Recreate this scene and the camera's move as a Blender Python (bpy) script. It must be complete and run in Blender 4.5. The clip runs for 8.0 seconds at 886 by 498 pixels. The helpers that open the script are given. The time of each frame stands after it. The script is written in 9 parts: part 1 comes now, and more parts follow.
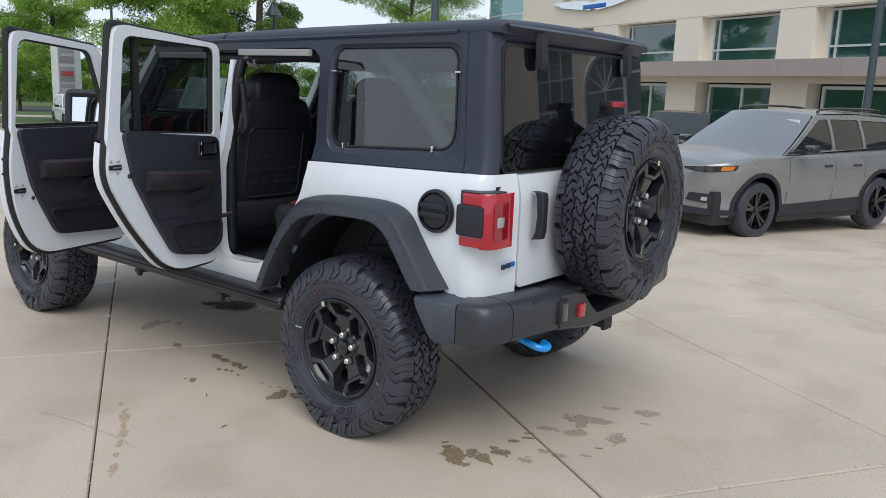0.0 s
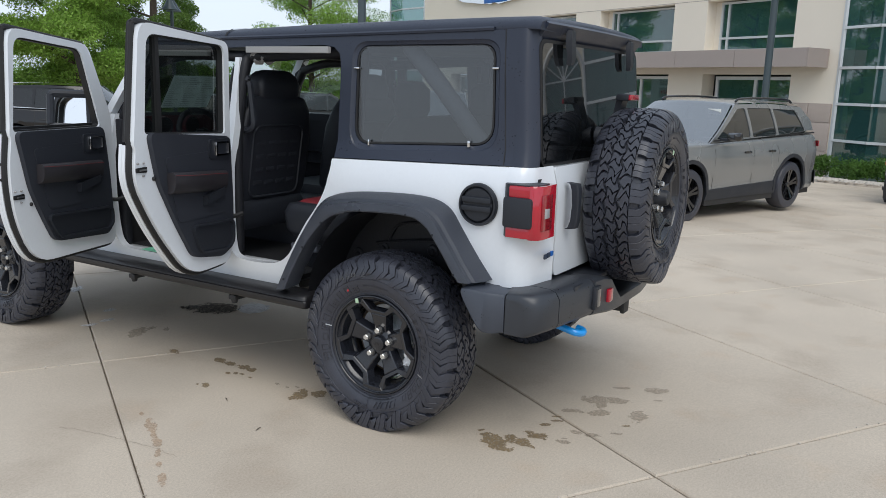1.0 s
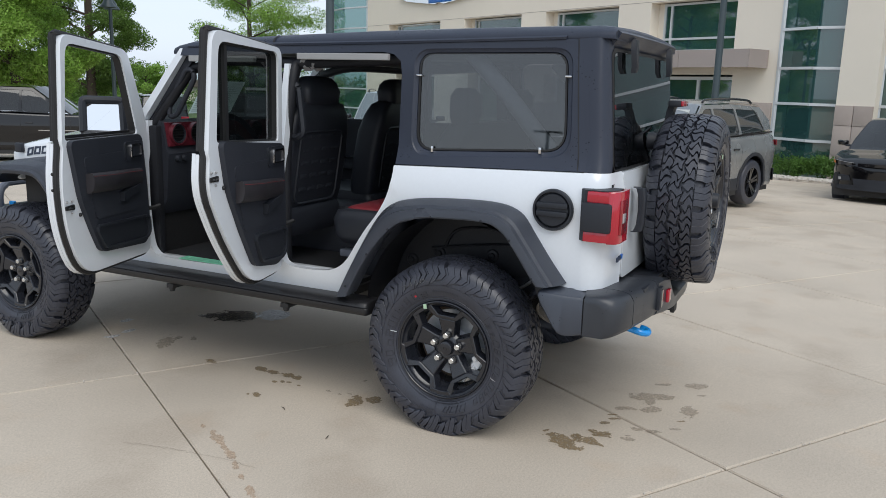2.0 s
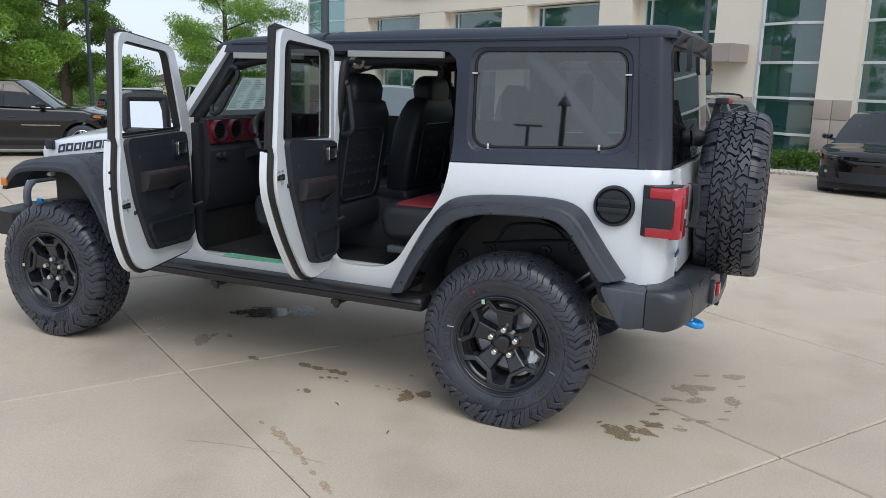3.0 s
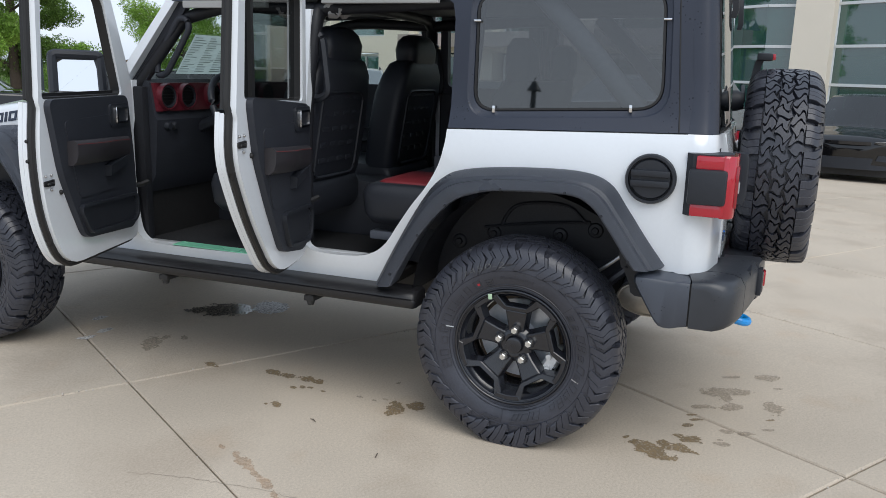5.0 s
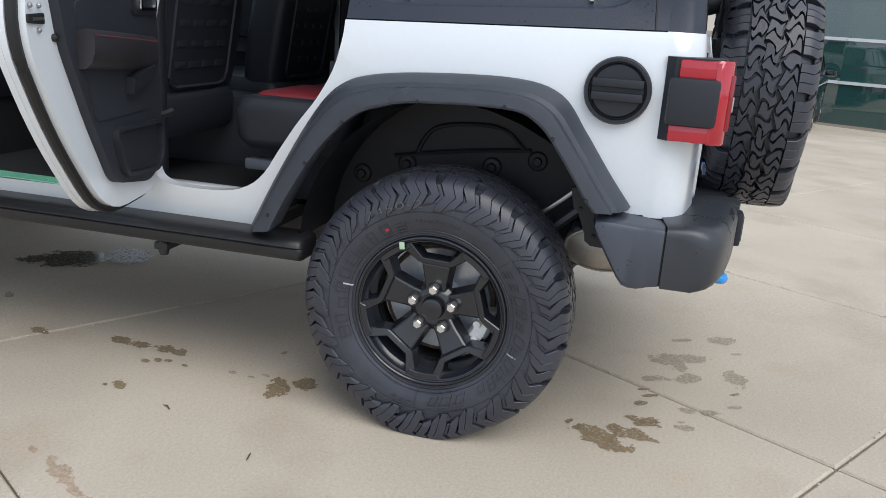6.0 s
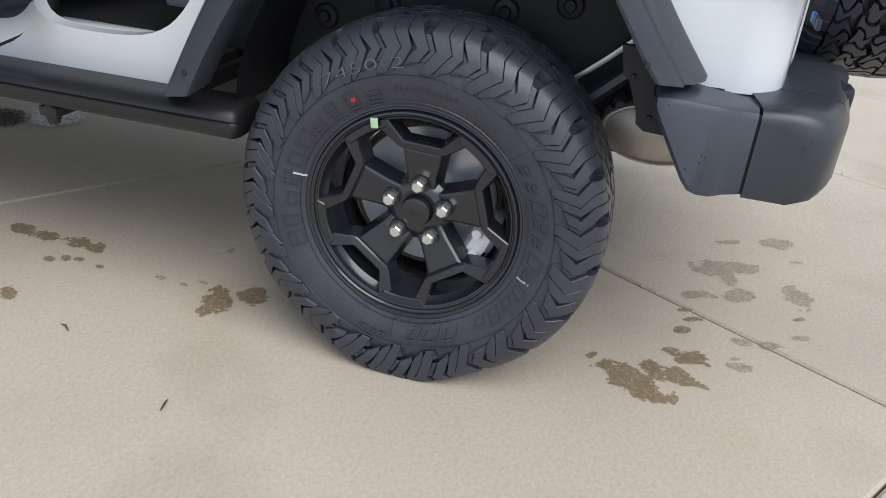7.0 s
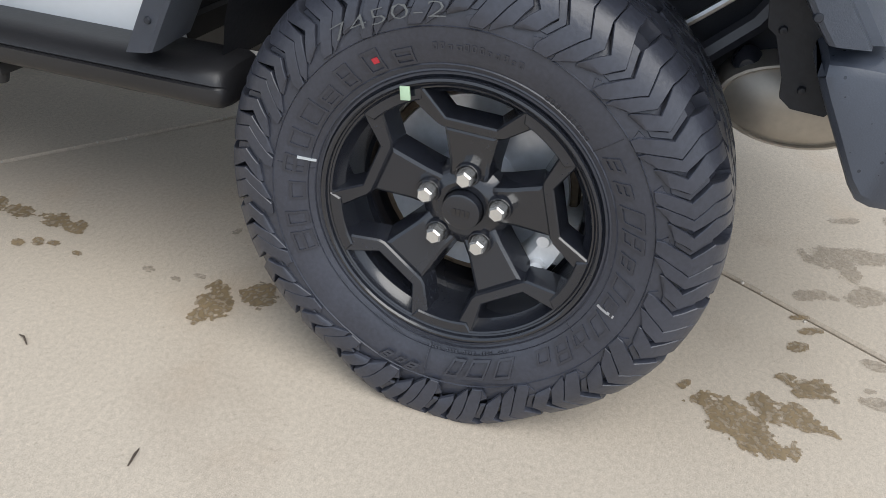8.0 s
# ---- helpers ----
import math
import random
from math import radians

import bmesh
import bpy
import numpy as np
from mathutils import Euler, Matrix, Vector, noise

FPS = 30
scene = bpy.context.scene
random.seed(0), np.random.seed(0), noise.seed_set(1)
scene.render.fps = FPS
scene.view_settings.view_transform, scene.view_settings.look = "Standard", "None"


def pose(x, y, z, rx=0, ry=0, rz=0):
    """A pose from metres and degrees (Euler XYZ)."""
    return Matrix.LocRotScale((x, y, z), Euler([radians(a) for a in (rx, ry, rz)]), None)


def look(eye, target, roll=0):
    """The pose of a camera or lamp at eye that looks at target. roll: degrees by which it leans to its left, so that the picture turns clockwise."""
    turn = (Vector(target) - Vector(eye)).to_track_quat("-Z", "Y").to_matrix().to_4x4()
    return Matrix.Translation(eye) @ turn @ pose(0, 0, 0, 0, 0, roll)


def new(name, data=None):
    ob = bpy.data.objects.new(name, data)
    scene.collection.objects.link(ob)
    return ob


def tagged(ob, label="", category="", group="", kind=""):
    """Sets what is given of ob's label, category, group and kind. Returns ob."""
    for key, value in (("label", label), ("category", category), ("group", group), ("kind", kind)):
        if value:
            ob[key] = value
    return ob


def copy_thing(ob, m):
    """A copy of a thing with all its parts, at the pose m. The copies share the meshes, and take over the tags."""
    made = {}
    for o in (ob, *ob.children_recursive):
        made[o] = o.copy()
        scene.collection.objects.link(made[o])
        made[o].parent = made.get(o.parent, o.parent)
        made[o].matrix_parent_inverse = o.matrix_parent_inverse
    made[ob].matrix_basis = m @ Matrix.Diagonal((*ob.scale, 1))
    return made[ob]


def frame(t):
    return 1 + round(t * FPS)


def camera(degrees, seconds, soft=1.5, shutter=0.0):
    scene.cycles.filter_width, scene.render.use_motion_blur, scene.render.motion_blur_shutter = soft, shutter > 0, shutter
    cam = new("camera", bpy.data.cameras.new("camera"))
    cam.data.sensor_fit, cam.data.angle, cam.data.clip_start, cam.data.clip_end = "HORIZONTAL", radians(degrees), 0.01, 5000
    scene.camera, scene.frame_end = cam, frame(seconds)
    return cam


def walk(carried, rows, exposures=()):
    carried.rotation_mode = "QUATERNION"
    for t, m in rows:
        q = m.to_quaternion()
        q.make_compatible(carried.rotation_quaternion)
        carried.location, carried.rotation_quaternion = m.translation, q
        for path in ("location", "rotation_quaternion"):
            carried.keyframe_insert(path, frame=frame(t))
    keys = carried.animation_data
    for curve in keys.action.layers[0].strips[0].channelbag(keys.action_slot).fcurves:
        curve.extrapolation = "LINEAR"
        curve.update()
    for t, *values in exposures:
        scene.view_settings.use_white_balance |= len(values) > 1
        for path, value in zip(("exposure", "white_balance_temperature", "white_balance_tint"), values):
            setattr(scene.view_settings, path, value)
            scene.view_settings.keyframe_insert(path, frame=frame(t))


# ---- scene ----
cam = camera(58.0, 8.0, soft=0.5)
PATH = [
    (0, (-3.435, -2.561, 1.631), (-1.883, -1.361, 1.238), 2.3),
    (0.5, (-3.69, -2.327, 1.635), (-2.064, -1.23, 1.241), 2.3),
    (1, (-3.846, -2.088, 1.62), (-2.154, -1.099, 1.221), 1.6),
    (1.5, (-3.998, -1.835, 1.641), (-2.258, -0.934, 1.243), 1.5),
    (1.7, (-4.082, -1.719, 1.642), (-2.329, -0.842, 1.245), 1.5),
    (3, (-4.386, -1.209, 1.654), (-2.592, -0.426, 1.242), 1.6),
    (3.5, (-4.528, -1.103, 1.662), (-2.728, -0.336, 1.245), 1.3),
    (4, (-4.503, -1.026, 1.631), (-2.706, -0.252, 1.218), 1.0),
    (4.5, (-4.21, -0.952, 1.55), (-2.408, -0.183, 1.147), 1.0),
    (4.7, (-4.055, -0.916, 1.541), (-2.252, -0.156, 1.129), 1.1),
    (5.8, (-3.289, -0.592, 1.300), (-1.412, -0.130, 0.791), 3.7),
    (6, (-3.125, -0.58, 1.287), (-1.258, -0.123, 0.731), 3.9),
    (6.5, (-2.781, -0.511, 1.197), (-0.972, -0.09, 0.454), 4.9),
    (7, (-2.457, -0.436, 1.142), (-0.707, -0.04, 0.258), 5.8),
    (7.5, (-2.175, -0.391, 1.075), (-0.485, 0.102, 0.127), 4.9),
    (8, (-1.996, -0.302, 1.063), (-0.362, 0.165, 0.01), 5.1),
]
walk(cam, [(t, look(eye, target, roll)) for t, eye, target, roll in PATH],
     [(0.0, 0.485), (4.5, 0.51), (5.8, 0.67), (6.5, 0.74), (7.2, 0.79), (8.0, 0.93)])

# ---- world, sun ----
world = bpy.data.worlds.new("overcast_sky")
scene.world = world
world.use_nodes = True
wn = world.node_tree
sky = wn.nodes.new("ShaderNodeTexSky")
sky.sky_type = "NISHITA"
sky.sun_disc = False
sky.sun_elevation, sky.sun_rotation = radians(52), radians(229)
sky.dust_density, sky.air_density, sky.ozone_density = 1.0, 1.0, 1.0
pale = wn.nodes.new("ShaderNodeHueSaturation")
pale.inputs["Saturation"].default_value = 0.30
wn.links.new(sky.outputs["Color"], pale.inputs["Color"])
cloud = wn.nodes.new("ShaderNodeMix")
cloud.data_type = "RGBA"
cloud.inputs["Factor"].default_value = 0.6
cloud.inputs["B"].default_value = (5.15, 6.12, 7.50, 1)
wn.links.new(pale.outputs["Color"], cloud.inputs["A"])
wn.links.new(cloud.outputs["Result"], wn.nodes["Background"].inputs["Color"])
wn.nodes["Background"].inputs["Strength"].default_value = 0.107
sun_data = bpy.data.lights.new("sun", "SUN")
sun_data.energy, sun_data.angle, sun_data.color = 1.20, radians(45), (1.0, 0.965, 0.905)
sun = new("sun", sun_data)
sun.matrix_world = look((-14, -12.2, 24), (0, 0, 0))


# ---- materials ----
def mat(name, base, rough=0.5, metal=0.0, var=0.12, scale=3.0, fine=60.0, bump=0.0, coat=0.0, spec=0.5, rand=0.0, dirt=None, dirt_at=0.62):
    """A procedural surface: base colour with large and small variation, roughness variation and fine relief."""
    m = bpy.data.materials.new(name)
    m.use_nodes = True
    n, l = m.node_tree.nodes, m.node_tree.links
    b = n["Principled BSDF"]
    b.inputs["Metallic"].default_value = metal
    b.inputs["Specular IOR Level"].default_value = spec
    b.inputs["Coat Weight"].default_value = coat
    b.inputs["Coat Roughness"].default_value = 0.04
    tc = n.new("ShaderNodeTexCoord")
    big, small = n.new("ShaderNodeTexNoise"), n.new("ShaderNodeTexNoise")
    big.inputs["Scale"].default_value, big.inputs["Detail"].default_value = scale, 5
    small.inputs["Scale"].default_value, small.inputs["Detail"].default_value = fine, 3
    l.new(tc.outputs["Object"], big.inputs["Vector"])
    l.new(tc.outputs["Object"], small.inputs["Vector"])
    add = n.new("ShaderNodeMath")
    add.operation = "ADD"
    l.new(big.outputs["Fac"], add.inputs[0])
    l.new(small.outputs["Fac"], add.inputs[1])
    value = n.new("ShaderNodeMapRange")
    value.inputs["From Min"].default_value, value.inputs["From Max"].default_value = 0.6, 1.4
    value.inputs["To Min"].default_value, value.inputs["To Max"].default_value = 1 - var, 1 + var
    l.new(add.outputs[0], value.inputs["Value"])
    last = value.outputs[0]
    if rand:
        info = n.new("ShaderNodeObjectInfo")
        r = n.new("ShaderNodeMapRange")
        r.inputs["To Min"].default_value, r.inputs["To Max"].default_value = 1 - rand, 1 + rand
        l.new(info.outputs["Random"], r.inputs["Value"])
        mul = n.new("ShaderNodeMath")
        mul.operation = "MULTIPLY"
        l.new(last, mul.inputs[0])
        l.new(r.outputs[0], mul.inputs[1])
        last = mul.outputs[0]
    col = n.new("ShaderNodeVectorMath")
    col.operation = "SCALE"
    col.inputs[0].default_value = base
    l.new(last, col.inputs["Scale"])
    colour = col.outputs[0]
    if dirt:
        d = n.new("ShaderNodeTexNoise")
        d.inputs["Scale"].default_value, d.inputs["Detail"].default_value = scale * 1.7, 8
        l.new(tc.outputs["Object"], d.inputs["Vector"])
        k = n.new("ShaderNodeMapRange")
        k.inputs["From Min"].default_value, k.inputs["From Max"].default_value = dirt_at, dirt_at + 0.12
        k.inputs["To Max"].default_value = 0.6
        l.new(d.outputs["Fac"], k.inputs["Value"])
        mix = n.new("ShaderNodeMix")
        mix.data_type = "RGBA"
        l.new(k.outputs[0], mix.inputs["Factor"])
        l.new(colour, mix.inputs["A"])
        mix.inputs["B"].default_value = (*dirt, 1)
        colour = mix.outputs["Result"]
    l.new(colour, b.inputs["Base Color"])
    ro = n.new("ShaderNodeMapRange")
    ro.inputs["From Min"].default_value, ro.inputs["From Max"].default_value = 0.3, 0.7
    ro.inputs["To Min"].default_value, ro.inputs["To Max"].default_value = max(0.02, rough - 0.08 * (rough > 0.1)), min(1, rough + 0.08 * (rough > 0.1))
    l.new(big.outputs["Fac"], ro.inputs["Value"])
    l.new(ro.outputs[0], b.inputs["Roughness"])
    if bump:
        bp = n.new("ShaderNodeBump")
        bp.inputs["Strength"].default_value, bp.inputs["Distance"].default_value = min(1.0, bump), 0.002
        l.new(small.outputs["Fac"], bp.inputs["Height"])
        l.new(bp.outputs[0], b.inputs["Normal"])
    return m


def glass_mat(name, tint, through_part, rough=0.02, body_colour=(0.006, 0.007, 0.008), gain=1.8):
    """Thin tinted pane: mirror-like gloss over a partly clear dark sheet."""
    m = bpy.data.materials.new(name)
    m.use_nodes = True
    n, l = m.node_tree.nodes, m.node_tree.links
    n.remove(n["Principled BSDF"])
    out = n["Material Output"]
    clear, dark, gloss = n.new("ShaderNodeBsdfTransparent"), n.new("ShaderNodeBsdfDiffuse"), n.new("ShaderNodeBsdfGlossy")
    clear.inputs["Color"].default_value = (*tint, 1)
    dark.inputs["Color"].default_value = (*body_colour, 1)
    gloss.inputs["Roughness"].default_value = rough
    body, top = n.new("ShaderNodeMixShader"), n.new("ShaderNodeMixShader")
    lw, fifth, twice = n.new("ShaderNodeLayerWeight"), n.new("ShaderNodeMath"), n.new("ShaderNodeMapRange")
    lw.inputs["Blend"].default_value = 0.5
    fifth.operation = "POWER"
    fifth.inputs[1].default_value = 3.2
    l.new(lw.outputs["Facing"], fifth.inputs[0])
    twice.inputs["To Min"].default_value, twice.inputs["To Max"].default_value = min(0.9, 0.045 * gain), 1.0
    l.new(fifth.outputs[0], twice.inputs["Value"])
    body.inputs[0].default_value = through_part
    l.new(dark.outputs[0], body.inputs[1])
    l.new(clear.outputs[0], body.inputs[2])
    l.new(twice.outputs[0], top.inputs[0])
    l.new(body.outputs[0], top.inputs[1])
    l.new(gloss.outputs[0], top.inputs[2])
    l.new(top.outputs[0], out.inputs["Surface"])
    return m


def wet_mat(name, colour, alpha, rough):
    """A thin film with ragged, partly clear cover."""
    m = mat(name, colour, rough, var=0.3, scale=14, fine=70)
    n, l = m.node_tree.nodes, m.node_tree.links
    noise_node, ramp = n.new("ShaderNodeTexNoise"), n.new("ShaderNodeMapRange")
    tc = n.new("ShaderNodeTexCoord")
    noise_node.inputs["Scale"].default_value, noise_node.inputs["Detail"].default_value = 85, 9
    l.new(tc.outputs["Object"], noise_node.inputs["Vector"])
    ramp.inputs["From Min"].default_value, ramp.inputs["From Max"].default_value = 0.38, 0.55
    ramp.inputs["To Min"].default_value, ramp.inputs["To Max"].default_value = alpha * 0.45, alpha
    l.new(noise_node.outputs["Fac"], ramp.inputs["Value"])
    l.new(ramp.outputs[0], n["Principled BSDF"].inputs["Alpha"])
    return m


WHITE = mat("white_car_paint", (0.70, 0.735, 0.775), 0.20, var=0.02, scale=1.2, coat=0.6)
TOP = mat("grained_black_hardtop", (0.020, 0.026, 0.044), 0.42, var=0.15, scale=2.5, fine=420, bump=0.35, spec=0.5)
FLARE = mat("grey_black_flare_plastic", (0.100, 0.112, 0.140), 0.34, var=0.12, scale=4, fine=500, bump=0.25)
PLASTIC = mat("black_plastic", (0.019, 0.022, 0.029), 0.48, var=0.15, fine=300, bump=0.2, spec=0.38)
RAIL = mat("satin_black_step", (0.016, 0.016, 0.018), 0.40, var=0.15, fine=260, bump=0.15, spec=0.45)
GLOSSBLACK = mat("gloss_black_paint", (0.008, 0.008, 0.010), 0.10, var=0.05, coat=0.5)
RUBBER = mat("tyre_rubber", (0.036, 0.039, 0.052), 0.36, var=0.28, scale=9, fine=140, bump=0.25, spec=0.5)
LETTER = mat("raised_tyre_lettering", (0.032, 0.034, 0.044), 0.30, var=0.15, fine=120)
RIM = mat("satin_black_wheel", (0.014, 0.0155, 0.021), 0.22, var=0.1, scale=6, fine=300, bump=0.06, coat=0.35)
SEAL = mat("rubber_seal", (0.010, 0.010, 0.011), 0.6)
TRIM = mat("dark_interior_trim", (0.021, 0.024, 0.033), 0.60, var=0.12, fine=380, bump=0.3)
CARPET = mat("black_carpet", (0.009, 0.010, 0.013), 0.95, var=0.3, fine=300, bump=0.8)
LEATHER = mat("black_leather", (0.020, 0.023, 0.031), 0.5, var=0.15, fine=220, bump=0.35)
ARMPAD = mat("brown_black_leather", (0.024, 0.022, 0.026), 0.50, var=0.15, fine=220, bump=0.35)
REDLEATHER = mat("red_leather", (0.20, 0.022, 0.030), 0.5, var=0.15, fine=220, bump=0.35)
REDTRIM = mat("red_dashboard_trim", (0.105, 0.013, 0.022), 0.38)
STITCH = mat("red_stitching", (0.20, 0.02, 0.025), 0.8)
CHROME = mat("bright_metal", (0.75, 0.75, 0.76), 0.14, metal=1.0, var=0.05)
DISC = mat("brake_disc_steel", (0.60, 0.63, 0.68), 0.34, metal=0.35, var=0.15, scale=8)
RUSTYIRON = mat("rust_browned_iron", (0.16, 0.12, 0.085), 0.6, metal=0.4, var=0.35, scale=30, fine=120)
STICKER = mat("pale_green_sticker", (0.42, 0.58, 0.40), 0.5)
NUTSTEEL = mat("plated_nut_steel", (0.66, 0.66, 0.65), 0.2, metal=0.8, var=0.06)
STEEL = mat("dull_steel", (0.42, 0.42, 0.42), 0.35, metal=1.0, var=0.25, scale=8)
MUFFLER = mat("stained_muffler_steel", (0.42, 0.385, 0.335), 0.42, metal=0.55, var=0.12, scale=5)
LINER = mat("black_wheelhouse_liner", (0.015, 0.016, 0.020), 0.5, var=0.3, scale=5, fine=120, bump=0.3, spec=0.35)
UNDER = mat("chassis_black", (0.018, 0.018, 0.019), 0.6, var=0.3)
REDLENS = mat("red_lamp_lens", (0.40, 0.006, 0.022), 0.05, var=0.05, coat=0.8)
DEEPRED = mat("deep_red_lamp_lens", (0.26, 0.006, 0.014), 0.10, coat=0.8)
ORANGE = mat("amber_lens", (0.60, 0.16, 0.01), 0.2, coat=0.5)
CLEARLENS = mat("clear_lamp_lens", (0.36, 0.36, 0.37), 0.12, coat=0.8)
ORANGECONE = mat("orange_cone_plastic", (0.72, 0.10, 0.035), 0.5)
BLUE = mat("blue_tow_hook", (0.005, 0.27, 0.72), 0.35, coat=0.3)
BADGEBLUE = mat("blue_badge", (0.01, 0.12, 0.45), 0.3)
DECAL = mat("blue_black_decal", (0.02, 0.035, 0.07), 0.45)
PAPER = mat("white_paper", (0.72, 0.74, 0.72), 0.7, var=0.04)
INK = mat("grey_print", (0.56, 0.59, 0.58), 0.8)
SHEET = mat("thin_price_paper", (0.72, 0.76, 0.73), 0.7, var=0.04)
sn, sl = SHEET.node_tree.nodes, SHEET.node_tree.links
glow_through, half_way = sn.new("ShaderNodeBsdfTranslucent"), sn.new("ShaderNodeMixShader")
glow_through.inputs["Color"].default_value = (0.86, 0.90, 0.87, 1)
half_way.inputs[0].default_value = 0.8
sl.new(sn["Principled BSDF"].outputs[0], half_way.inputs[1])
sl.new(glow_through.outputs[0], half_way.inputs[2])
sl.new(half_way.outputs[0], sn["Material Output"].inputs["Surface"])
GREENFILM = mat("green_protective_film", (0.22, 0.62, 0.42), 0.25)
HEADLINER = mat("grey_headliner", (0.32, 0.32, 0.32), 0.9, fine=250, bump=0.3)
BARPAD = mat("pale_grey_bar_cover", (0.45, 0.48, 0.50), 0.6)
GLASS = glass_mat("clear_glass", (0.80, 0.88, 0.86), 0.93)
PRIVACY = glass_mat("privacy_glass", (0.40, 0.43, 0.46), 0.60, gain=3.0)
DARKGLASS = glass_mat("dark_car_glass", (0.24, 0.30, 0.29), 0.40, gain=1.7)
REARGLASS = glass_mat("dark_rear_glass", (0.16, 0.18, 0.21), 0.32, gain=0.9)
DOORTINT = glass_mat("tinted_door_glass", (0.30, 0.34, 0.33), 0.6, gain=1.6)
SMOKED = mat("smoked_lamp_lens", (0.045, 0.046, 0.05), 0.15, coat=0.8)
CAST = mat("cast_aluminium", (0.78, 0.79, 0.80), 0.36, metal=0.25, var=0.15, scale=14)
STENCIL = mat("pale_stencil_paint", (0.105, 0.11, 0.112), 0.8, var=0.5, fine=500)
TEALGLASS = glass_mat("teal_coated_glass", (0.25, 0.45, 0.43), 0.5, 0.02, (0.045, 0.14, 0.135), 3.4)
MIRROR = mat("mirror_glass", (0.86, 0.88, 0.90), 0.02, metal=1.0, var=0.0)
CONCRETE = mat("beige_concrete", (0.488, 0.421, 0.341), 0.82, var=0.17, scale=0.9, fine=240, bump=0.28, rand=0.03, dirt=(0.40, 0.335, 0.265), dirt_at=0.53)


def speckle(m, blotch):
    """Fine sand speckle, dark pits and warm blotches laid over a surface's colour."""
    n, l = m.node_tree.nodes, m.node_tree.links
    b = n["Principled BSDF"]
    src = b.inputs["Base Color"].links[0].from_socket
    tc = n.new("ShaderNodeTexCoord")
    sand, grain, spots, warm = n.new("ShaderNodeTexNoise"), n.new("ShaderNodeTexNoise"), n.new("ShaderNodeTexVoronoi"), n.new("ShaderNodeTexNoise")
    for node, sc, de in ((sand, 480, 3), (grain, 95, 5), (warm, 3.1, 7)):
        node.inputs["Scale"].default_value, node.inputs["Detail"].default_value = sc, de
        l.new(tc.outputs["Object"], node.inputs["Vector"])
    spots.inputs["Scale"].default_value = 46
    l.new(tc.outputs["Object"], spots.inputs["Vector"])
    kg, ks, kp, kw = n.new("ShaderNodeMapRange"), n.new("ShaderNodeMapRange"), n.new("ShaderNodeMapRange"), n.new("ShaderNodeMapRange")
    for node, v in ((kg, (0.3, 0.7, 0.90, 1.10)), (ks, (0.3, 0.7, 0.86, 1.14)), (kp, (0.05, 0.13, 0.80, 1.0)), (kw, (0.58, 0.72, 0.0, 0.5))):
        for key, q in zip(("From Min", "From Max", "To Min", "To Max"), v):
            node.inputs[key].default_value = q
    l.new(sand.outputs["Fac"], ks.inputs["Value"])
    l.new(spots.outputs["Distance"], kp.inputs["Value"])
    l.new(warm.outputs["Fac"], kw.inputs["Value"])
    l.new(grain.outputs["Fac"], kg.inputs["Value"])
    both = n.new("ShaderNodeMath")
    both.operation = "MULTIPLY"
    l.new(ks.outputs[0], both.inputs[0])
    l.new(kg.outputs[0], both.inputs[1])
    mul, sc, mix = n.new("ShaderNodeMath"), n.new("ShaderNodeVectorMath"), n.new("ShaderNodeMix")
    mul.operation, sc.operation, mix.data_type = "MULTIPLY", "SCALE", "RGBA"
    l.new(both.outputs[0], mul.inputs[0])
    l.new(kp.outputs[0], mul.inputs[1])
    l.new(kw.outputs[0], mix.inputs["Factor"])
    l.new(src, mix.inputs["A"])
    mix.inputs["B"].default_value = (*blotch, 1)
    l.new(mix.outputs["Result"], sc.inputs[0])
    l.new(mul.outputs[0], sc.inputs["Scale"])
    l.new(sc.outputs[0], b.inputs["Base Color"])


def droplets(m, per_metre=62.0, size=0.13, dark=0.5):
    """Scattered small rain drops, smoother than the surface under them; dark scales its colour."""
    n, l = m.node_tree.nodes, m.node_tree.links
    b = n["Principled BSDF"]
    tc, cells, field = n.new("ShaderNodeTexCoord"), n.new("ShaderNodeTexVoronoi"), n.new("ShaderNodeTexNoise")
    cells.inputs["Scale"].default_value, field.inputs["Scale"].default_value = per_metre, 9.0
    l.new(tc.outputs["Object"], cells.inputs["Vector"])
    l.new(tc.outputs["Object"], field.inputs["Vector"])
    reach, dot = n.new("ShaderNodeMapRange"), n.new("ShaderNodeMath")
    reach.inputs["From Min"].default_value, reach.inputs["From Max"].default_value = 0.46, 0.70
    reach.inputs["To Max"].default_value = size * 1.9
    l.new(field.outputs["Fac"], reach.inputs["Value"])
    dot.operation = "LESS_THAN"
    l.new(cells.outputs["Distance"], dot.inputs[0])
    l.new(reach.outputs[0], dot.inputs[1])
    for key, low in (("Base Color", dark), ("Roughness", 0.35)):
        src = b.inputs[key].links[0].from_socket
        k = n.new("ShaderNodeMapRange")
        k.inputs["To Min"].default_value, k.inputs["To Max"].default_value = 1.0, low
        l.new(dot.outputs[0], k.inputs["Value"])
        if key == "Roughness":
            mul = n.new("ShaderNodeMath")
            mul.operation = "MULTIPLY"
            l.new(src, mul.inputs[0])
            l.new(k.outputs[0], mul.inputs[1])
            l.new(mul.outputs[0], b.inputs[key])
        else:
            sc = n.new("ShaderNodeVectorMath")
            sc.operation = "SCALE"
            l.new(src, sc.inputs[0])
            l.new(k.outputs[0], sc.inputs["Scale"])
            l.new(sc.outputs[0], b.inputs[key])


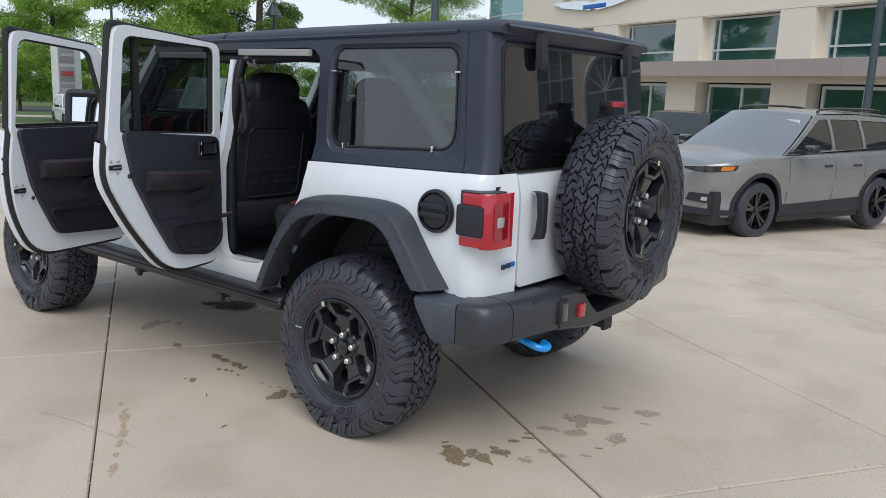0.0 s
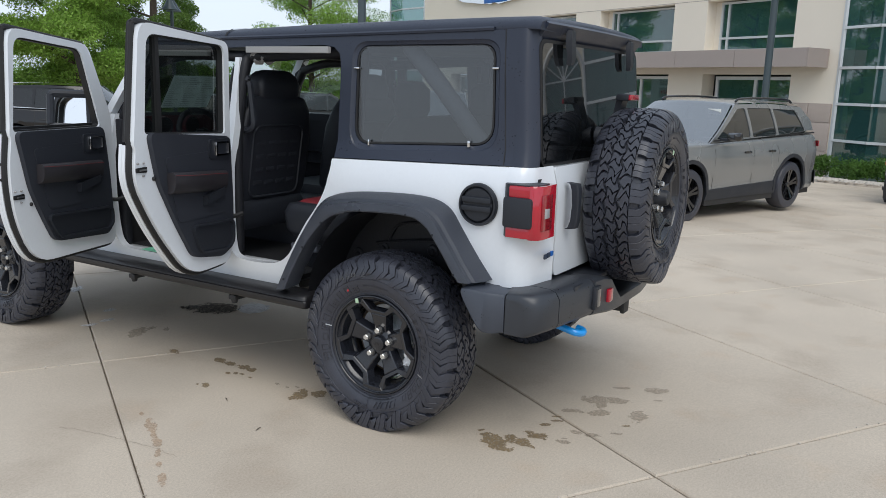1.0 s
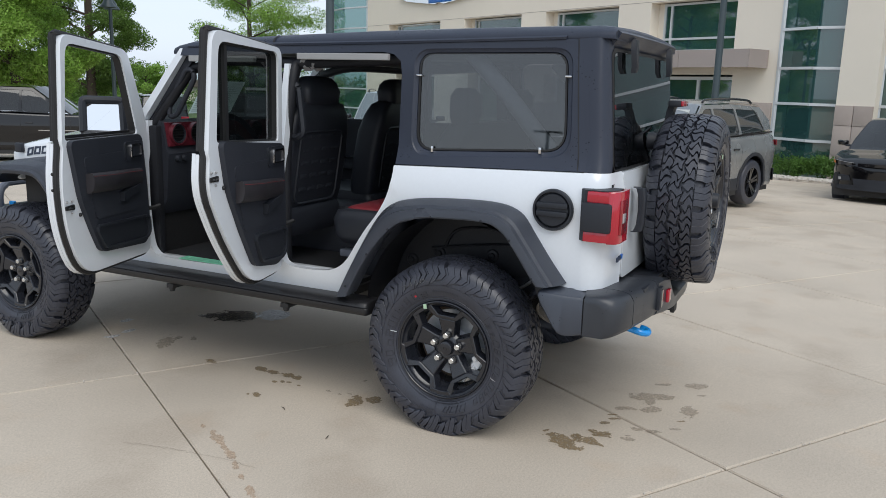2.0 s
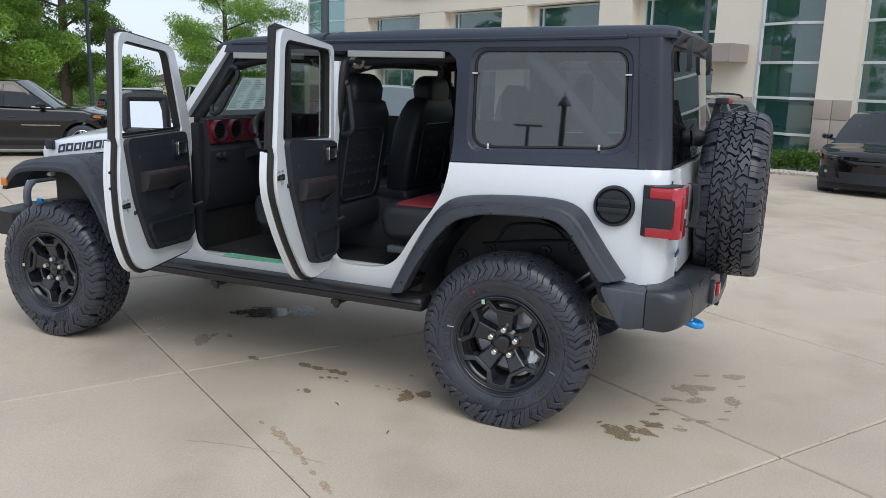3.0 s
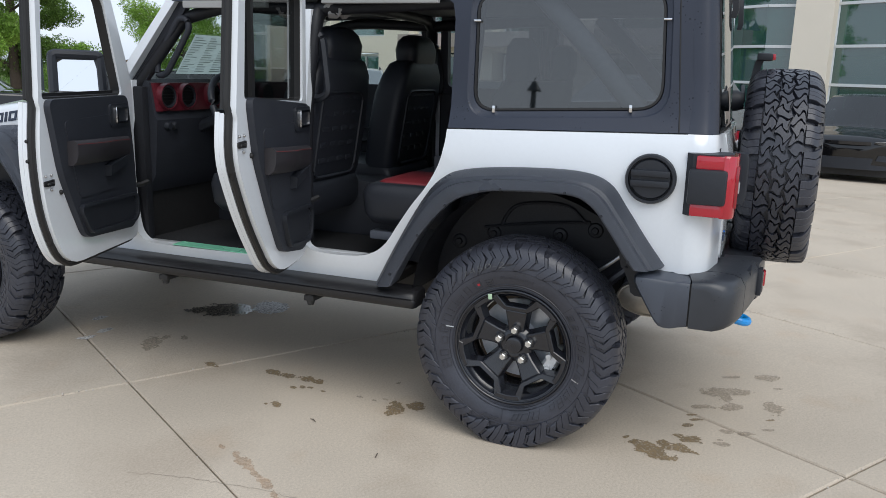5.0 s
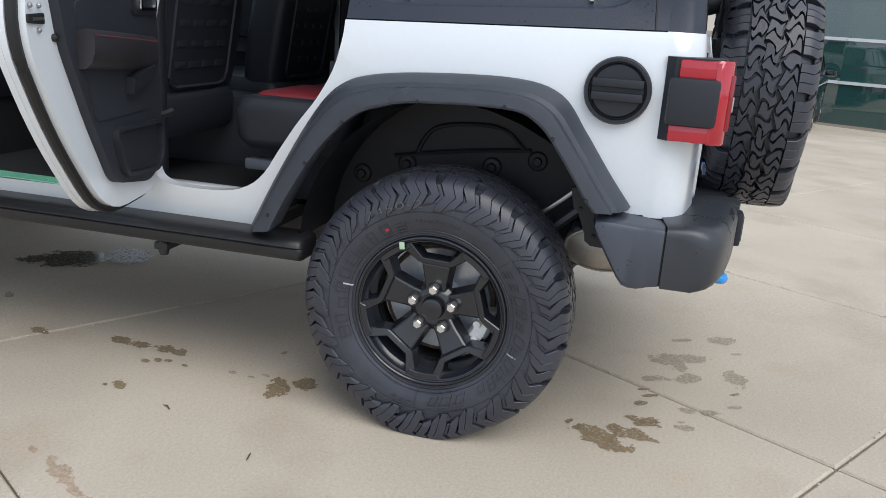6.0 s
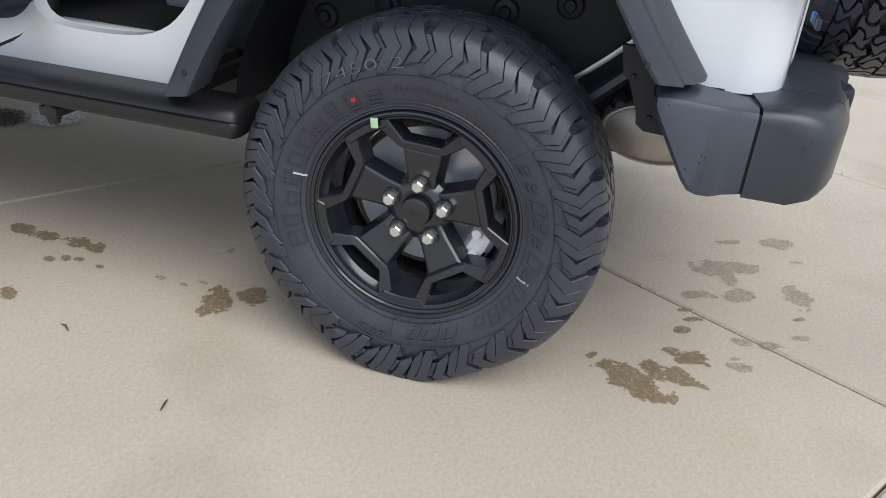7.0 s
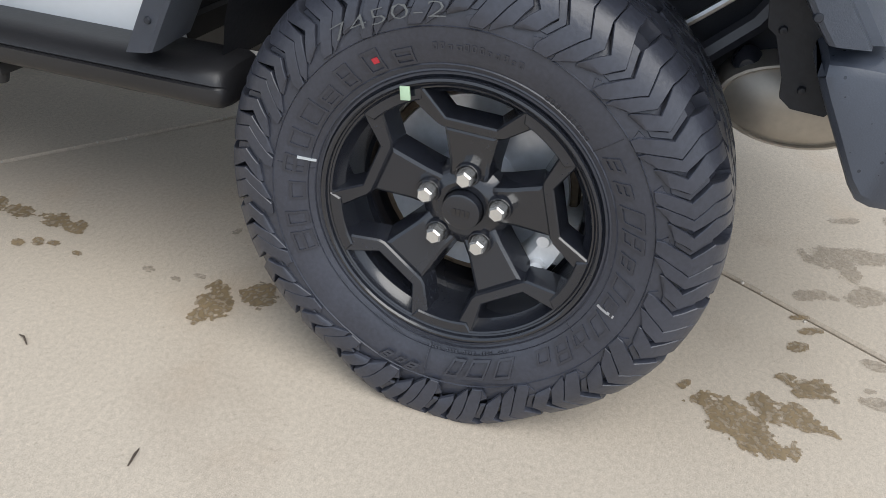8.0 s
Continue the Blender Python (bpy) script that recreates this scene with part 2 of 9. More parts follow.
BUMPER = mat("satin_black_bumper_plastic", (0.030, 0.034, 0.042), 0.36, var=0.12, scale=4, fine=420, bump=0.12, spec=0.5)
# same bumper plastic, paler: the corner's brighter lighting is put into the colour
CORNER = mat("lit_bumper_plastic", (0.046, 0.054, 0.072), 0.40, var=0.12, scale=4, fine=420, bump=0.12, spec=0.5)
for plastic in (TOP, BUMPER, CORNER):
    droplets(plastic)
# drops on the wheel are paler: their glint is put into the colour
droplets(RIM, 150.0, 0.15, 1.6)
speckle(CONCRETE, (0.50, 0.40, 0.30))
JOINT = mat("joint_dirt", (0.21, 0.175, 0.135), 0.95, var=0.5, scale=9, fine=90, bump=0.8)
STAIN = wet_mat("brown_damp_stain", (0.265, 0.192, 0.105), 0.78, 0.6)
DAMP = wet_mat("damp_patch", (0.30, 0.245, 0.18), 0.40, 0.7)
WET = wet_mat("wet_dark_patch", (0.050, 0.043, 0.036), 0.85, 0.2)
SUDS = wet_mat("dried_white_residue", (0.66, 0.66, 0.66), 0.9, 0.7)
RUST = wet_mat("rust_streak", (0.47, 0.31, 0.19), 0.42, 0.9)
STUCCO = mat("cream_stucco", (0.78, 0.715, 0.61), 0.9, var=0.05, scale=0.5, fine=90, bump=0.3)
STUCCODARK = mat("taupe_wall_panel", (0.36, 0.31, 0.285), 0.85, var=0.06, scale=0.8, fine=60, bump=0.2)
STONE = mat("taupe_stone_block", (0.42, 0.355, 0.315), 0.88, var=0.12, scale=2, fine=50, bump=0.5, rand=0.08)
ALU = mat("pale_aluminium_frame", (0.62, 0.64, 0.65), 0.4, metal=0.3, var=0.04)
# the dimness of the rooms is put into this dark wall colour
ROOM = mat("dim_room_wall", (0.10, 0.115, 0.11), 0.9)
GRASS = mat("mown_grass", (0.075, 0.115, 0.030), 0.95, var=0.35, scale=0.6, fine=25, bump=1.0)
ASPHALT = mat("asphalt", (0.055, 0.055, 0.057), 0.9, var=0.2, scale=0.5, fine=60, bump=0.6)
GRAVEL = mat("pale_gravel", (0.50, 0.46, 0.41), 0.9, var=0.25, scale=3, fine=40, bump=1.0)
BARK = mat("tree_bark", (0.085, 0.065, 0.05), 0.95, var=0.3, scale=6, fine=30, bump=1.0)
POLE = mat("dark_teal_pole_paint", (0.045, 0.065, 0.075), 0.4, var=0.12)


def leaf_mat(name, base):
    m = mat(name, base, 0.6, var=0.25, scale=0.5, fine=6)
    n, l = m.node_tree.nodes, m.node_tree.links
    b = n["Principled BSDF"]
    geo, vary, hsv = n.new("ShaderNodeNewGeometry"), n.new("ShaderNodeMapRange"), n.new("ShaderNodeHueSaturation")
    vary.inputs["To Min"].default_value, vary.inputs["To Max"].default_value = 0.65, 1.4
    l.new(geo.outputs["Random Per Island"], vary.inputs["Value"])
    l.new(vary.outputs[0], hsv.inputs["Value"])
    l.new(b.inputs["Base Color"].links[0].from_socket, hsv.inputs["Color"])
    l.new(hsv.outputs[0], b.inputs["Base Color"])
    tr, mix = n.new("ShaderNodeBsdfTranslucent"), n.new("ShaderNodeMixShader")
    l.new(hsv.outputs[0], tr.inputs["Color"])
    mix.inputs[0].default_value = 0.55
    l.new(b.outputs[0], mix.inputs[1])
    l.new(tr.outputs[0], mix.inputs[2])
    l.new(mix.outputs[0], n["Material Output"].inputs["Surface"])
    return m


LEAF = leaf_mat("bright_green_leaves", (0.27, 0.43, 0.085))
LEAFDARK = leaf_mat("dark_green_leaves", (0.14, 0.24, 0.05))
HEDGE = leaf_mat("hedge_leaves", (0.10, 0.20, 0.04))


# ---- shape helpers ----
def link_mesh(name, bm, material, parent=None, label="", smooth=35):
    me = bpy.data.meshes.new(name)
    bmesh.ops.recalc_face_normals(bm, faces=bm.faces[:])
    bm.to_mesh(me)
    bm.free()
    mats = material if isinstance(material, (list, tuple)) else [material]
    for m in mats:
        me.materials.append(m)
    if smooth:
        me.shade_smooth()
        me.set_sharp_from_angle(angle=radians(smooth))
    ob = new(name, me)
    if parent:
        ob.parent = parent
    if label:
        ob["label"] = label
    return ob


def part(name, bm, material, parent, label="", smooth=35):
    return link_mesh(name, bm, material, parent, label, smooth)


def thing(name, label, category, group="", at=(0, 0, 0), turn=0):
    e = new(name)
    e.matrix_world = pose(*at, 0, 0, turn)
    e.empty_display_size = 0.2
    return tagged(e, label, category, group)


def rounded(pts, radius, n=5):
    """A closed outline with its corners rounded; radius is one number or one for each corner."""
    out, k = [], len(pts)
    for i, p in enumerate(pts):
        r = radius[i] if isinstance(radius, (list, tuple)) else radius
        p, a, b = Vector(p), Vector(pts[i - 1]), Vector(pts[(i + 1) % k])
        da, db = a - p, b - p
        r = min(r, da.length * 0.48, db.length * 0.48)
        if r < 1e-4:
            out.append(tuple(p))
            continue
        s, e = p + da.normalized() * r, p + db.normalized() * r
        for j in range(n + 1):
            t = j / n
            q = s * (1 - t) ** 2 + p * 2 * t * (1 - t) + e * t ** 2
            out.append(tuple(q))
    return out


def spline(pts, n=6):
    """Catmull-Rom through points of any dimension."""
    P = [np.array(p, float) for p in pts]
    P = [2 * P[0] - P[1]] + P + [2 * P[-1] - P[-2]]
    out = []
    for i in range(1, len(P) - 2):
        for j in range(n):
            t = j / n
            out.append(0.5 * (2 * P[i] + (P[i + 1] - P[i - 1]) * t + (2 * P[i - 1] - 5 * P[i] + 4 * P[i + 1] - P[i + 2]) * t * t + (3 * P[i] - P[i - 1] - 3 * P[i + 1] + P[i + 2]) * t ** 3))
    out.append(P[-2])
    return [tuple(p) for p in out]


def box(bm, x0, x1, y0, y1, z0, z1, bevel=0.0, m=None, seg=2):
    r = bmesh.ops.create_cube(bm, size=1)
    vs = r["verts"]
    for v in vs:
        v.co = Vector(((x0 + x1) / 2 + v.co.x * (x1 - x0), (y0 + y1) / 2 + v.co.y * (y1 - y0), (z0 + z1) / 2 + v.co.z * (z1 - z0)))
    if bevel:
        es = list({e for v in vs for e in v.link_edges})
        g = bmesh.ops.bevel(bm, geom=es, offset=bevel, segments=seg, affect="EDGES", profile=0.6)
        vs = list({v for f in g["faces"] for v in f.verts} | {v for v in vs if v.is_valid})
    if m is not None:
        for v in vs:
            v.co = m @ v.co
    return vs


def boxes(*specs, bevel=0.0):
    bm = bmesh.new()
    for s in specs:
        box(bm, *s, bevel=bevel)
    return bm


def panel(outer, holes, mapping, thick, cuts_a=(), cuts_b=(), along=None):
    """A sheet cut to an outline with holes, bent by mapping(a, b) and given thickness along a direction."""
    bm = bmesh.new()
    for loop in (outer, *holes):
        vs = [bm.verts.new((p[0], p[1], 0)) for p in loop]
        for i in range(len(vs)):
            bm.edges.new((vs[i - 1], vs[i]))
    bmesh.ops.triangle_fill(bm, edges=bm.edges[:], use_beauty=True)
    for a in cuts_a:
        bmesh.ops.bisect_plane(bm, geom=bm.verts[:] + bm.edges[:] + bm.faces[:], plane_co=(a, 0, 0), plane_no=(1, 0, 0))
    for b in cuts_b:
        bmesh.ops.bisect_plane(bm, geom=bm.verts[:] + bm.edges[:] + bm.faces[:], plane_co=(0, b, 0), plane_no=(0, 1, 0))
    off = Vector(along) * thick if along else None
    front = set(bm.faces)
    for v in bm.verts:
        v.co = Vector(mapping(v.co.x, v.co.y))
    if thick:
        dup = bmesh.ops.duplicate(bm, geom=bm.verts[:] + bm.edges[:] + list(front))
        vmap = dup["vert_map"]
        edges = [e for e in bm.edges if e.is_boundary and e.verts[0] in vmap and e.verts[1] in vmap and all(f in front for f in e.link_faces)]
        originals = {v for f in front for v in f.verts}
        for v in originals:
            w = vmap[v]
            w.co = v.co + off
        for e in edges:
            a, b = e.verts
            if a in originals and b in originals:
                try:
                    bm.faces.new((a, b, vmap[b], vmap[a]))
                except ValueError:
                    pass
    return bm


def offset_poly(pts, d):
    """Move a closed outline inwards by d."""
    n, out = len(pts), []
    area = sum(pts[i - 1][0] * pts[i][1] - pts[i][0] * pts[i - 1][1] for i in range(n))
    s = 1 if area > 0 else -1
    for i in range(n):
        a, p, b = Vector(pts[i - 1]), Vector(pts[i]), Vector(pts[(i + 1) % n])
        e, f = (p - a).normalized(), (b - p).normalized()
        na, nb = Vector((-e.y, e.x)) * s, Vector((-f.y, f.x)) * s
        m = (na + nb)
        m = m / max(0.35, m.length_squared / 2) if m.length > 1e-6 else na
        out.append(tuple(p + m * d))
    return out


def skin(rings, closed=True, caps=True, bm=None):
    """Skin a row of rings with the same number of points."""
    bm = bm or bmesh.new()
    vs = [[bm.verts.new(p) for p in ring] for ring in rings]
    n = len(vs[0])
    for a, b in zip(vs, vs[1:]):
        for i in range(n if closed else n - 1):
            j = (i + 1) % n
            bm.faces.new((a[i], a[j], b[j], b[i]))
    if caps and closed:
        bm.faces.new(vs[0])
        bm.faces.new(vs[-1][::-1])
    return bm


def tube(bm, path, radius, n=10, caps=True):
    """A round bar along a path; radius is one number or one for each point."""
    P = [Vector(p) for p in path]
    rings, up = [], None
    for i, p in enumerate(P):
        d = (P[min(i + 1, len(P) - 1)] - P[max(i - 1, 0)]).normalized()
        if up is None:
            up = d.orthogonal().normalized()
        up = (up - d * up.dot(d)).normalized()
        side = d.cross(up)
        r = radius[i] if isinstance(radius, (list, tuple)) else radius
        rings.append([p + (up * math.cos(2 * math.pi * k / n) + side * math.sin(2 * math.pi * k / n)) * r for k in range(n)])
    return skin(rings, True, caps, bm)


def lathe(bm, profile, n=48, axis="x", centre=(0, 0, 0)):
    """Turn (radius, along) points round an axis."""
    rings = []
    for k in range(n):
        a = 2 * math.pi * k / n
        c, s = math.cos(a), math.sin(a)
        if axis == "x":
            rings.append([Vector(centre) + Vector((h, r * s, r * c)) for r, h in profile])
        elif axis == "y":
            rings.append([Vector(centre) + Vector((r * c, h, r * s)) for r, h in profile])
        else:
            rings.append([Vector(centre) + Vector((r * c, r * s, h)) for r, h in profile])
    vs = [[bm.verts.new(p) for p in ring] for ring in rings]
    for i in range(n):
        a, b = vs[i], vs[(i + 1) % n]
        for j in range(len(profile) - 1):
            bm.faces.new((a[j], a[j + 1], b[j + 1], b[j]))
    bmesh.ops.remove_doubles(bm, verts=[v for r in vs for v in r], dist=1e-6)
    return bm


def prism(bm, pts, lift, m):
    """An outline in the plane, pushed up by lift, then placed by the matrix m."""
    a = [bm.verts.new(m @ Vector((p[0], p[1], 0))) for p in pts]
    b = [bm.verts.new(m @ Vector((p[0], p[1], lift))) for p in pts]
    bm.faces.new(a[::-1])
    bm.faces.new(b)
    for i in range(len(pts)):
        bm.faces.new((a[i - 1], a[i], b[i], b[i - 1]))
    return a + b


def ease(table, z):
    """A smooth look-up in (key, value) rows."""
    for (a, u), (b, v) in zip(table, table[1:]):
        if z <= b:
            t = max(0.0, (z - a) / (b - a))
            return u + (v - u) * (t * t * (3 - 2 * t) * 0.5 + t * 0.5)
    return table[-1][1]


# the facade lies square to N at DF metres; the lot falls gently towards it
N2 = Vector((0.883, -0.469))
U2 = Vector((-0.469, -0.883))
DF = 20.3


def fall(x, y):
    d = min(20.0, N2.x * x + N2.y * y) - 1.0
    z = -0.0016 * d * d if d > 0 else 0.0
    b = min(42.0, 0.522 * (x + 0.622) + 0.853 * (y + 1.295))
    z -= 0.0064 * max(0.0, math.hypot(x + 1, y) - 2.5) if math.hypot(x, y) < 120 else 0.75
    return z - (0.003 * (b - 8) ** 2 if 8 < b < 12 else 0.024 * (b - 10) if b >= 12 else 0.0)


def facade(u, d=0.0, z=0.0):
    """A place u metres to the right along the facade, d metres out of it towards the lot, z above the lot there."""
    p = N2 * (DF - d) + U2 * u
    return Vector((p.x, p.y, z - 0.14))


# ---- ground ----
def ground_sheet():
    bm = bmesh.new()
    xs = [-900, -300, -80, -30] + [-20 + 2 * i for i in range(41)] + [80, 150, 400, 900]
    ys = [-900, -300, -80, -40] + [-28 + 2 * i for i in range(55)] + [100, 150, 400, 900]
    grid = [[bm.verts.new((x, y, fall(x, y) - 0.03)) for y in ys] for x in xs]
    for i in range(len(xs) - 1):
        for j in range(len(ys) - 1):
            bm.faces.new((grid[i][j], grid[i + 1][j], grid[i + 1][j + 1], grid[i][j + 1]))
    return tagged(link_mesh("ground", bm, JOINT, smooth=60), "dark joint bed and far ground round the paved lot", "ground", kind="structure")


ground = ground_sheet()


def flat(name, pts, material, label, category, lift=0.0, thick=0.05, kind="structure"):
    bm = bmesh.new()
    a = [bm.verts.new((x, y, fall(x, y) + lift)) for x, y in pts]
    b = [bm.verts.new((x, y, fall(x, y) + lift - thick)) for x, y in pts]
    bm.faces.new(a)
    for i in range(len(a)):
        bm.faces.new((a[i - 1], a[i], b[i], b[i - 1]))
    return tagged(link_mesh(name, bm, material, smooth=0), label, category, kind=kind)


# ---- building ----
building = thing("dealership_building", "cream stucco two-storey showroom with teal glazing", "building")
BASE = -1.25


def wall_map(d):
    return lambda u, z: facade(u, d, z)


recesses = [(-33.5, -28.9), (-27.0, -23.05), (-21.55, -17.65), (-16.15, -12.65)]
doors = [(-32.8, -29.3), (-26.6, -23.3), (-21.5, -17.7), (-16.1, -12.6)]
rect = lambda a, b, c, d: [(a, c), (b, c), (b, d), (a, d)]
holes = [rect(a, b, 3.18, 4.88) for a, b in recesses] + [rect(a, b, BASE + 0.02, 2.42) for a, b in doors]
part("wall", panel(rect(-35.7, -11.05, BASE, 9.5), holes, wall_map(0), 0.62, along=(N2.x, N2.y, 0)), STUCCO, building, smooth=0)
# thin reveal line over the recesses
part("string_course", panel(rect(-35.7, -11.05, 4.905, 4.92), [], wall_map(0.006), 0.02, along=(N2.x, N2.y, 0)), STUCCODARK, building, smooth=0)


def facade_box(bm, u0, u1, d0, d1, z0, z1, bevel=0.0):
    vs = box(bm, u0, u1, d0, d1, z0, z1, bevel=bevel)
    for v in vs:
        v.co = facade(v.co.x, v.co.y, v.co.z)
    return bm


def fbox(*specs, bevel=0.0):
    bm = bmesh.new()
    for s in specs:
        facade_box(bm, *s, bevel=bevel)
    return bm


def facade_window(u0, u1, z0, z1, d, verticals, levels, parent=None, w=0.07):
    frame_ob = part("window", fbox((u0, u1, d - 0.05, d + 0.05, z0, z0 + w), (u0, u1, d - 0.05, d + 0.05, z1 - w, z1),
                                   (u0, u0 + w, d - 0.05, d + 0.05, z0 + w, z1 - w), (u1 - w, u1, d - 0.05, d + 0.05, z0 + w, z1 - w),
                                   *[(v - w / 2, v + w / 2, d - 0.045, d + 0.055, z0 + w, z1 - w) for v in verticals],
                                   *[(u0 + w, u1 - w, d - 0.04, d + 0.06, h - w / 2, h + w / 2) for h in levels]), ALU, parent or building, smooth=0)
    part("pane", fbox((u0 + 0.02, u1 - 0.02, d - 0.012, d + 0.0, z0 + 0.02, z1 - 0.02)), TEALGLASS, frame_ob, smooth=0)
    return frame_ob


for (a, b), (c, d) in zip(recesses, doors):
    facade_window(a + 0.3, b - 0.02, 3.2, 4.84, -0.42, [a + 0.62], [3.64])
    part("window_reveal", fbox((a - 0.02, a + 0.3, -0.6, -0.45, 3.19, 4.87)), STUCCO, building, smooth=0)
    facade_window(c + 0.25, d - 0.02, BASE + 0.05, 2.36, -0.45, [(c + d) / 2 + 0.15], [], w=0.11)
    part("ceiling_strip_light", fbox((a + 1.2, a + 2.6, -3.0, -2.9, 4.6, 4.63)), ALU, building, smooth=0)
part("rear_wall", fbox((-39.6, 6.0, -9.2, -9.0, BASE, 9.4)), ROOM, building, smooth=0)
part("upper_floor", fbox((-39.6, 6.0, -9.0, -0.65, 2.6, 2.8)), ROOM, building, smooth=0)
part("flat_roof", fbox((-39.8, 6.0, -9.2, -0.65, 9.3, 9.5)), STUCCO, building, smooth=0)
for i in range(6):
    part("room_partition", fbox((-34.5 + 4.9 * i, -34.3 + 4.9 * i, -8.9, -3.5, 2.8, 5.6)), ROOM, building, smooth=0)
# canopy of taupe panels
canopy = part("canopy", fbox((-26.5, -11.4, 0.02, 1.0, 2.68, 3.12)), STUCCODARK, building, smooth=0)
for i in range(6):
    u = -26.5 + 2.5 * i
    part("panel", fbox((u + 0.006, u + 2.494 + (0.1 if i == 5 else 0), 1.0, 1.03, 2.62, 3.17)), STUCCODARK, canopy, smooth=0)
part("canopy_end", fbox((-11.4, -11.37, 0.02, 1.03, 2.62, 3.17)), STUCCODARK, canopy, smooth=0)
# stone base courses and piers beside the glass bay
for z0, z1, proud in ((BASE, 0.12, 0.05), (0.13, 0.99, 0.05), (1.0, 1.56, 0.06)):
    for u0, u1 in ((-12.58, -11.85), (-11.84, -11.08)):
        part("stone_block", fbox((u0, u1 - 0.01, 0.0, proud, z0, z1), bevel=0.006), STONE, building)
    for u0, u1 in ((-8.88, -8.34), (-8.33, -7.8)):
        part("stone_block", fbox((u0, u1 - 0.01, 0.0, proud + 0.3, z0, z1), bevel=0.006), STONE, building)
part("pier", fbox((-8.9, -7.8, -0.6, 0.3, BASE, 9.5)), STUCCO, building, smooth=0)
part("bay_cheek", fbox((-11.05, -10.95, -0.6, 0.02, BASE, 9.5)), ALU, building, smooth=0)


def glass_bay(u0, um, u1, dm, z1):
    """A folded glass bay: two planes that meet at a corner set forward by dm."""
    levels = [0.49, 1.56, 2.61, 3.76, 4.85, 5.95, 7.05, 8.15]
    for a, b, da, db in ((u0, um, 0.0, dm), (um, u1, dm, 0.0)):
        bm = bmesh.new()
        q = [facade(a, da, BASE), facade(b, db, BASE), facade(b, db, z1), facade(a, da, z1)]
        bm.faces.new([bm.verts.new(p) for p in q])
        part("pane", bm, TEALGLASS, building, smooth=0)
        bm = bmesh.new()
        for z in levels:
            tube(bm, [facade(a, da + 0.02, z), facade(b, db + 0.02, z)], 0.055, 4)
        for u, d in ((a, da), (b, db)):
            if (u, d) != (um, dm):
                tube(bm, [facade(u, d + 0.01, BASE), facade(u, d + 0.01, z1)], 0.05, 4)
        part("mullion", bm, ALU, building, smooth=0)


glass_bay(-10.95, -9.7, -8.95, 0.28, 9.4)
glass_bay(-7.8, -4.7, -1.6, 0.5, 9.4)
glass_bay(-39.7, -37.7, -35.7, 0.3, 9.4)
# wing badge on the wall
bm = bmesh.new()
wing = [(-32.4, 6.02), (-31.6, 5.78), (-30.2, 5.62), (-29.2, 5.52), (-28.9, 5.60), (-28.5, 5.50), (-27.2, 5.62), (-25.8, 5.85), (-24.7, 6.12), (-25.2, 6.16), (-27.0, 6.02), (-28.0, 5.98), (-28.9, 5.88), (-29.9, 6.02), (-31.2, 6.06)]
prism(bm, wing, 0.12, Matrix(((U2.x, 0, -N2.x, N2.x * (DF - 0.02)), (U2.y, 0, -N2.y, N2.y * (DF - 0.02)), (0, 1, 0, 0), (0, 0, 0, 1))))
sign = part("wall_badge", bm, CHROME, building, "silver wing-shaped badge with a blue centre")
part("badge_centre", fbox((-29.7, -27.9, 0.14, 0.17, 5.72, 5.92), bevel=0.01), BADGEBLUE, sign)
for i in range(5):
    part("raised_letter", fbox((-31.6 + 1.15 * i, -30.9 + 1.15 * i, 0.02, 0.12, 6.32, 6.95), bevel=0.02), STUCCODARK, building)


# ---- off-road vehicle: wheels ----
CX = 0.035  # the vehicle's middle


def mx(x):
    return 2 * CX - x


TYRE_PROFILE = [(0.0, 0.4170), (0.05, 0.4160), (0.090, 0.4125), (0.112, 0.4055), (0.127, 0.394), (0.140, 0.372), (0.148, 0.350), (0.1515, 0.330), (0.1510, 0.310), (0.146, 0.284), (0.136, 0.261), (0.127, 0.247), (0.121, 0.237), (0.108, 0.228)]
ARC = [0.0]
for q0, q1 in zip(TYRE_PROFILE, TYRE_PROFILE[1:]):
    ARC.append(ARC[-1] + math.hypot(q1[0] - q0[0], q1[1] - q0[1]))


def on_tyre(theta, p, h):
    """A place on the tyre: angle from the top, distance p across from the middle line (minus: the outer side), height h above the carcass."""
    side, a = (-1 if p < 0 else 1), min(abs(p), ARC[-1] - 1e-5)
    i = max(k for k in range(len(ARC) - 1) if ARC[k] <= a)
    t = (a - ARC[i]) / (ARC[i + 1] - ARC[i])
    (x0, r0), (x1, r1) = TYRE_PROFILE[i], TYRE_PROFILE[i + 1]
    x, r = x0 + (x1 - x0) * t, r0 + (r1 - r0) * t
    nx, nr = (r0 - r1), (x1 - x0)
    ln = math.hypot(nx, nr)
    x, r = x + nx / ln * h, r + nr / ln * h
    # the shoulders spread where the tyre stands on the ground
    low = min(1.0, max(0.0, (-math.cos(theta) - 0.86) / 0.12))
    if r > 0.33:
        r += (0.426 - r) * 0.80 * low * min(1.0, (r - 0.33) / 0.06)
    x += 0.006 * low * min(1.0, max(0.0, x) / 0.12)
    return Vector((side * x, -r * math.sin(theta), r * math.cos(theta)))


def tread_block(bm, cells, base, top, k=0.955):
    """A raised block: a row of four-sided cells in (theta, p) that share their edges."""
    for cell in cells:
        c = (sum(q[0] for q in cell) / len(cell), sum(q[1] for q in cell) / len(cell))
        lo = [bm.verts.new(on_tyre(a, p, base)) for a, p in cell]
        hi = [bm.verts.new(on_tyre(c[0] + (a - c[0]) * k, c[1] + (p - c[1]) * k, top)) for a, p in cell]
        bm.faces.new(hi)
        for i in range(len(cell)):
            bm.faces.new((lo[i - 1], lo[i], hi[i], hi[i - 1]))


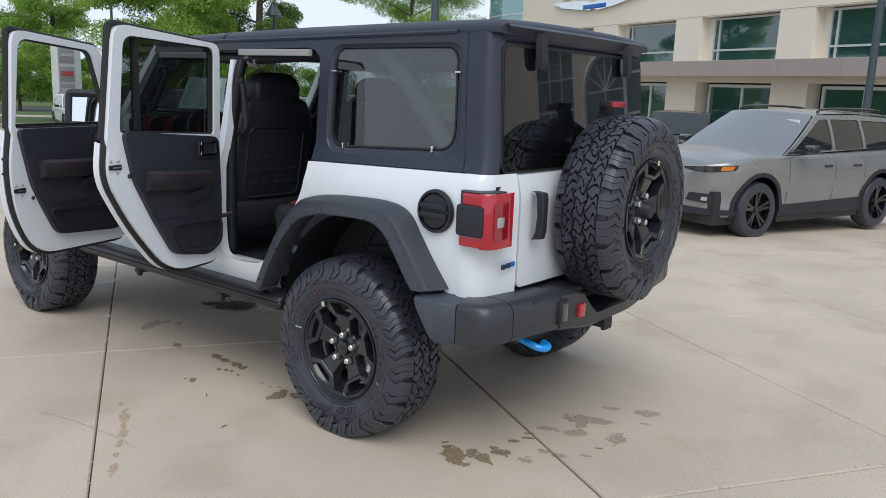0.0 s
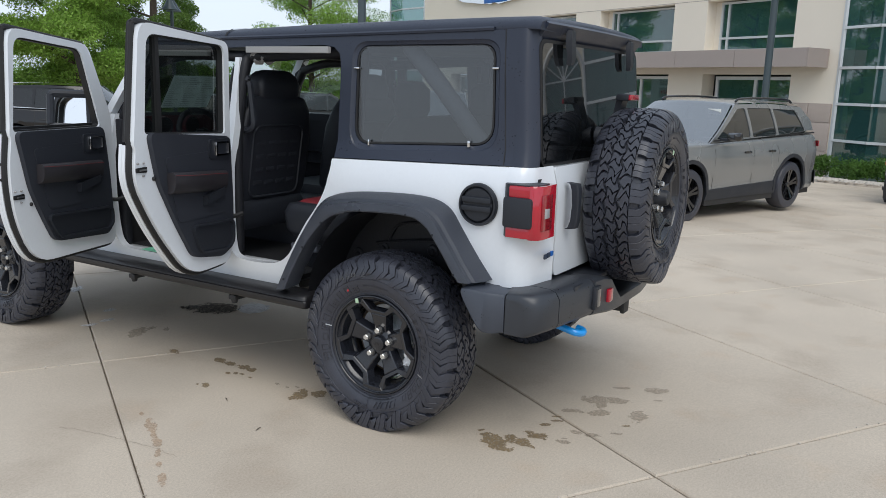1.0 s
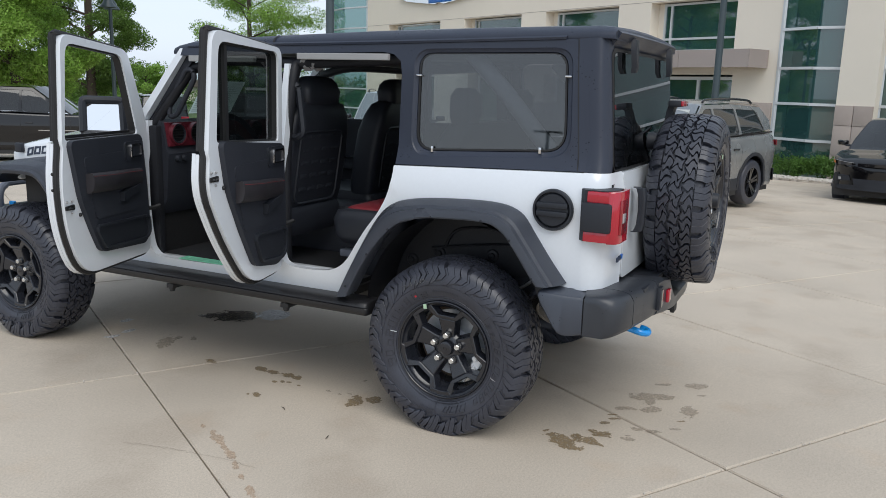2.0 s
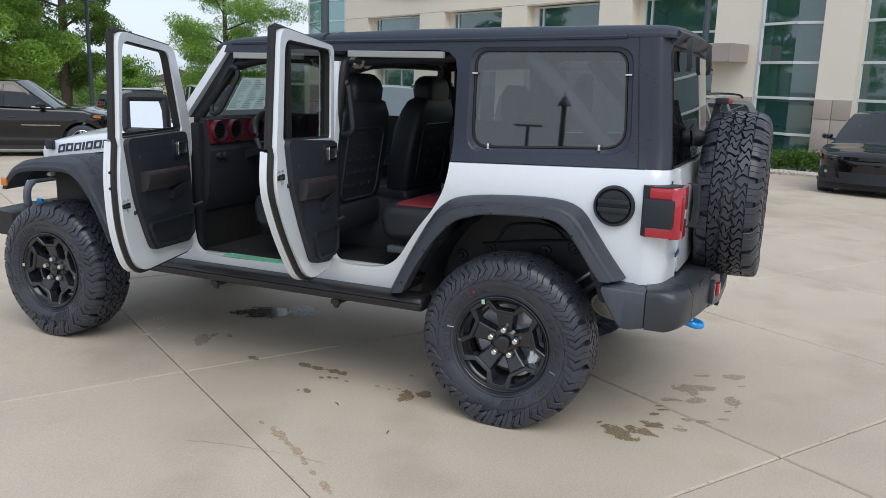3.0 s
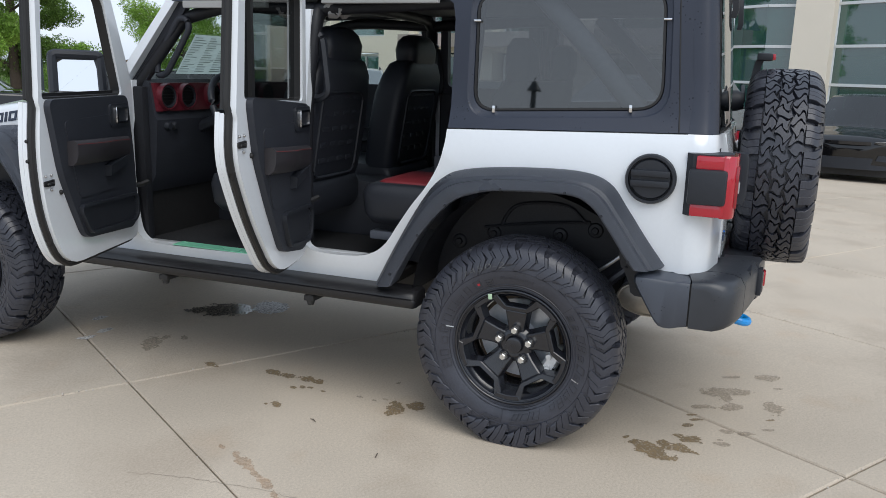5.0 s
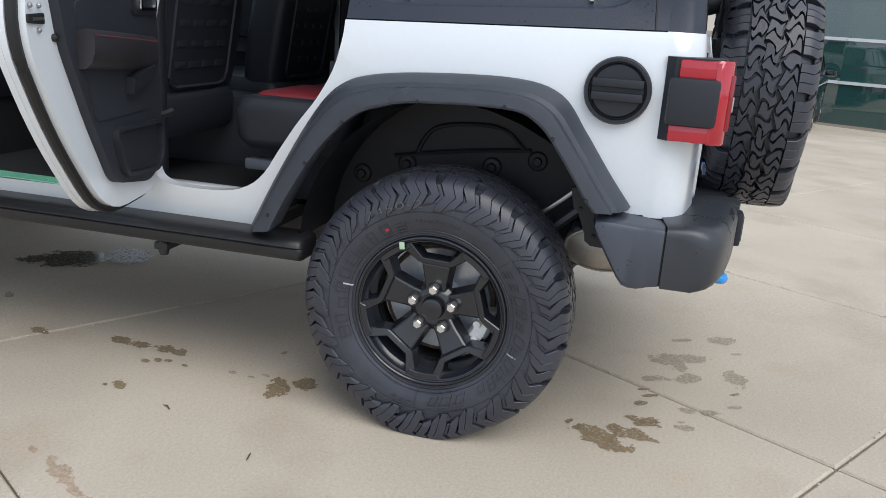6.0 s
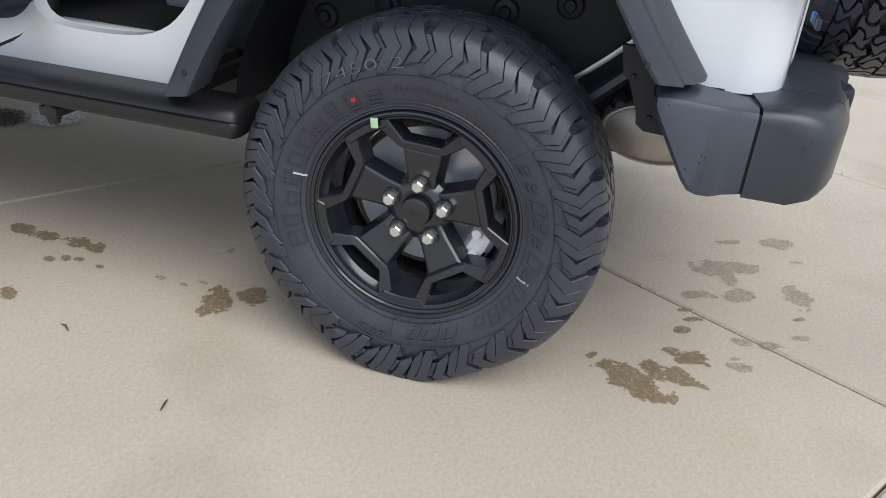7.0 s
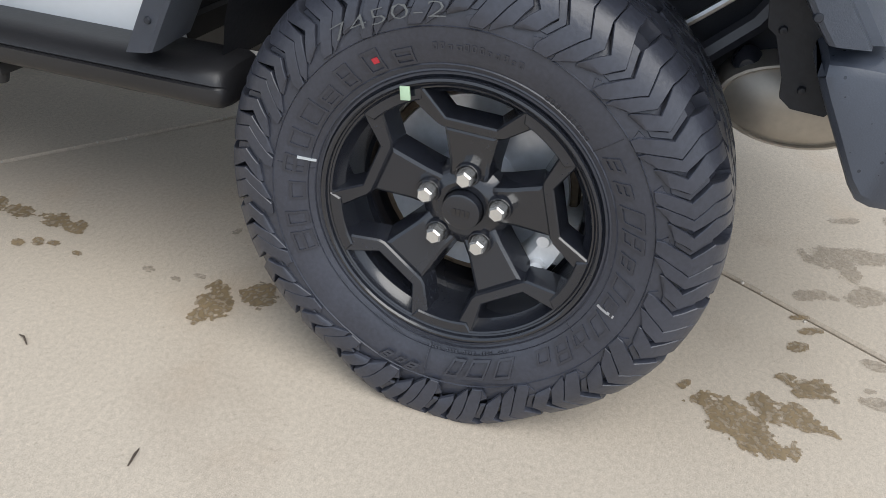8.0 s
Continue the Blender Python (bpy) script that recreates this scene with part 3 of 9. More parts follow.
def across(r):
    """The distance across the tyre from the middle line at which its side wall has the radius r."""
    for i in range(len(ARC) - 1):
        r0, r1 = TYRE_PROFILE[i][1], TYRE_PROFILE[i + 1][1]
        if r1 <= r <= r0 and i > 3:
            return ARC[i] + (ARC[i + 1] - ARC[i]) * (r0 - r) / (r0 - r1)
    return ARC[-1]


# uneven pitches of the shoulder lugs round the tyre, in degrees
PITCHES = [17.0, 17.6, 16.2, 15.0, 14.0, 16.4, 17.8, 18.4, 17.2, 15.4, 14.2, 13.6, 15.2, 17.0, 18.2, 17.4, 16.0, 14.6, 13.4, 13.0, 13.2, 13.6, 16.0]
PITCHES = [q * 360 / sum(PITCHES) for q in PITCHES]
BEND = [(0.060, 0.030), (0.088, 0.052), (0.112, 0.046), (0.128, 0.044), (0.158, 0.092), (0.180, 0.050), (0.206, 0.0)]


def bend(p):
    """How far the chevron edges of a lug lean round the tyre at the distance p across."""
    for (a, u), (b, v) in zip(BEND, BEND[1:]):
        if p <= b:
            return u + (v - u) * max(0.0, (p - a) / (b - a))
    return BEND[-1][1]


def tyre_mesh():
    bm = bmesh.new()
    sunk = [(x - (0.003 if 0.13 < x < 0.152 and r > 0.36 else 0), r - (0.010 if r > 0.39 else 0.004 if r > 0.38 else 0)) for x, r in TYRE_PROFILE]
    prof = [(r, -x) for x, r in reversed(sunk)] + [(r, x) for x, r in sunk[1:]]
    lathe(bm, prof, 120)
    rng = random.Random(3)

    def lug(rows, s, base=-0.009):
        """A raised strip of a lug: rows of (theta left, theta right, p left, p right, height) from the tread down the side wall."""
        c = 0.0030
        low = [(bm.verts.new(on_tyre(a0, s * p0, base if h > 0.006 else -0.002)), bm.verts.new(on_tyre(a1, s * p1, base if h > 0.006 else -0.002))) for a0, a1, p0, p1, h in rows]
        mid = [(bm.verts.new(on_tyre(a0, s * p0, h - 0.0014)), bm.verts.new(on_tyre(a1, s * p1, h - 0.0014))) for a0, a1, p0, p1, h in rows]
        hi = [(bm.verts.new(on_tyre(a0 + c, s * (p0 - (0.0012 if i == len(rows) - 1 else 0)), h)), bm.verts.new(on_tyre(a1 - c, s * (p1 - (0.0012 if i == len(rows) - 1 else 0)), h))) for i, (a0, a1, p0, p1, h) in enumerate(rows)]
        for i in range(len(rows) - 1):
            bm.faces.new((hi[i][0], hi[i][1], hi[i + 1][1], hi[i + 1][0]))
            for lo, up in ((low, mid), (mid, hi)):
                bm.faces.new((lo[i][0], up[i][0], up[i + 1][0], lo[i + 1][0]))
                bm.faces.new((up[i][1], lo[i][1], lo[i + 1][1], up[i + 1][1]))
        for i in (0, -1):
            for lo, up in ((low, mid), (mid, hi)):
                bm.faces.new((lo[i][0], lo[i][1], up[i][1], up[i][0]))

    PS = (0.084, 0.097, 0.112, 0.128, 0.143, 0.158, 0.170, 0.182)
    TOPS = (0.0125, 0.0125, 0.0122, 0.0118, 0.0108, 0.0098, 0.0086, 0.0072)
    for side in (-1, 1):
        a0 = radians(-3.2 + (9 if side > 0 else 0))
        for k, deg in enumerate(PITCHES):
            w = radians(deg)
            deep = 0.004 * (k % 2)
            # lines across the pitch: left edge, thin sipe, pointed slit, right edge
            e0, s1, s2, e1 = 0.0, 0.30, 0.56, 0.86
            thin = 0.0012

            def slit(p):
                return 0.0016 if p < 0.140 else 0.0125 * max(0.0, 1 - abs(p - 0.158) / 0.030) + 0.0012

            def strip(la, lb, ga, gb, foot_a, foot_b, start=0):
                rows = []
                for p, h in list(zip(PS, TOPS))[start:]:
                    t = bend(p)
                    rows.append((a0 + la * w + t + ga(p), a0 + lb * w + t - gb(p), p, p, h))
                for f, h in ((0.6, 0.0062), (1.0, 0.0048)):
                    pa, pb = 0.182 + (foot_a - 0.182) * f, 0.182 + (foot_b - 0.182) * f
                    rows.append((a0 + la * w + bend(pa) + ga(pa) + 0.010 * (f == 1.0), a0 + lb * w + bend(pb) - gb(pb) - 0.010 * (f == 1.0), pa, pb, h))
                lug(rows, side)

            strip(e0, s1, lambda p: 0.010 if p < 0.12 else 0.0, lambda p: thin, 0.206 + deep, 0.207 + deep)
            strip(s1, s2, lambda p: thin, slit, 0.207 + deep, 0.194 + deep)
            strip(s2, e1, slit, lambda p: 0.016 if p < 0.118 else 0.0, 0.194 + deep, 0.187)
            # tie bar, triangle mark and short dash between neighbours
            lug([(a0 + e1 * w + bend(0.128) + 0.003, a0 + w + bend(0.128) - 0.003, 0.128, 0.128, 0.0045), (a0 + e1 * w + bend(0.160) + 0.003, a0 + w + bend(0.160) - 0.003, 0.160, 0.160, 0.0035), (a0 + e1 * w + bend(0.184) + 0.003, a0 + w + bend(0.184) - 0.003, 0.184, 0.184, 0.002)], side)
            tri = a0 + 0.93 * w + 0.028
            tread_block(bm, [[(tri - 0.018, side * 0.193), (tri + 0.022, side * 0.190), (tri + 0.004, side * 0.207)]], -0.001, 0.0026, k=0.9)
            tread_block(bm, [[(tri + 0.026, side * 0.193), (tri + 0.034, side * 0.191), (tri + 0.030, side * 0.206), (tri + 0.022, side * 0.207)]], -0.001, 0.0018, k=0.9)
            a0 += w
    # inner blocks in three columns, parted by narrow winding grooves
    m = 60
    st = 2 * math.pi / m

    def stray(line, theta):
        """How far a groove that runs round the tyre strays sideways."""
        return (0.004 if line in (0, 3) else 0.010) * math.sin(theta * m * 0.5 + line * 2.1)

    EDGES = (-0.084, -0.028, 0.028, 0.084)
    for row, ph in enumerate((0.0, 0.45, 0.15)):
        way = -1 if row == 1 else 1
        for i in range(m):
            cell = []
            for side_of, ts in ((0.13, (0.0, 0.14, 0.28, 0.42, 0.58, 0.72, 0.86, 1.0)), (0.87, (1.0, 0.86, 0.72, 0.58, 0.42, 0.28, 0.14, 0.0))):
                # each winding cross groove differs a little from the next
                g = (i + (side_of > 0.5)) % m
                swing = 0.36 + 0.14 * math.sin(g * 1.9 + row * 2)
                for t in ts:
                    theta = (i + ph + side_of + way * swing * math.sin((2.0 + 0.3 * math.sin(g * 2.7)) * math.pi * t - 0.3) + 0.08 * math.sin(9 * t + g)) * st
                    p = EDGES[row] + 0.0048 + (EDGES[row + 1] - EDGES[row] - 0.0096) * t + stray(row, theta) * (1 - t) + stray(row + 1, theta) * t
                    cell.append((theta, p))
            tread_block(bm, [cell], -0.010, 0.0122, k=0.97)
    # rim guard rings on the side wall
    for s in (-1, 1):
        for p, wd in ((across(0.2445), 0.0030), (across(0.2515), 0.0016), (across(0.262), 0.0010), (across(0.3205), 0.0011)):
            ring = []
            for k in range(120):
                a = 2 * math.pi * k / 120
                ring.append([on_tyre(a, s * (p - wd), 0), on_tyre(a, s * p, 0.0022), on_tyre(a, s * (p + wd), 0)])
            vs = [[bm.verts.new(q) for q in r] for r in ring]
            for k in range(120):
                for j in range(2):
                    bm.faces.new((vs[k - 1][j], vs[k][j], vs[k][j + 1], vs[k - 1][j + 1]))
    return bm


def letter_bars(bm, a0, a1, count, r0, r1, s=-1, lean=0.0, seed=1, rise=0.0022, fill=True):
    """Raised plain blocks of letter size with a proud border, round a stretch of side wall from radius r0 to r1."""
    rng = random.Random(seed)
    step = (a1 - a0) / count
    p1, p0 = across(r0), across(r1)
    for i in range(count):
        b, w = a0 + i * step, step * (0.50 + 0.26 * rng.random())
        top = p0 + (p1 - p0) * (0.30 if rng.random() < 0.35 else 0.0)
        t = min(0.013, w * 0.30)
        u = min(0.0050, (p1 - top) * 0.24)

        def at(x, p):
            return x + lean * (p1 - p) / (p1 - p0), s * p

        def bar(x0, x1, q0, q1, h):
            n = 4 if q1 - q0 > 0.012 else 1
            for k in range(n):
                c0, c1 = q0 + (q1 - q0) * k / n, q0 + (q1 - q0) * (k + 1) / n
                tread_block(bm, [[at(x0, c0), at(x1, c0), at(x1, c1), at(x0, c1)]], -0.001, h, k=1.0)

        bar(b, b + t, top, p1, rise)
        bar(b + w - t, b + w, top, p1, rise)
        bar(b + t, b + w - t, top, top + u, rise)
        bar(b + t, b + w - t, p1 - u, p1, rise)
        if fill and rng.random() < 0.5:
            bar(b + t, b + w - t, (top + p1) / 2 - u / 2, (top + p1) / 2 + u / 2, rise)


def polar(r, deg, x):
    a = radians(deg)
    return Vector((x, -r * math.sin(a), r * math.cos(a)))


def rim_mesh():
    """Barrel, stepped lip and hub of the wheel."""
    bm = bmesh.new()
    lathe(bm, [(0.2385, -0.122), (0.2400, -0.131), (0.2385, -0.1355), (0.2345, -0.1365), (0.2315, -0.1335), (0.2300, -0.1275), (0.2275, -0.1260), (0.2255, -0.1275), (0.2225, -0.1255), (0.2185, -0.113), (0.2085, -0.103), (0.2045, -0.085), (0.1990, -0.050), (0.1985, -0.042), (0.1930, -0.034), (0.1925, 0.02), (0.200, 0.09), (0.202, 0.12), (0.228, 0.13), (0.230, 0.12), (0.206, 0.11)], 96)
    lathe(bm, [(0.0, -0.080), (0.0345, -0.080), (0.0365, -0.0875), (0.048, -0.0895), (0.062, -0.084), (0.076, -0.070), (0.080, -0.050), (0.060, -0.03), (0.0, -0.03)], 48)
    return bm


def spoke_mesh(a):
    """One broad spoke at angle a: a sunk flat web that carries a raised bracket with two arms."""
    bm = bmesh.new()
    turn = Matrix.Rotation(radians(a), 4, "X")

    def deep(r):
        return ease([(0.04, -0.084), (0.07, -0.090), (0.11, -0.101), (0.150, -0.113), (0.170, -0.119), (0.225, -0.1295)], r)

    def layers(outline, steps, faces=None):
        """steps: (inset, back) from the face down to the root."""
        rings = [[bm.verts.new(turn @ Vector((deep(r) + back, -w, r))) for w, r in (offset_poly(outline, inset) if inset else outline)] for inset, back in steps]
        for q in faces or (tuple(range(len(outline))),):
            bm.faces.new([rings[0][i] for i in q])
        for hi, lo in zip(rings, rings[1:]):
            for i in range(len(outline)):
                bm.faces.new((lo[i - 1], lo[i], hi[i], hi[i - 1]))

    bracket = [(-0.108, 0.191), (-0.056, 0.151), (-0.046, 0.1475), (0.046, 0.1475), (0.056, 0.151), (0.108, 0.191), (0.094, 0.2075), (0.080, 0.2085), (0.041, 0.1665), (-0.041, 0.1665), (-0.080, 0.2085), (-0.094, 0.2075)]
    layers(bracket, ((0.0028, -0.0010), (0.0, 0.0024), (-0.002, 0.020), (-0.006, 0.046)),
           ((0, 1, 10, 11), (1, 2, 9, 10), (2, 3, 8, 9), (3, 4, 7, 8), (4, 5, 6, 7)))
    web = [(-0.0335, 0.046), (-0.0350, 0.085), (-0.0455, 0.149), (0.0455, 0.149), (0.0350, 0.085), (0.0335, 0.046)]
    layers(web, ((0.0065, 0.0030), (0.0012, 0.0062), (-0.004, 0.022), (-0.010, 0.048)), ((0, 1, 4, 5), (1, 2, 3, 4)))
    # flat strip along the lip that ties this spoke's arm to the next one's
    strip = [(0.2265, b) for b in (21, 26, 31, 36, 41, 46, 51)] + [(0.2065, b) for b in (48.5, 42, 36, 30, 23.5)]
    flat = [(r * math.sin(radians(b)), r * math.cos(radians(b))) for r, b in strip]
    tops = [[bm.verts.new(turn @ Vector((x, -w, r))) for w, r in (offset_poly(flat, inset) if inset else flat)] for inset, x in ((0.0025, -0.1285), (0.0, -0.1255), (-0.004, -0.085))]
    bm.faces.new(tops[0])
    for hi, lo in zip(tops, tops[1:]):
        for i in range(len(flat)):
            bm.faces.new((lo[i - 1], lo[i], hi[i], hi[i - 1]))
    # raised collar round the nut
    lathe(bm, [(0.0165, 0.010), (0.0178, -0.008), (0.0200, -0.0085), (0.0222, -0.002), (0.0235, 0.010)], 20, centre=polar(0.0655, a, -0.086))
    return bm


def stencil(bm, text, a0, a1, p0, p1, h):
    """Flat painted characters laid round the shoulder of the tyre between two angles."""
    cu = bpy.data.curves.new("stencil_text", "FONT")
    cu.body = text
    cu.resolution_u = 2
    cu.offset = -0.020
    ob = bpy.data.objects.new("stencil_text", cu)
    me = bpy.data.meshes.new_from_object(ob)
    xs, ys = [v.co.x for v in me.vertices], [v.co.y for v in me.vertices]
    x0, x1, y0, y1 = min(xs), max(xs), min(ys), max(ys)
    vs = [bm.verts.new(on_tyre(a0 + (a1 - a0) * (v.co.x - x0) / (x1 - x0), -(p1 - (p1 - p0) * (v.co.y - y0) / (y1 - y0)), h)) for v in me.vertices]
    for poly in me.polygons:
        bm.faces.new([vs[i] for i in poly.vertices])
    bpy.data.objects.remove(ob)
    bpy.data.meshes.remove(me)
    bpy.data.curves.remove(cu)


def build_wheel(parent):
    wheel = part("wheel", rim_mesh(), RIM, parent, "satin black five-spoke alloy wheel", smooth=28)
    part("tyre", tyre_mesh(), RUBBER, wheel, "black all-terrain tyre with deep tread blocks", smooth=30)
    bm = bmesh.new()
    letter_bars(bm, radians(-117), radians(-16), 10, 0.266, 0.304, seed=2)
    letter_bars(bm, radians(50), radians(142), 11, 0.270, 0.306, seed=4, lean=0.05)
    letter_bars(bm, radians(148), radians(176), 3, 0.270, 0.306, seed=5, lean=0.07)
    letter_bars(bm, radians(184), radians(198), 3, 0.300, 0.318, seed=6, lean=0.04, rise=0.0016)
    letter_bars(bm, radians(-13), radians(15), 12, 0.286, 0.297, seed=8, rise=0.0012, fill=False)
    letter_bars(bm, radians(24), radians(44), 9, 0.262, 0.270, seed=9, rise=0.0010, fill=False)
    for q in range(5):
        letter_bars(bm, radians(196 + 7 * q), radians(201 + 7 * q), 4, 0.258, 0.264, seed=11 + q, rise=0.0009, fill=False)
        letter_bars(bm, radians(150 + 7 * q), radians(155 + 7 * q), 4, 0.257, 0.262, seed=31 + q, rise=0.0009, fill=False)
    # moulding lines across the side wall
    for deg in (-84, 47, 122, 182):
        for q in range(6):
            c0, c1 = across(0.314 - 0.010 * q), across(0.304 - 0.010 * q)
            tread_block(bm, [[(radians(deg), -c0), (radians(deg + 0.28), -c0), (radians(deg + 0.28), -c1), (radians(deg), -c1)]], -0.001, 0.0012, k=1.0)
    part("raised_lettering", bm, LETTER, wheel)["kind"] = "stuff"
    for k in range(5):
        part("spoke", spoke_mesh(72 * k), RIM, wheel, smooth=28)
    bm = bmesh.new()
    lathe(bm, [(0.0, -0.104), (0.028, -0.104), (0.0325, -0.102), (0.0345, -0.096), (0.0345, -0.078)], 32)
    part("centre_cap", bm, RIM, wheel)
    bm = bmesh.new()
    for i in range(4):
        box(bm, -0.1055, -0.1035, -0.016 + 0.008 * i, -0.011 + 0.008 * i, -0.006, 0.006, bevel=0.0008)
    part("cap_mark", bm, GLOSSBLACK, wheel)["kind"] = "stuff"
    for k in range(5):
        bm = bmesh.new()
        c = polar(0.0655, 72 * k, 0)
        lathe(bm, [(0.0, -0.1165), (0.0118, -0.1165), (0.0146, -0.1135), (0.0152, -0.106), (0.0152, -0.085), (0.0165, -0.083), (0.0165, -0.078)], 6, centre=c)
        part("lug_nut", bm, NUTSTEEL, wheel, "bright hexagonal wheel nut" if k == 0 else "", smooth=20)
    return wheel


def build_brake(parent, m):
    bm = bmesh.new()
    lathe(bm, [(0.06, -0.02), (0.166, -0.02), (0.168, -0.012), (0.168, 0.002), (0.06, 0.002)], 48)
    lathe(bm, [(0.0, -0.055), (0.07, -0.055), (0.078, -0.02), (0.078, 0.0)], 32)
    disc = part("brake_disc", bm, DISC, parent, "worn steel brake disc")
    disc.matrix_basis = m
    bm = bmesh.new()
    lathe(bm, [(0.168, -0.012), (0.172, -0.016), (0.181, -0.012), (0.184, 0.004), (0.180, 0.03)], 48)
    shield = part("dust_shield", bm, RUSTYIRON, parent, "rust-browned dust shield")
    shield.matrix_basis = m
    rows = []
    for k in range(9):
        a = 92 + 6 * k
        bulge = 0.006 * math.sin(math.pi * k / 8)
        rows.append([polar(r, a, x) for r, x in ((0.136, 0.03), (0.136, -0.066), (0.146, -0.078 - bulge), (0.184, -0.080 - bulge), (0.196, -0.070), (0.198, 0.03))])
    bm = skin(rows)
    cal = part("brake_caliper", bm, CAST, parent, "cast metal brake caliper")
    cal.matrix_basis = m
    bm = bmesh.new()
    tube(bm, spline([polar(0.120, 84, -0.055), polar(0.135, 88, -0.080), polar(0.160, 92, -0.092), polar(0.185, 97, -0.085)], 4), 0.0085, 8)
    bracket = part("brake_hose", bm, CAST, parent)
    bracket.matrix_basis = m
    for r, deg in ((0.150, 106), (0.168, 124)):
        bm = bmesh.new()
        lathe(bm, [(0.0, -0.012), (0.011, -0.011), (0.014, -0.004), (0.015, 0.012)], 12, centre=polar(r, deg, -0.084))
        bolt = part("caliper_bolt", bm, CAST, parent)
        bolt.matrix_basis = m
    clip = part("pad_clip", skin([[polar(r, a, x) for r, x in ((0.184, -0.088), (0.192, -0.086), (0.192, -0.080), (0.184, -0.080))] for a in (116, 120, 124, 128)]), CHROME, parent)
    clip.matrix_basis = m


# ---- off-road vehicle: body ----
jeep = thing("off_road_vehicle", "white four-door off-road vehicle with black hardtop and two open doors", "vehicle")
SIDE = [(0.48, -0.735), (0.56, -0.772), (0.66, -0.788), (0.95, -0.800), (1.17, -0.794), (1.25, -0.775), (1.30, -0.752)]
side_map_r = lambda y, z: (mx(ease(SIDE, z)), y, z)
ZCUTS = [0.52, 0.56, 0.60, 0.66, 0.8, 0.95, 1.1, 1.17, 1.21, 1.25, 1.275]
arch_cut = spline([(0.60, 0.60), (0.50, 0.78), (0.385, 0.95), (0.27, 1.04), (0.10, 1.075), (-0.22, 1.085), (-0.34, 1.035), (-0.44, 0.90), (-0.52, 0.775)], 4)
rear_open = spline([(0.347, 1.262), (0.352, 1.19), (0.375, 1.11), (0.425, 1.02), (0.49, 0.935), (0.555, 0.84), (0.605, 0.765), (0.665, 0.715), (0.75, 0.69), (0.90, 0.685), (0.985, 0.70), (1.012, 0.75), (1.015, 0.9)], 3)
front_open = spline([(1.076, 0.9), (1.080, 0.74), (1.11, 0.665), (1.20, 0.64), (1.5, 0.632), (1.85, 0.632), (1.935, 0.66), (1.965, 0.74), (1.975, 0.95), (1.985, 1.41)], 3)
outline = ([(-0.60, 0.775), (-0.60, 1.288)] + rear_open + [(1.020, 1.40), (1.030, 1.74), (1.060, 1.74), (1.070, 1.40)] + front_open +
           [(2.02, 1.41), (2.10, 1.34), (2.38, 1.30), (2.44, 1.20), (2.44, 0.50), (0.585, 0.50)] + arch_cut)
body = part("body_side", panel(outline, [], lambda y, z: (ease(SIDE, z) if z < 1.3 else -0.752 + (z - 1.3) * 0.16, y, z), 0.045, cuts_b=ZCUTS, along=(1, 0, 0)), WHITE, jeep, smooth=40)
# far side: closed doors with window openings
outline_r = ([(-0.60, 0.775), (-0.60, 1.288), (2.02, 1.41), (2.10, 1.34), (2.38, 1.30), (2.44, 1.20), (2.44, 0.50), (0.585, 0.50)] + arch_cut)
part("body_side", panel(outline_r, [], side_map_r, -0.045, cuts_b=ZCUTS, along=(1, 0, 0)), WHITE, jeep, smooth=40)
for ya, yb in ((1.02, 1.97), (0.36, 0.98)):
    hole = rounded([(ya + 0.07, 1.40), (yb - 0.05, 1.40), (yb - (0.20 if ya > 1 else 0.06), 1.78), (ya + 0.07, 1.79)], 0.04)
    rim = rounded([(ya, 1.33), (yb, 1.36), (yb - (0.17 if ya > 1 else 0.02), 1.84), (ya, 1.84)], 0.03)
    d = part("closed_door_frame", panel(rim, [hole], lambda y, z: (mx(-0.735 + (z - 1.3) * 0.12), y, z), -0.05, along=(1, 0, 0)), TRIM, jeep)
    part("side_glass", panel(hole, [], lambda y, z: (mx(-0.725 + (z - 1.3) * 0.12), y, z), 0, along=(1, 0, 0)), GLASS, d)

# rear corners and rear panel beside the gate
for sgn, name in ((1, "left"), (-1, "right")):
    rows = []
    plan = spline([(-0.800, -0.597), (-0.799, -0.630), (-0.786, -0.668), (-0.752, -0.699), (-0.700, -0.717), (-0.560, -0.740)], 4)
    for z in (0.77, 0.80, 0.95, 1.1, 1.17, 1.21, 1.25, 1.275, 1.29):
        inset = -0.800 - ease(SIDE, z)
        ring = []
        for x, y in plan:
            f = max(0.0, min(1.0, (-0.60 - x) / 0.2))
            xx = x - inset * f
            yy = y + max(0, (z - 1.2)) * 0.25 * (1 - f)
            ring.append((xx if sgn > 0 else mx(xx), yy, z))
        rows.append(ring)
    bm = skin(rows, closed=False, caps=False)
    part("rear_corner_panel", bm, WHITE, jeep, smooth=60)
# inner dark panel behind the seams
part("body_tub", boxes((-0.70, mx(-0.70), -0.715, -0.69, 0.62, 1.24), (-0.72, mx(-0.72), 0.60, 2.0, 0.56, 0.60), (-0.50, mx(-0.50), -0.69, 0.60, 0.62, 0.66), (-0.72, mx(-0.72), 1.99, 2.03, 0.6, 1.36)), UNDER, jeep, smooth=0)
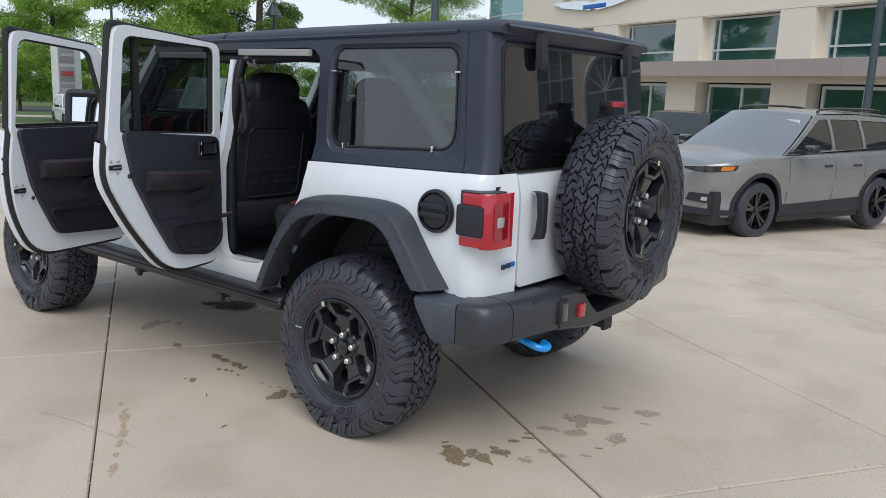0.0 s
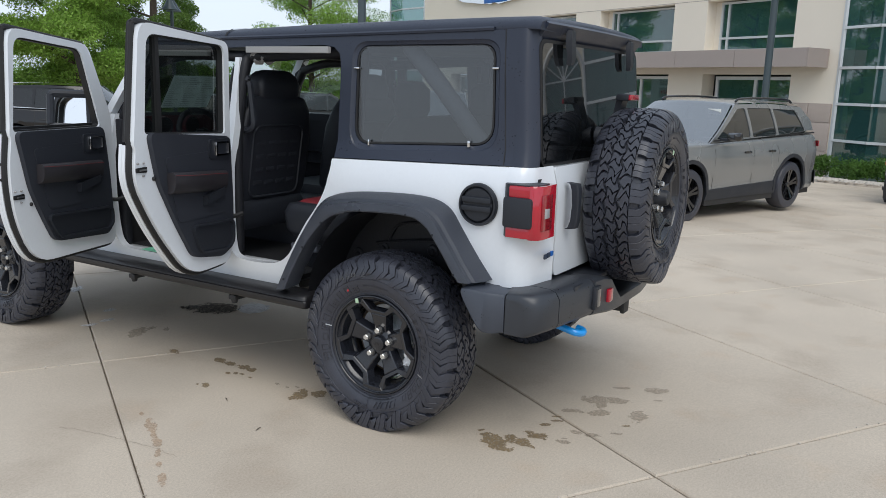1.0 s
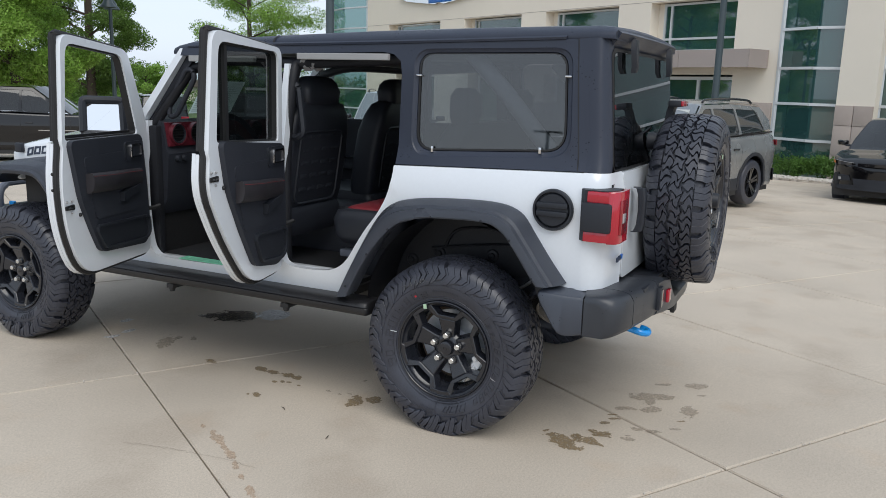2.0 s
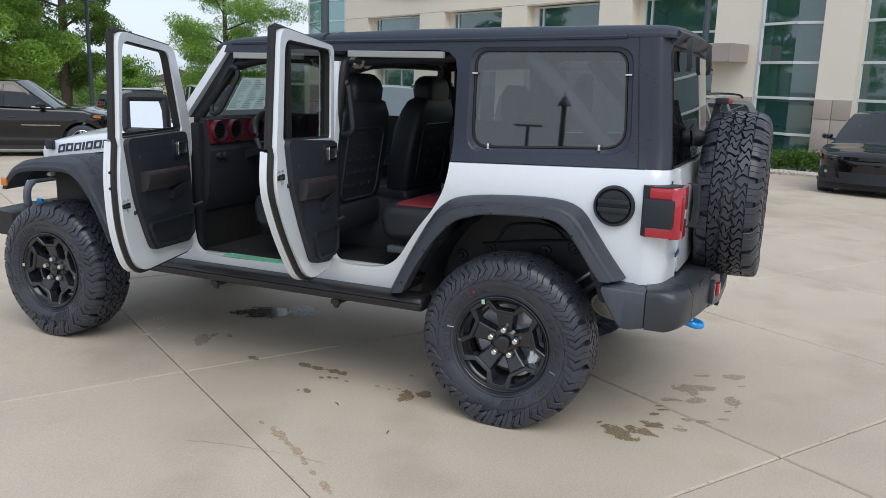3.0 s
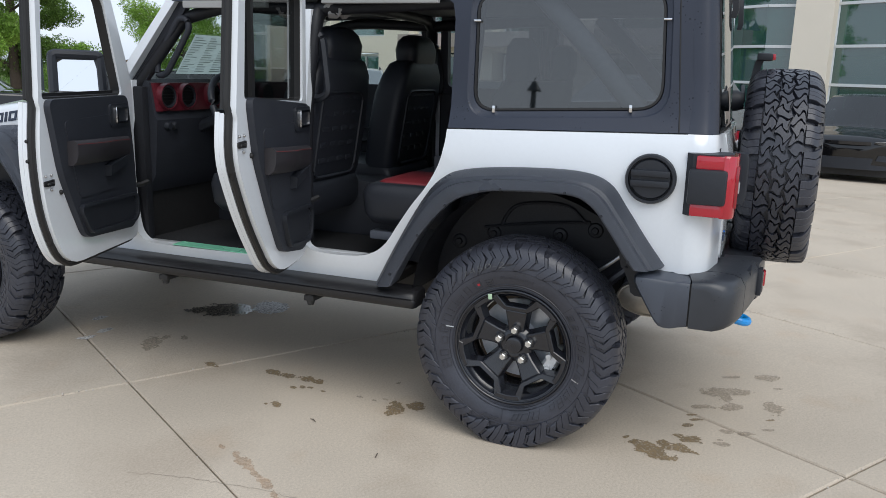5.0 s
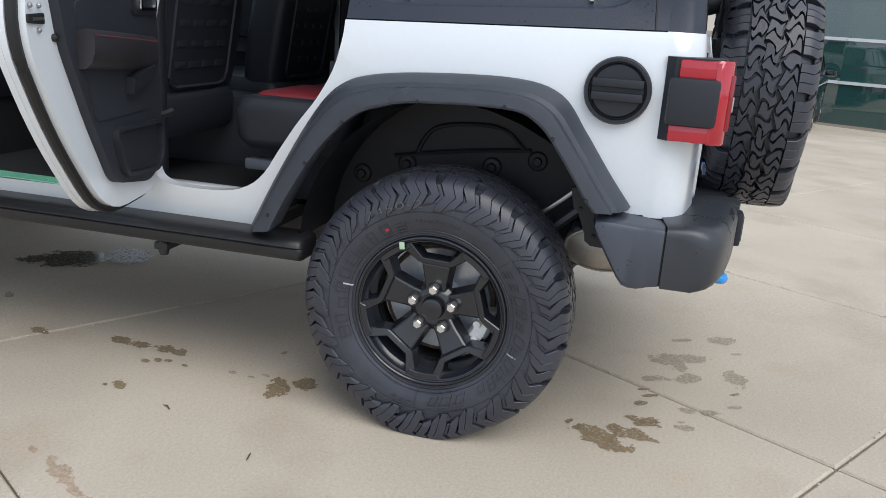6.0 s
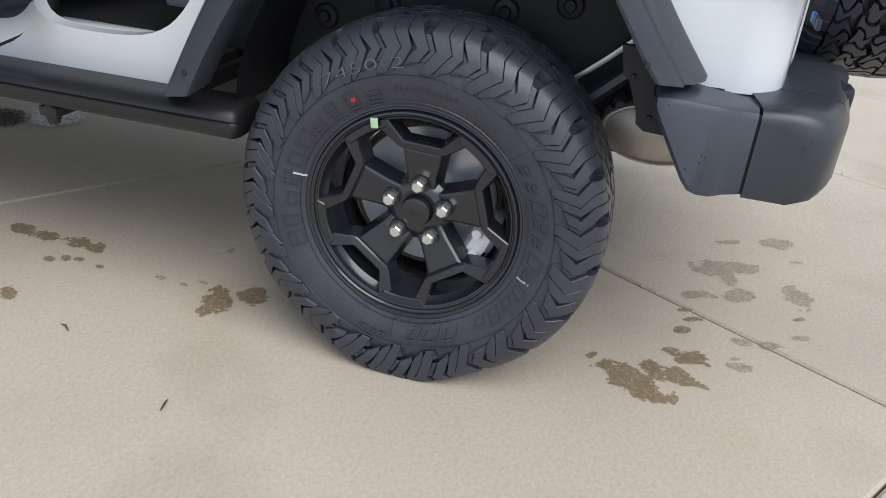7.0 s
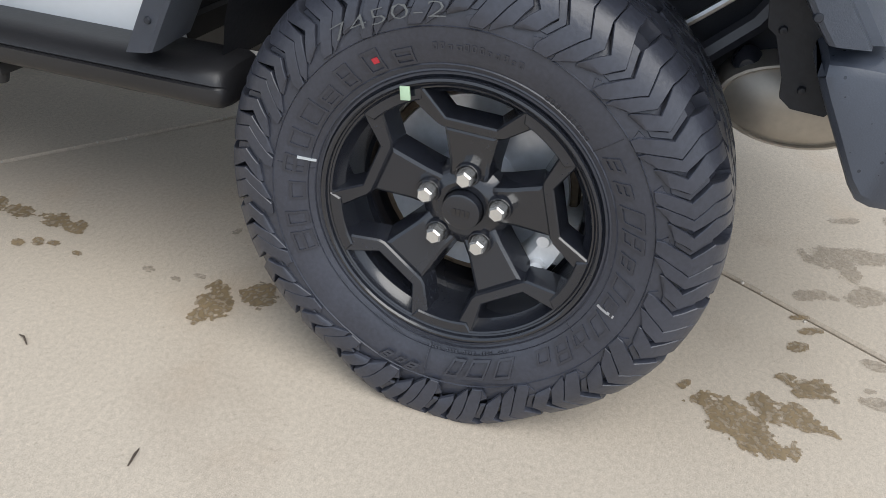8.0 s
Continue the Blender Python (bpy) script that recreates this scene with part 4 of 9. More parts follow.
# tailgate
gate_out = rounded([(-0.553, 0.792), (mx(-0.553), 0.792), (mx(-0.553), 1.283), (-0.553, 1.283)], 0.03)
gate_map = lambda x, z: (x, -0.745 + max(0, z - 1.18) * 0.22 - 0.012 * (1 - ((x - CX) / 0.6) ** 2), z)
scoop = [(-0.512 + 0.036 * math.cos(2 * math.pi * k / 24), 1.105 + 0.064 * math.sin(2 * math.pi * k / 24)) for k in range(24)]
gate = part("tailgate", panel(gate_out, [scoop], gate_map, 0.05, cuts_a=[-0.4, -0.2, 0.0, 0.2, 0.4], cuts_b=[0.9, 1.05, 1.18, 1.24], along=(0, 1, 0)), WHITE, jeep, "white side-hinged tailgate", smooth=40)
rows = []
for f, d in ((1.0, 0.0), (0.93, 0.004), (0.75, 0.014), (0.45, 0.022), (0.12, 0.024)):
    ring = [gate_map(-0.512 + (x + 0.512) * f, 1.105 + (z - 1.105) * f) for x, z in scoop]
    rows.append([(x, y + d, z) for x, y, z in ring])
part("handle_scoop", skin(rows), WHITE, gate, smooth=60)
bm = bmesh.new()
rows = []
for y, z, w, d in ((-0.762, 1.212, 0.020, 0.006), (-0.792, 1.208, 0.024, 0.020), (-0.800, 1.18, 0.025, 0.018), (-0.803, 1.11, 0.021, 0.016), (-0.800, 1.04, 0.023, 0.018), (-0.790, 1.008, 0.024, 0.020), (-0.762, 1.002, 0.020, 0.006)):
    rows.append([(-0.468 + a, y + b, z) for a, b in rounded([(-w, -d), (w, -d), (w, d), (-w, d)], min(w, d) * 0.5, 3)])
skin(rows, bm=bm)
part("gate_handle", bm, PLASTIC, gate, "black pull handle")
for z in (0.92, 1.16):
    part("gate_hinge", boxes((0.50, 0.64, -0.80, -0.745, z - 0.03, z + 0.03), bevel=0.008), WHITE, gate)

# hardtop
HTX = [(1.25, -0.752), (1.36, -0.716), (1.69, -0.694), (1.86, -0.672), (1.95, -0.660)]
ht_map = lambda y, z: (ease(HTX, z), y, z)
ht_map_r = lambda y, z: (mx(ease(HTX, z)), y, z)
win_r = [0.10, 0.09, 0.07, 0.07]
win_hole = rounded([(-0.495, 1.372), (0.258, 1.338), (0.264, 1.797), (-0.470, 1.804)], win_r, 6)
win_rim = rounded([(-0.523, 1.345), (0.285, 1.309), (0.290, 1.819), (-0.497, 1.828)], [0.115, 0.105, 0.085, 0.085], 6)
win_glass = offset_poly(win_hole, 0.004)
ht_out = [(-0.60, 1.292), (0.352, 1.266), (0.353, 1.70), (0.365, 1.76), (0.405, 1.792), (0.47, 1.803), (1.80, 1.775), (1.80, 1.815), (0.40, 1.845), (-0.60, 1.868)]
hardtop = part("hardtop", panel(ht_out, [win_rim], ht_map, 0.035, cuts_b=[1.32, 1.36, 1.45, 1.6, 1.69, 1.78, 1.82], along=(1, 0, 0)), TOP, jeep, "black grained hardtop", smooth=40)
part("hardtop_side", panel([(-0.60, 1.292), (0.352, 1.266), (0.353, 1.84), (-0.60, 1.868)], [win_hole], ht_map_r, -0.035, cuts_b=[1.36, 1.45, 1.69], along=(1, 0, 0)), TOP, jeep, smooth=40)
# the window lies in a sloping recess of the top
part("window_recess", skin([[(ease(HTX, z) + d, y, z) for y, z in ring] for ring, d in ((win_rim, 0.0), (offset_poly(win_rim, 0.006), 0.0055), (offset_poly(win_hole, -0.004), 0.011), (win_hole, 0.022))], caps=False), TOP, hardtop, smooth=25)
bm = panel(win_hole, [offset_poly(win_hole, 0.009)], lambda y, z: (ease(HTX, z) + 0.010, y, z), 0.012, cuts_b=[1.45, 1.6, 1.69], along=(1, 0, 0))
part("window_seal", bm, SEAL, hardtop)
part("quarter_glass", panel(win_glass, [], lambda y, z: (-0.700 + (z - 1.36) * 0.068, y, z), 0, along=(1, 0, 0)), PRIVACY, hardtop, "dark tinted quarter window")
part("quarter_glass", panel(win_glass, [], lambda y, z: (mx(ease(HTX, z) + 0.014), y, z), 0, cuts_b=[1.45, 1.69], along=(1, 0, 0)), PRIVACY, hardtop)
for y, z, along in ((0.258, 1.694, "y"), (-0.484, 1.702, "y"), (0.168, 1.348, "z"), (-0.376, 1.372, "z")):
    bm = bmesh.new()
    x = ease(HTX, z)
    if along == "y":
        box(bm, x - 0.004, x + 0.012, y - 0.015, y + 0.015, z - 0.004, z + 0.004, 0.002)
    else:
        box(bm, x - 0.004, x + 0.012, y - 0.006, y + 0.006, z - 0.014, z + 0.014, 0.002)
    part("window_clip", bm, CHROME, hardtop)
# roof shell
rows = []
for y, top, edge in ((1.835, 1.812, 1.785), (1.80, 1.842, 1.80), (1.70, 1.868, 1.815), (1.45, 1.885, 1.825), (1.135, 1.900, 1.835), (0.6, 1.920, 1.846), (0.0, 1.932, 1.858), (-0.45, 1.938, 1.866), (-0.60, 1.938, 1.868), (-0.655, 1.930, 1.866), (-0.675, 1.912, 1.864)):
    hw = 0.700 - (1.868 - edge) * 0.0
    half = [(-0.002, edge), (-0.004, edge + 0.014), (0.006, edge + 0.030), (0.045, (edge + top) / 2 + 0.018), (0.13, top - 0.008), (0.35, top), (0.70, top + 0.004)]
    ring = [(CX - hw + dx, y, z) for dx, z in half] + [(CX + hw - dx, y, z) for dx, z in half[::-1][1:]] + [(CX + hw - 0.03, y, edge - 0.002), (CX - hw + 0.03, y, edge - 0.002)]
    rows.append(ring)
part("roof", skin(rows), TOP, hardtop, smooth=50)
bm = bmesh.new()
rows = []
for y, top, edge in ((1.142, 1.9015, 1.836), (1.128, 1.9025, 1.8365)):
    half = [(-0.004, edge), (-0.007, edge + 0.014), (0.003, edge + 0.032), (0.044, (edge + top) / 2 + 0.020), (0.13, top - 0.005), (0.35, top + 0.002), (0.70, top + 0.006)]
    rows.append([(CX - 0.70 + dx, y, z) for dx, z in half] + [(CX + 0.70 - dx, y, z) for dx, z in half[::-1][1:]])
part("roof_seam", skin(rows, closed=False, bm=bm), SEAL, hardtop)
# drip rail along the side
bm = bmesh.new()
tube(bm, [(-0.672, 1.72, 1.826), (-0.674, 1.13, 1.838), (-0.673, 0.4, 1.850), (-0.672, -0.40, 1.868), (-0.671, -0.46, 1.870)], 0.010, 6)
part("drip_rail", bm, TOP, hardtop)
# seam between the side and the rear corner
bm = bmesh.new()
tube(bm, [(ease(HTX, z) + 0.0005, -0.562 + (z - 1.30) * 0.083, z) for z in (1.293, 1.36, 1.5, 1.69, 1.80, 1.866)], 0.0026, 6)
part("corner_seam", bm, SEAL, hardtop)
# rear corner posts of the hardtop
for sgn in (1, -1):
    rows = []
    plan = spline([(0.0, 0.0), (0.0, -0.05), (0.010, -0.073), (0.040, -0.095), (0.075, -0.102), (0.075, -0.07), (0.05, -0.065)], 4)
    for z in (1.29, 1.36, 1.5, 1.69, 1.80, 1.87):
        lean = (z - 1.29) * 0.085
        rows.append([((ease(HTX, z) + dx) if sgn > 0 else mx(ease(HTX, z) + dx), -0.598 + dy + (lean if dy < -0.01 else 0), z) for dx, dy in plan])
    part("corner_post", skin(rows, closed=False, caps=False), TOP, hardtop, smooth=60)
# header over the rear glass
rows = []
for x in np.linspace(-0.62, mx(-0.62), 9):
    x = float(x)
    bow = -0.02 * (1 - ((x - CX) / 0.655) ** 2)
    rows.append([(x, -0.60, 1.86), (x, -0.672 + bow, 1.905), (x, -0.690 + bow, 1.893), (x, -0.678 + bow, 1.872), (x, -0.650, 1.835), (x, -0.635, 1.800), (x, -0.60, 1.80)])
part("rear_header", skin(rows), TOP, hardtop, smooth=40)
glass_out = rounded([(-0.640, 1.300), (mx(-0.640), 1.300), (mx(-0.615), 1.815), (-0.615, 1.815)], [0.02, 0.02, 0.05, 0.05])
rg_map = lambda x, z: (x, -0.704 + (z - 1.30) * 0.085 - 0.012 * (1 - ((x - CX) / 0.67) ** 2), z)
part("rear_glass", panel(glass_out, [], rg_map, 0, cuts_a=[-0.45, -0.2, 0.05, 0.3, 0.5], along=(0, 1, 0)), REARGLASS, hardtop, "dark rear window")
part("glass_seal", panel(rounded([(-0.655, 1.288), (mx(-0.655), 1.288), (mx(-0.63), 1.83), (-0.63, 1.83)], 0.05), [rounded([(-0.634, 1.306), (mx(-0.634), 1.306), (mx(-0.609), 1.809), (-0.609, 1.809)], 0.05)], lambda x, z: (x, -0.702 + (z - 1.30) * 0.085 - 0.012 * (1 - ((x - CX) / 0.67) ** 2), z), 0.02, cuts_a=[-0.45, -0.2, 0.05, 0.3, 0.5], along=(0, 1, 0)), SEAL, hardtop)
for x in (-0.385, 0.455):
    bm = bmesh.new()
    rows = []
    for y, z, w, t in ((-0.668, 1.888, 0.028, 0.012), (-0.694, 1.876, 0.030, 0.015), (-0.698, 1.82, 0.032, 0.014), (-0.704, 1.755, 0.028, 0.013), (-0.700, 1.728, 0.020, 0.010)):
        rows.append([(x - w, y + 0.01, z), (x - w * 0.8, y - t, z), (x + w * 0.8, y - t, z), (x + w, y + 0.01, z)])
    part("glass_hinge", skin(rows), PLASTIC, hardtop)
# rear wiper with its motor housing
bm = bmesh.new()
lathe(bm, [(0.0, -0.05), (0.035, -0.05), (0.045, -0.02), (0.045, 0.0)], 20, axis="y", centre=(-0.02, -0.715, 1.40))
tube(bm, [(-0.02, -0.76, 1.40), (0.10, -0.755, 1.43), (0.30, -0.748, 1.46)], 0.010, 6)
part("rear_wiper", bm, PLASTIC, jeep)

# windscreen frame
bm = bmesh.new()
for s in (1, -1):
    f = (lambda x: x) if s > 0 else mx
    rows = []
    for y, z, x, w in ((2.09, 1.37, -0.715, 0.055), (1.99, 1.50, -0.700, 0.050), (1.86, 1.68, -0.672, 0.047), (1.765, 1.815, -0.645, 0.045)):
        rows.append([(f(x - 0.028), y - w * 0.75, z), (f(x - 0.034), y + w * 0.3, z), (f(x + 0.0), y + w * 0.9, z), (f(x + 0.035), y + w * 0.6, z), (f(x + 0.03), y - w * 0.6, z)])
    skin(rows, bm=bm)
box(bm, -0.66, mx(-0.66), 1.735, 1.80, 1.775, 1.83, 0.012)
part("windscreen_frame", bm, WHITE, jeep, smooth=40)
ws = [(-0.68, 2.045), (mx(-0.68), 2.045), (mx(-0.63), 1.77), (-0.63, 1.77)]
part("windscreen", panel(ws, [], lambda x, y: (x, y + 0.025, 1.40 + (2.045 - y) * 1.47), 0, along=(0, 0.8, 0.6)), GLASS, jeep)
# hood, grille shell and inner wings
rows = []
for y, zc, ze, hw in ((2.10, 1.350, 1.325, 0.735), (2.40, 1.338, 1.300, 0.730), (2.70, 1.318, 1.268, 0.715), (3.05, 1.285, 1.225, 0.690), (3.25, 1.250, 1.190, 0.672), (3.31, 1.212, 1.16, 0.665)):
    half = [(0.0, ze - 0.10), (0.0, ze - 0.02), (0.02, ze + 0.005), (0.10, ze + 0.022), (0.26, zc - 0.012), (0.36, zc + 0.004), (hw, zc + 0.008)]
    rows.append([(CX - hw + dx, y, z) for dx, z in half] + [(CX + hw - dx, y, z) for dx, z in half[::-1][1:]])
hood = part("hood", skin(rows, closed=True), WHITE, jeep, "white hood with dark lettering", smooth=40)
bm = boxes((CX - 0.64, CX + 0.64, 3.295, 3.34, 0.96, 1.17), (CX - 0.45, CX + 0.45, 3.295, 3.34, 0.72, 0.96), bevel=0.02)
grille = part("grille", bm, WHITE, jeep)
bm = bmesh.new()
for i in range(7):
    x = CX - 0.24 + 0.08 * i
    box(bm, x - 0.024, x + 0.024, 3.335, 3.348, 0.80, 1.10, 0.01)
part("grille_slot", bm, PLASTIC, grille)
part("inner_wing", boxes((CX - 0.66, CX - 0.62, 2.40, 3.22, 0.62, 1.20), (CX + 0.62, CX + 0.66, 2.40, 3.22, 0.62, 1.20), (CX - 0.62, CX + 0.62, 2.3, 3.2, 0.62, 0.70)), LINER, jeep, smooth=0)
bm = bmesh.new()
box(bm, CX - 0.706, CX - 0.676, 3.18, 3.245, 1.150, 1.212, 0.010)
part("hood_latch", bm, PLASTIC, hood)
# lettering of the hood side as plain blocks, flush with the panel
HOOD_EDGE = [(2.40, 1.300), (2.70, 1.268), (3.05, 1.225), (3.25, 1.190)]
HOOD_HALF = [(2.40, 0.730), (2.70, 0.715), (3.05, 0.690), (3.25, 0.672)]


def hood_block(y0, y1, notch):
    """A hollow slanted block of letter size on the side of the hood; notch: which of its bars are there."""
    bm = bmesh.new()

    def bar(ya, yb, ta, tb):
        rows = []
        for y, top in ((ya, None), (yb, None)):
            e, h = ease(HOOD_EDGE, y), CX - ease(HOOD_HALF, y)
            lean = lambda t: 0.016 * (t - 0.5)
            rows.append([(h - 0.0035, y - lean(t), e - 0.078 + 0.052 * t) for t in (ta, tb)] + [(h + 0.004, y - lean(t), e - 0.078 + 0.052 * t) for t in (tb, ta)])
        skin(rows, bm=bm)

    w = (y1 - y0) * 0.25
    for name, spec in (("l", (y1 - w, y1, 0, 1)), ("r", (y0, y0 + w, 0, 1)), ("b", (y0 + w, y1 - w, 0, 0.24)), ("t", (y0 + w, y1 - w, 0.76, 1)), ("m", (y0 + w, y1 - w, 0.40, 0.60)), ("i", (y0, y1, 0, 1))):
        if name in notch:
            bar(*spec)
    return bm


y = 3.150
for k, (wide, notch) in enumerate(((0.064, "lrtb"), (0.064, "lrtb"), (0.064, "lrtb"), (0.020, "i"), (0.064, "lrtb"), (0.068, "lrtb"), (0.068, "lrtb"))):
    part("decal_block", hood_block(y - wide, y, notch), DECAL, hood, "dark blue-grey lettering block" if k == 0 else "", smooth=0)
    y -= wide + 0.013
for s in (1, -1):
    f = (lambda x: x) if s > 0 else mx
    bm = bmesh.new()
    lathe(bm, [(0.0, 0.05), (0.07, 0.045), (0.09, 0.02), (0.092, 0.0)], 28, axis="y", centre=(f(-0.43), 3.33, 1.0))
    part("headlight", bm, CLEARLENS, jeep)

# flares
def flare(rows, name="wheel_flare", step=2):
    for sgn in (1, -1):
        rr = []
        # a ledge runs round the flare between its upper and lower faces
        a, b = rows[step], rows[step + 1]
        mid = [[(p[0] + (q[0] - p[0]) * f, p[1] + (q[1] - p[1]) * f) for p, q in zip(a[1], b[1])] for f in (0.62, 0.80)]
        shaped = rows[:step] + [(a[0] + 0.012, a[1]), (a[0] + 0.003, mid[0]), (b[0] + 0.002, mid[1])] + rows[step + 1:]
        for x, pts in shaped:
            rr.append([(x if sgn > 0 else mx(x), y, z) for y, z in spline(pts, 5)])
        bm = skin(rr, closed=False, caps=False)
        bmesh.ops.solidify(bm, geom=bm.faces[:], thickness=0.006)
        part(name, bm, FLARE, jeep, "grey-black plastic wheel flare", smooth=30)


arch_top = [(0.632, 0.594), (0.545, 0.765), (0.432, 0.963), (0.350, 1.066), (0.255, 1.107), (0.06, 1.129), (-0.20, 1.133), (-0.33, 1.097), (-0.410, 1.000), (-0.492, 0.885), (-0.560, 0.796)]
arch_lip = [(0.520, 0.614), (0.452, 0.745), (0.362, 0.885), (0.258, 0.992), (0.170, 1.030), (0.06, 1.050), (-0.19, 1.056), (-0.284, 1.024), (-0.353, 0.945), (-0.428, 0.838), (-0.462, 0.796)]


def arch_row(x, f):
    return x, [(p[0] + (q[0] - p[0]) * f, p[1] + (q[1] - p[1]) * f) for p, q in zip(arch_top, arch_lip)]


flare([arch_row(-0.786, 0.0), arch_row(-0.846, 0.06), arch_row(-0.905, 0.30), arch_row(-0.930, 0.55), arch_row(-0.937, 0.92), arch_row(-0.934, 1.0), arch_row(-0.922, 1.03), arch_row(-0.800, 0.84)])
# push pins under the lip of the near rear flare
for y, z in ((0.52, 0.655), (0.40, 0.83), (0.285, 0.962), (0.06, 1.043), (-0.19, 1.049), (-0.33, 0.975), (-0.44, 0.815)):
    bm = bmesh.new()
    lathe(bm, [(0.0, -0.0035), (0.005, -0.003), (0.0065, 0.0), (0.0065, 0.004)], 10, centre=(-0.936, y, z + 0.012))
    part("push_pin", bm, PLASTIC, jeep)
flare([(-0.700, [(2.43, 0.66), (2.50, 0.82), (2.58, 0.98), (2.68, 1.105), (2.80, 1.135), (3.05, 1.125), (3.24, 1.095), (3.32, 1.03), (3.355, 0.95)]),
       (-0.850, [(2.43, 0.66), (2.50, 0.82), (2.585, 0.98), (2.685, 1.100), (2.80, 1.128), (3.05, 1.118), (3.235, 1.086), (3.318, 1.02), (3.352, 0.94)]),
       (-0.915, [(2.44, 0.66), (2.51, 0.815), (2.597, 0.965), (2.70, 1.080), (2.81, 1.108), (3.05, 1.098), (3.225, 1.066), (3.31, 1.00), (3.345, 0.925)]),
       (-0.936, [(2.455, 0.66), (2.53, 0.81), (2.615, 0.945), (2.715, 1.048), (2.82, 1.074), (3.05, 1.066), (3.205, 1.038), (3.29, 0.975), (3.33, 0.915)]),
       (-0.925, [(2.47, 0.66), (2.545, 0.805), (2.63, 0.935), (2.725, 1.030), (2.825, 1.054), (3.05, 1.046), (3.195, 1.02), (3.275, 0.96), (3.315, 0.91)]),
       (-0.780, [(2.46, 0.66), (2.535, 0.81), (2.62, 0.945), (2.715, 1.045), (2.82, 1.072), (3.05, 1.064), (3.205, 1.036), (3.285, 0.97), (3.325, 0.915)])])
# grey plastic panel between the front flare and the door
for f in ((lambda x: x), mx):
    rows = []
    for x0, y0, x1, y1, z0, z1 in ((-0.846, 2.435, -0.800, 2.20, 0.66, 0.66), (-0.846, 2.505, -0.806, 2.20, 0.82, 0.82), (-0.846, 2.590, -0.808, 2.20, 0.975, 0.98), (-0.842, 2.690, -0.804, 2.22, 1.095, 1.10), (-0.835, 2.800, -0.790, 2.30, 1.128, 1.150), (-0.820, 3.050, -0.725, 2.60, 1.120, 1.165)):
        rows.append([(f(x0 + (x1 - x0) * t), y0 + (y1 - y0) * t, z0 + (z1 - z0) * t + 0.012 * math.sin(math.pi * t) * (z0 > 1.05)) for t in (0.0, 0.2, 0.4, 0.6, 0.8, 1.0)])
    bm = skin(rows, closed=False, caps=False)
    bmesh.ops.solidify(bm, geom=bm.faces[:], thickness=0.006)
    part("fender_panel", bm, FLARE, jeep, smooth=50)
bm = boxes((-0.940, -0.925, 3.285, 3.335, 0.935, 0.985), bevel=0.006)
part("side_marker", bm, ORANGE, jeep, "amber side marker lamp")
# wheelhouse liners
for y0, r in ((0.0, 0.50), (3.008, 0.50)):
    for sgn in (1, -1):
        f = (lambda x: x) if sgn > 0 else mx
        rows = []
        for x in (-0.81, -0.60, -0.53):
            row = []
            for k in range(17):
                a = radians(-88 + 9.4 * k if y0 == 0 else -42 + 6.5 * k)
                rr = r + 0.10 * abs(math.sin(a)) - 0.02 if a > 0 or y0 > 1 else 0.42 + 0.05 * abs(math.sin(a))
                row.append((f(x), y0 - rr * math.sin(a), 0.55 + (0.50 if y0 == 0 else 0.53) * math.cos(a)))
            rows.append(row)
        bm = skin(rows, closed=False, caps=False)
        vs = [bm.verts.new(q) for q in rows[-1]]
        bm.faces.new(vs)
        part("wheelhouse_liner", bm, LINER, jeep, smooth=40)
# ribs and bosses pressed into the near rear liner
for pts in (spline([(-0.534, 0.245, 0.824), (-0.534, 0.13, 0.845), (-0.534, -0.05, 0.872), (-0.534, -0.22, 0.888)], 4),
            spline([(-0.534, 0.165, 0.842), (-0.534, 0.15, 0.880), (-0.534, 0.115, 0.925), (-0.534, 0.05, 0.948), (-0.534, -0.07, 0.956), (-0.534, -0.14, 0.940), (-0.534, -0.185, 0.900), (-0.534, -0.20, 0.886)], 4)):
    bm = bmesh.new()
    tube(bm, pts, 0.008, 6)
    part("liner_rib", bm, LINER, jeep)
for y, z in ((0.36, 0.75), (0.20, 0.80), (-0.094, 0.820), (-0.244, 0.855)):
    bm = bmesh.new()
    lathe(bm, [(0.0, -0.020), (0.012, -0.020), (0.016, -0.010), (0.028, -0.008), (0.034, 0.0)], 16, centre=(-0.53, y, z))
    part("liner_boss", bm, LINER, jeep)
# wheels
wheel = build_wheel(jeep)
wheel.matrix_basis = pose(-0.770, -0.005, 0.417) @ pose(0, 0, 0, 2.4)
w2 = copy_thing(wheel, pose(-0.770, 3.008, 0.419) @ pose(0, 0, 0, -3))
copy_thing(wheel, pose(mx(-0.770), 0, 0.419, 0, 0, 180) @ pose(0, 0, 0, 20))
copy_thing(wheel, pose(mx(-0.770), 3.008, 0.419, 0, 0, 180) @ pose(0, 0, 0, 40))
spare = copy_thing(wheel, pose(0.045, -0.930, 1.115, 0, 0, 90) @ pose(0, 0, 0, 12))
for y in (0.0, 3.008):
    build_brake(jeep, pose(-0.745, y, 0.419))
# stickers and marks on the wheels
bm = bmesh.new()
stencil(bm, "7450-2", radians(-39), radians(-8), 0.178, 0.198, 0.0112)
part("stencil_number", bm, STENCIL, wheel, "pale stencilled number", smooth=0)["kind"] = "stuff"
bm = bmesh.new()
c = polar(0.224, -27.5, -0.1385)
box(bm, -0.0025, 0.0015, -0.008, 0.008, -0.011, 0.011, 0.001, m=Matrix.Translation(c) @ Matrix.Rotation(radians(-10), 4, "X"))
part("rim_sticker", bm, STICKER, wheel, "pale green rim sticker")
stick2 = part("rim_sticker", bmesh.new(), STICKER, w2, "", 0)
bm = bmesh.new()
c = polar(0.220, -84, -0.1385)
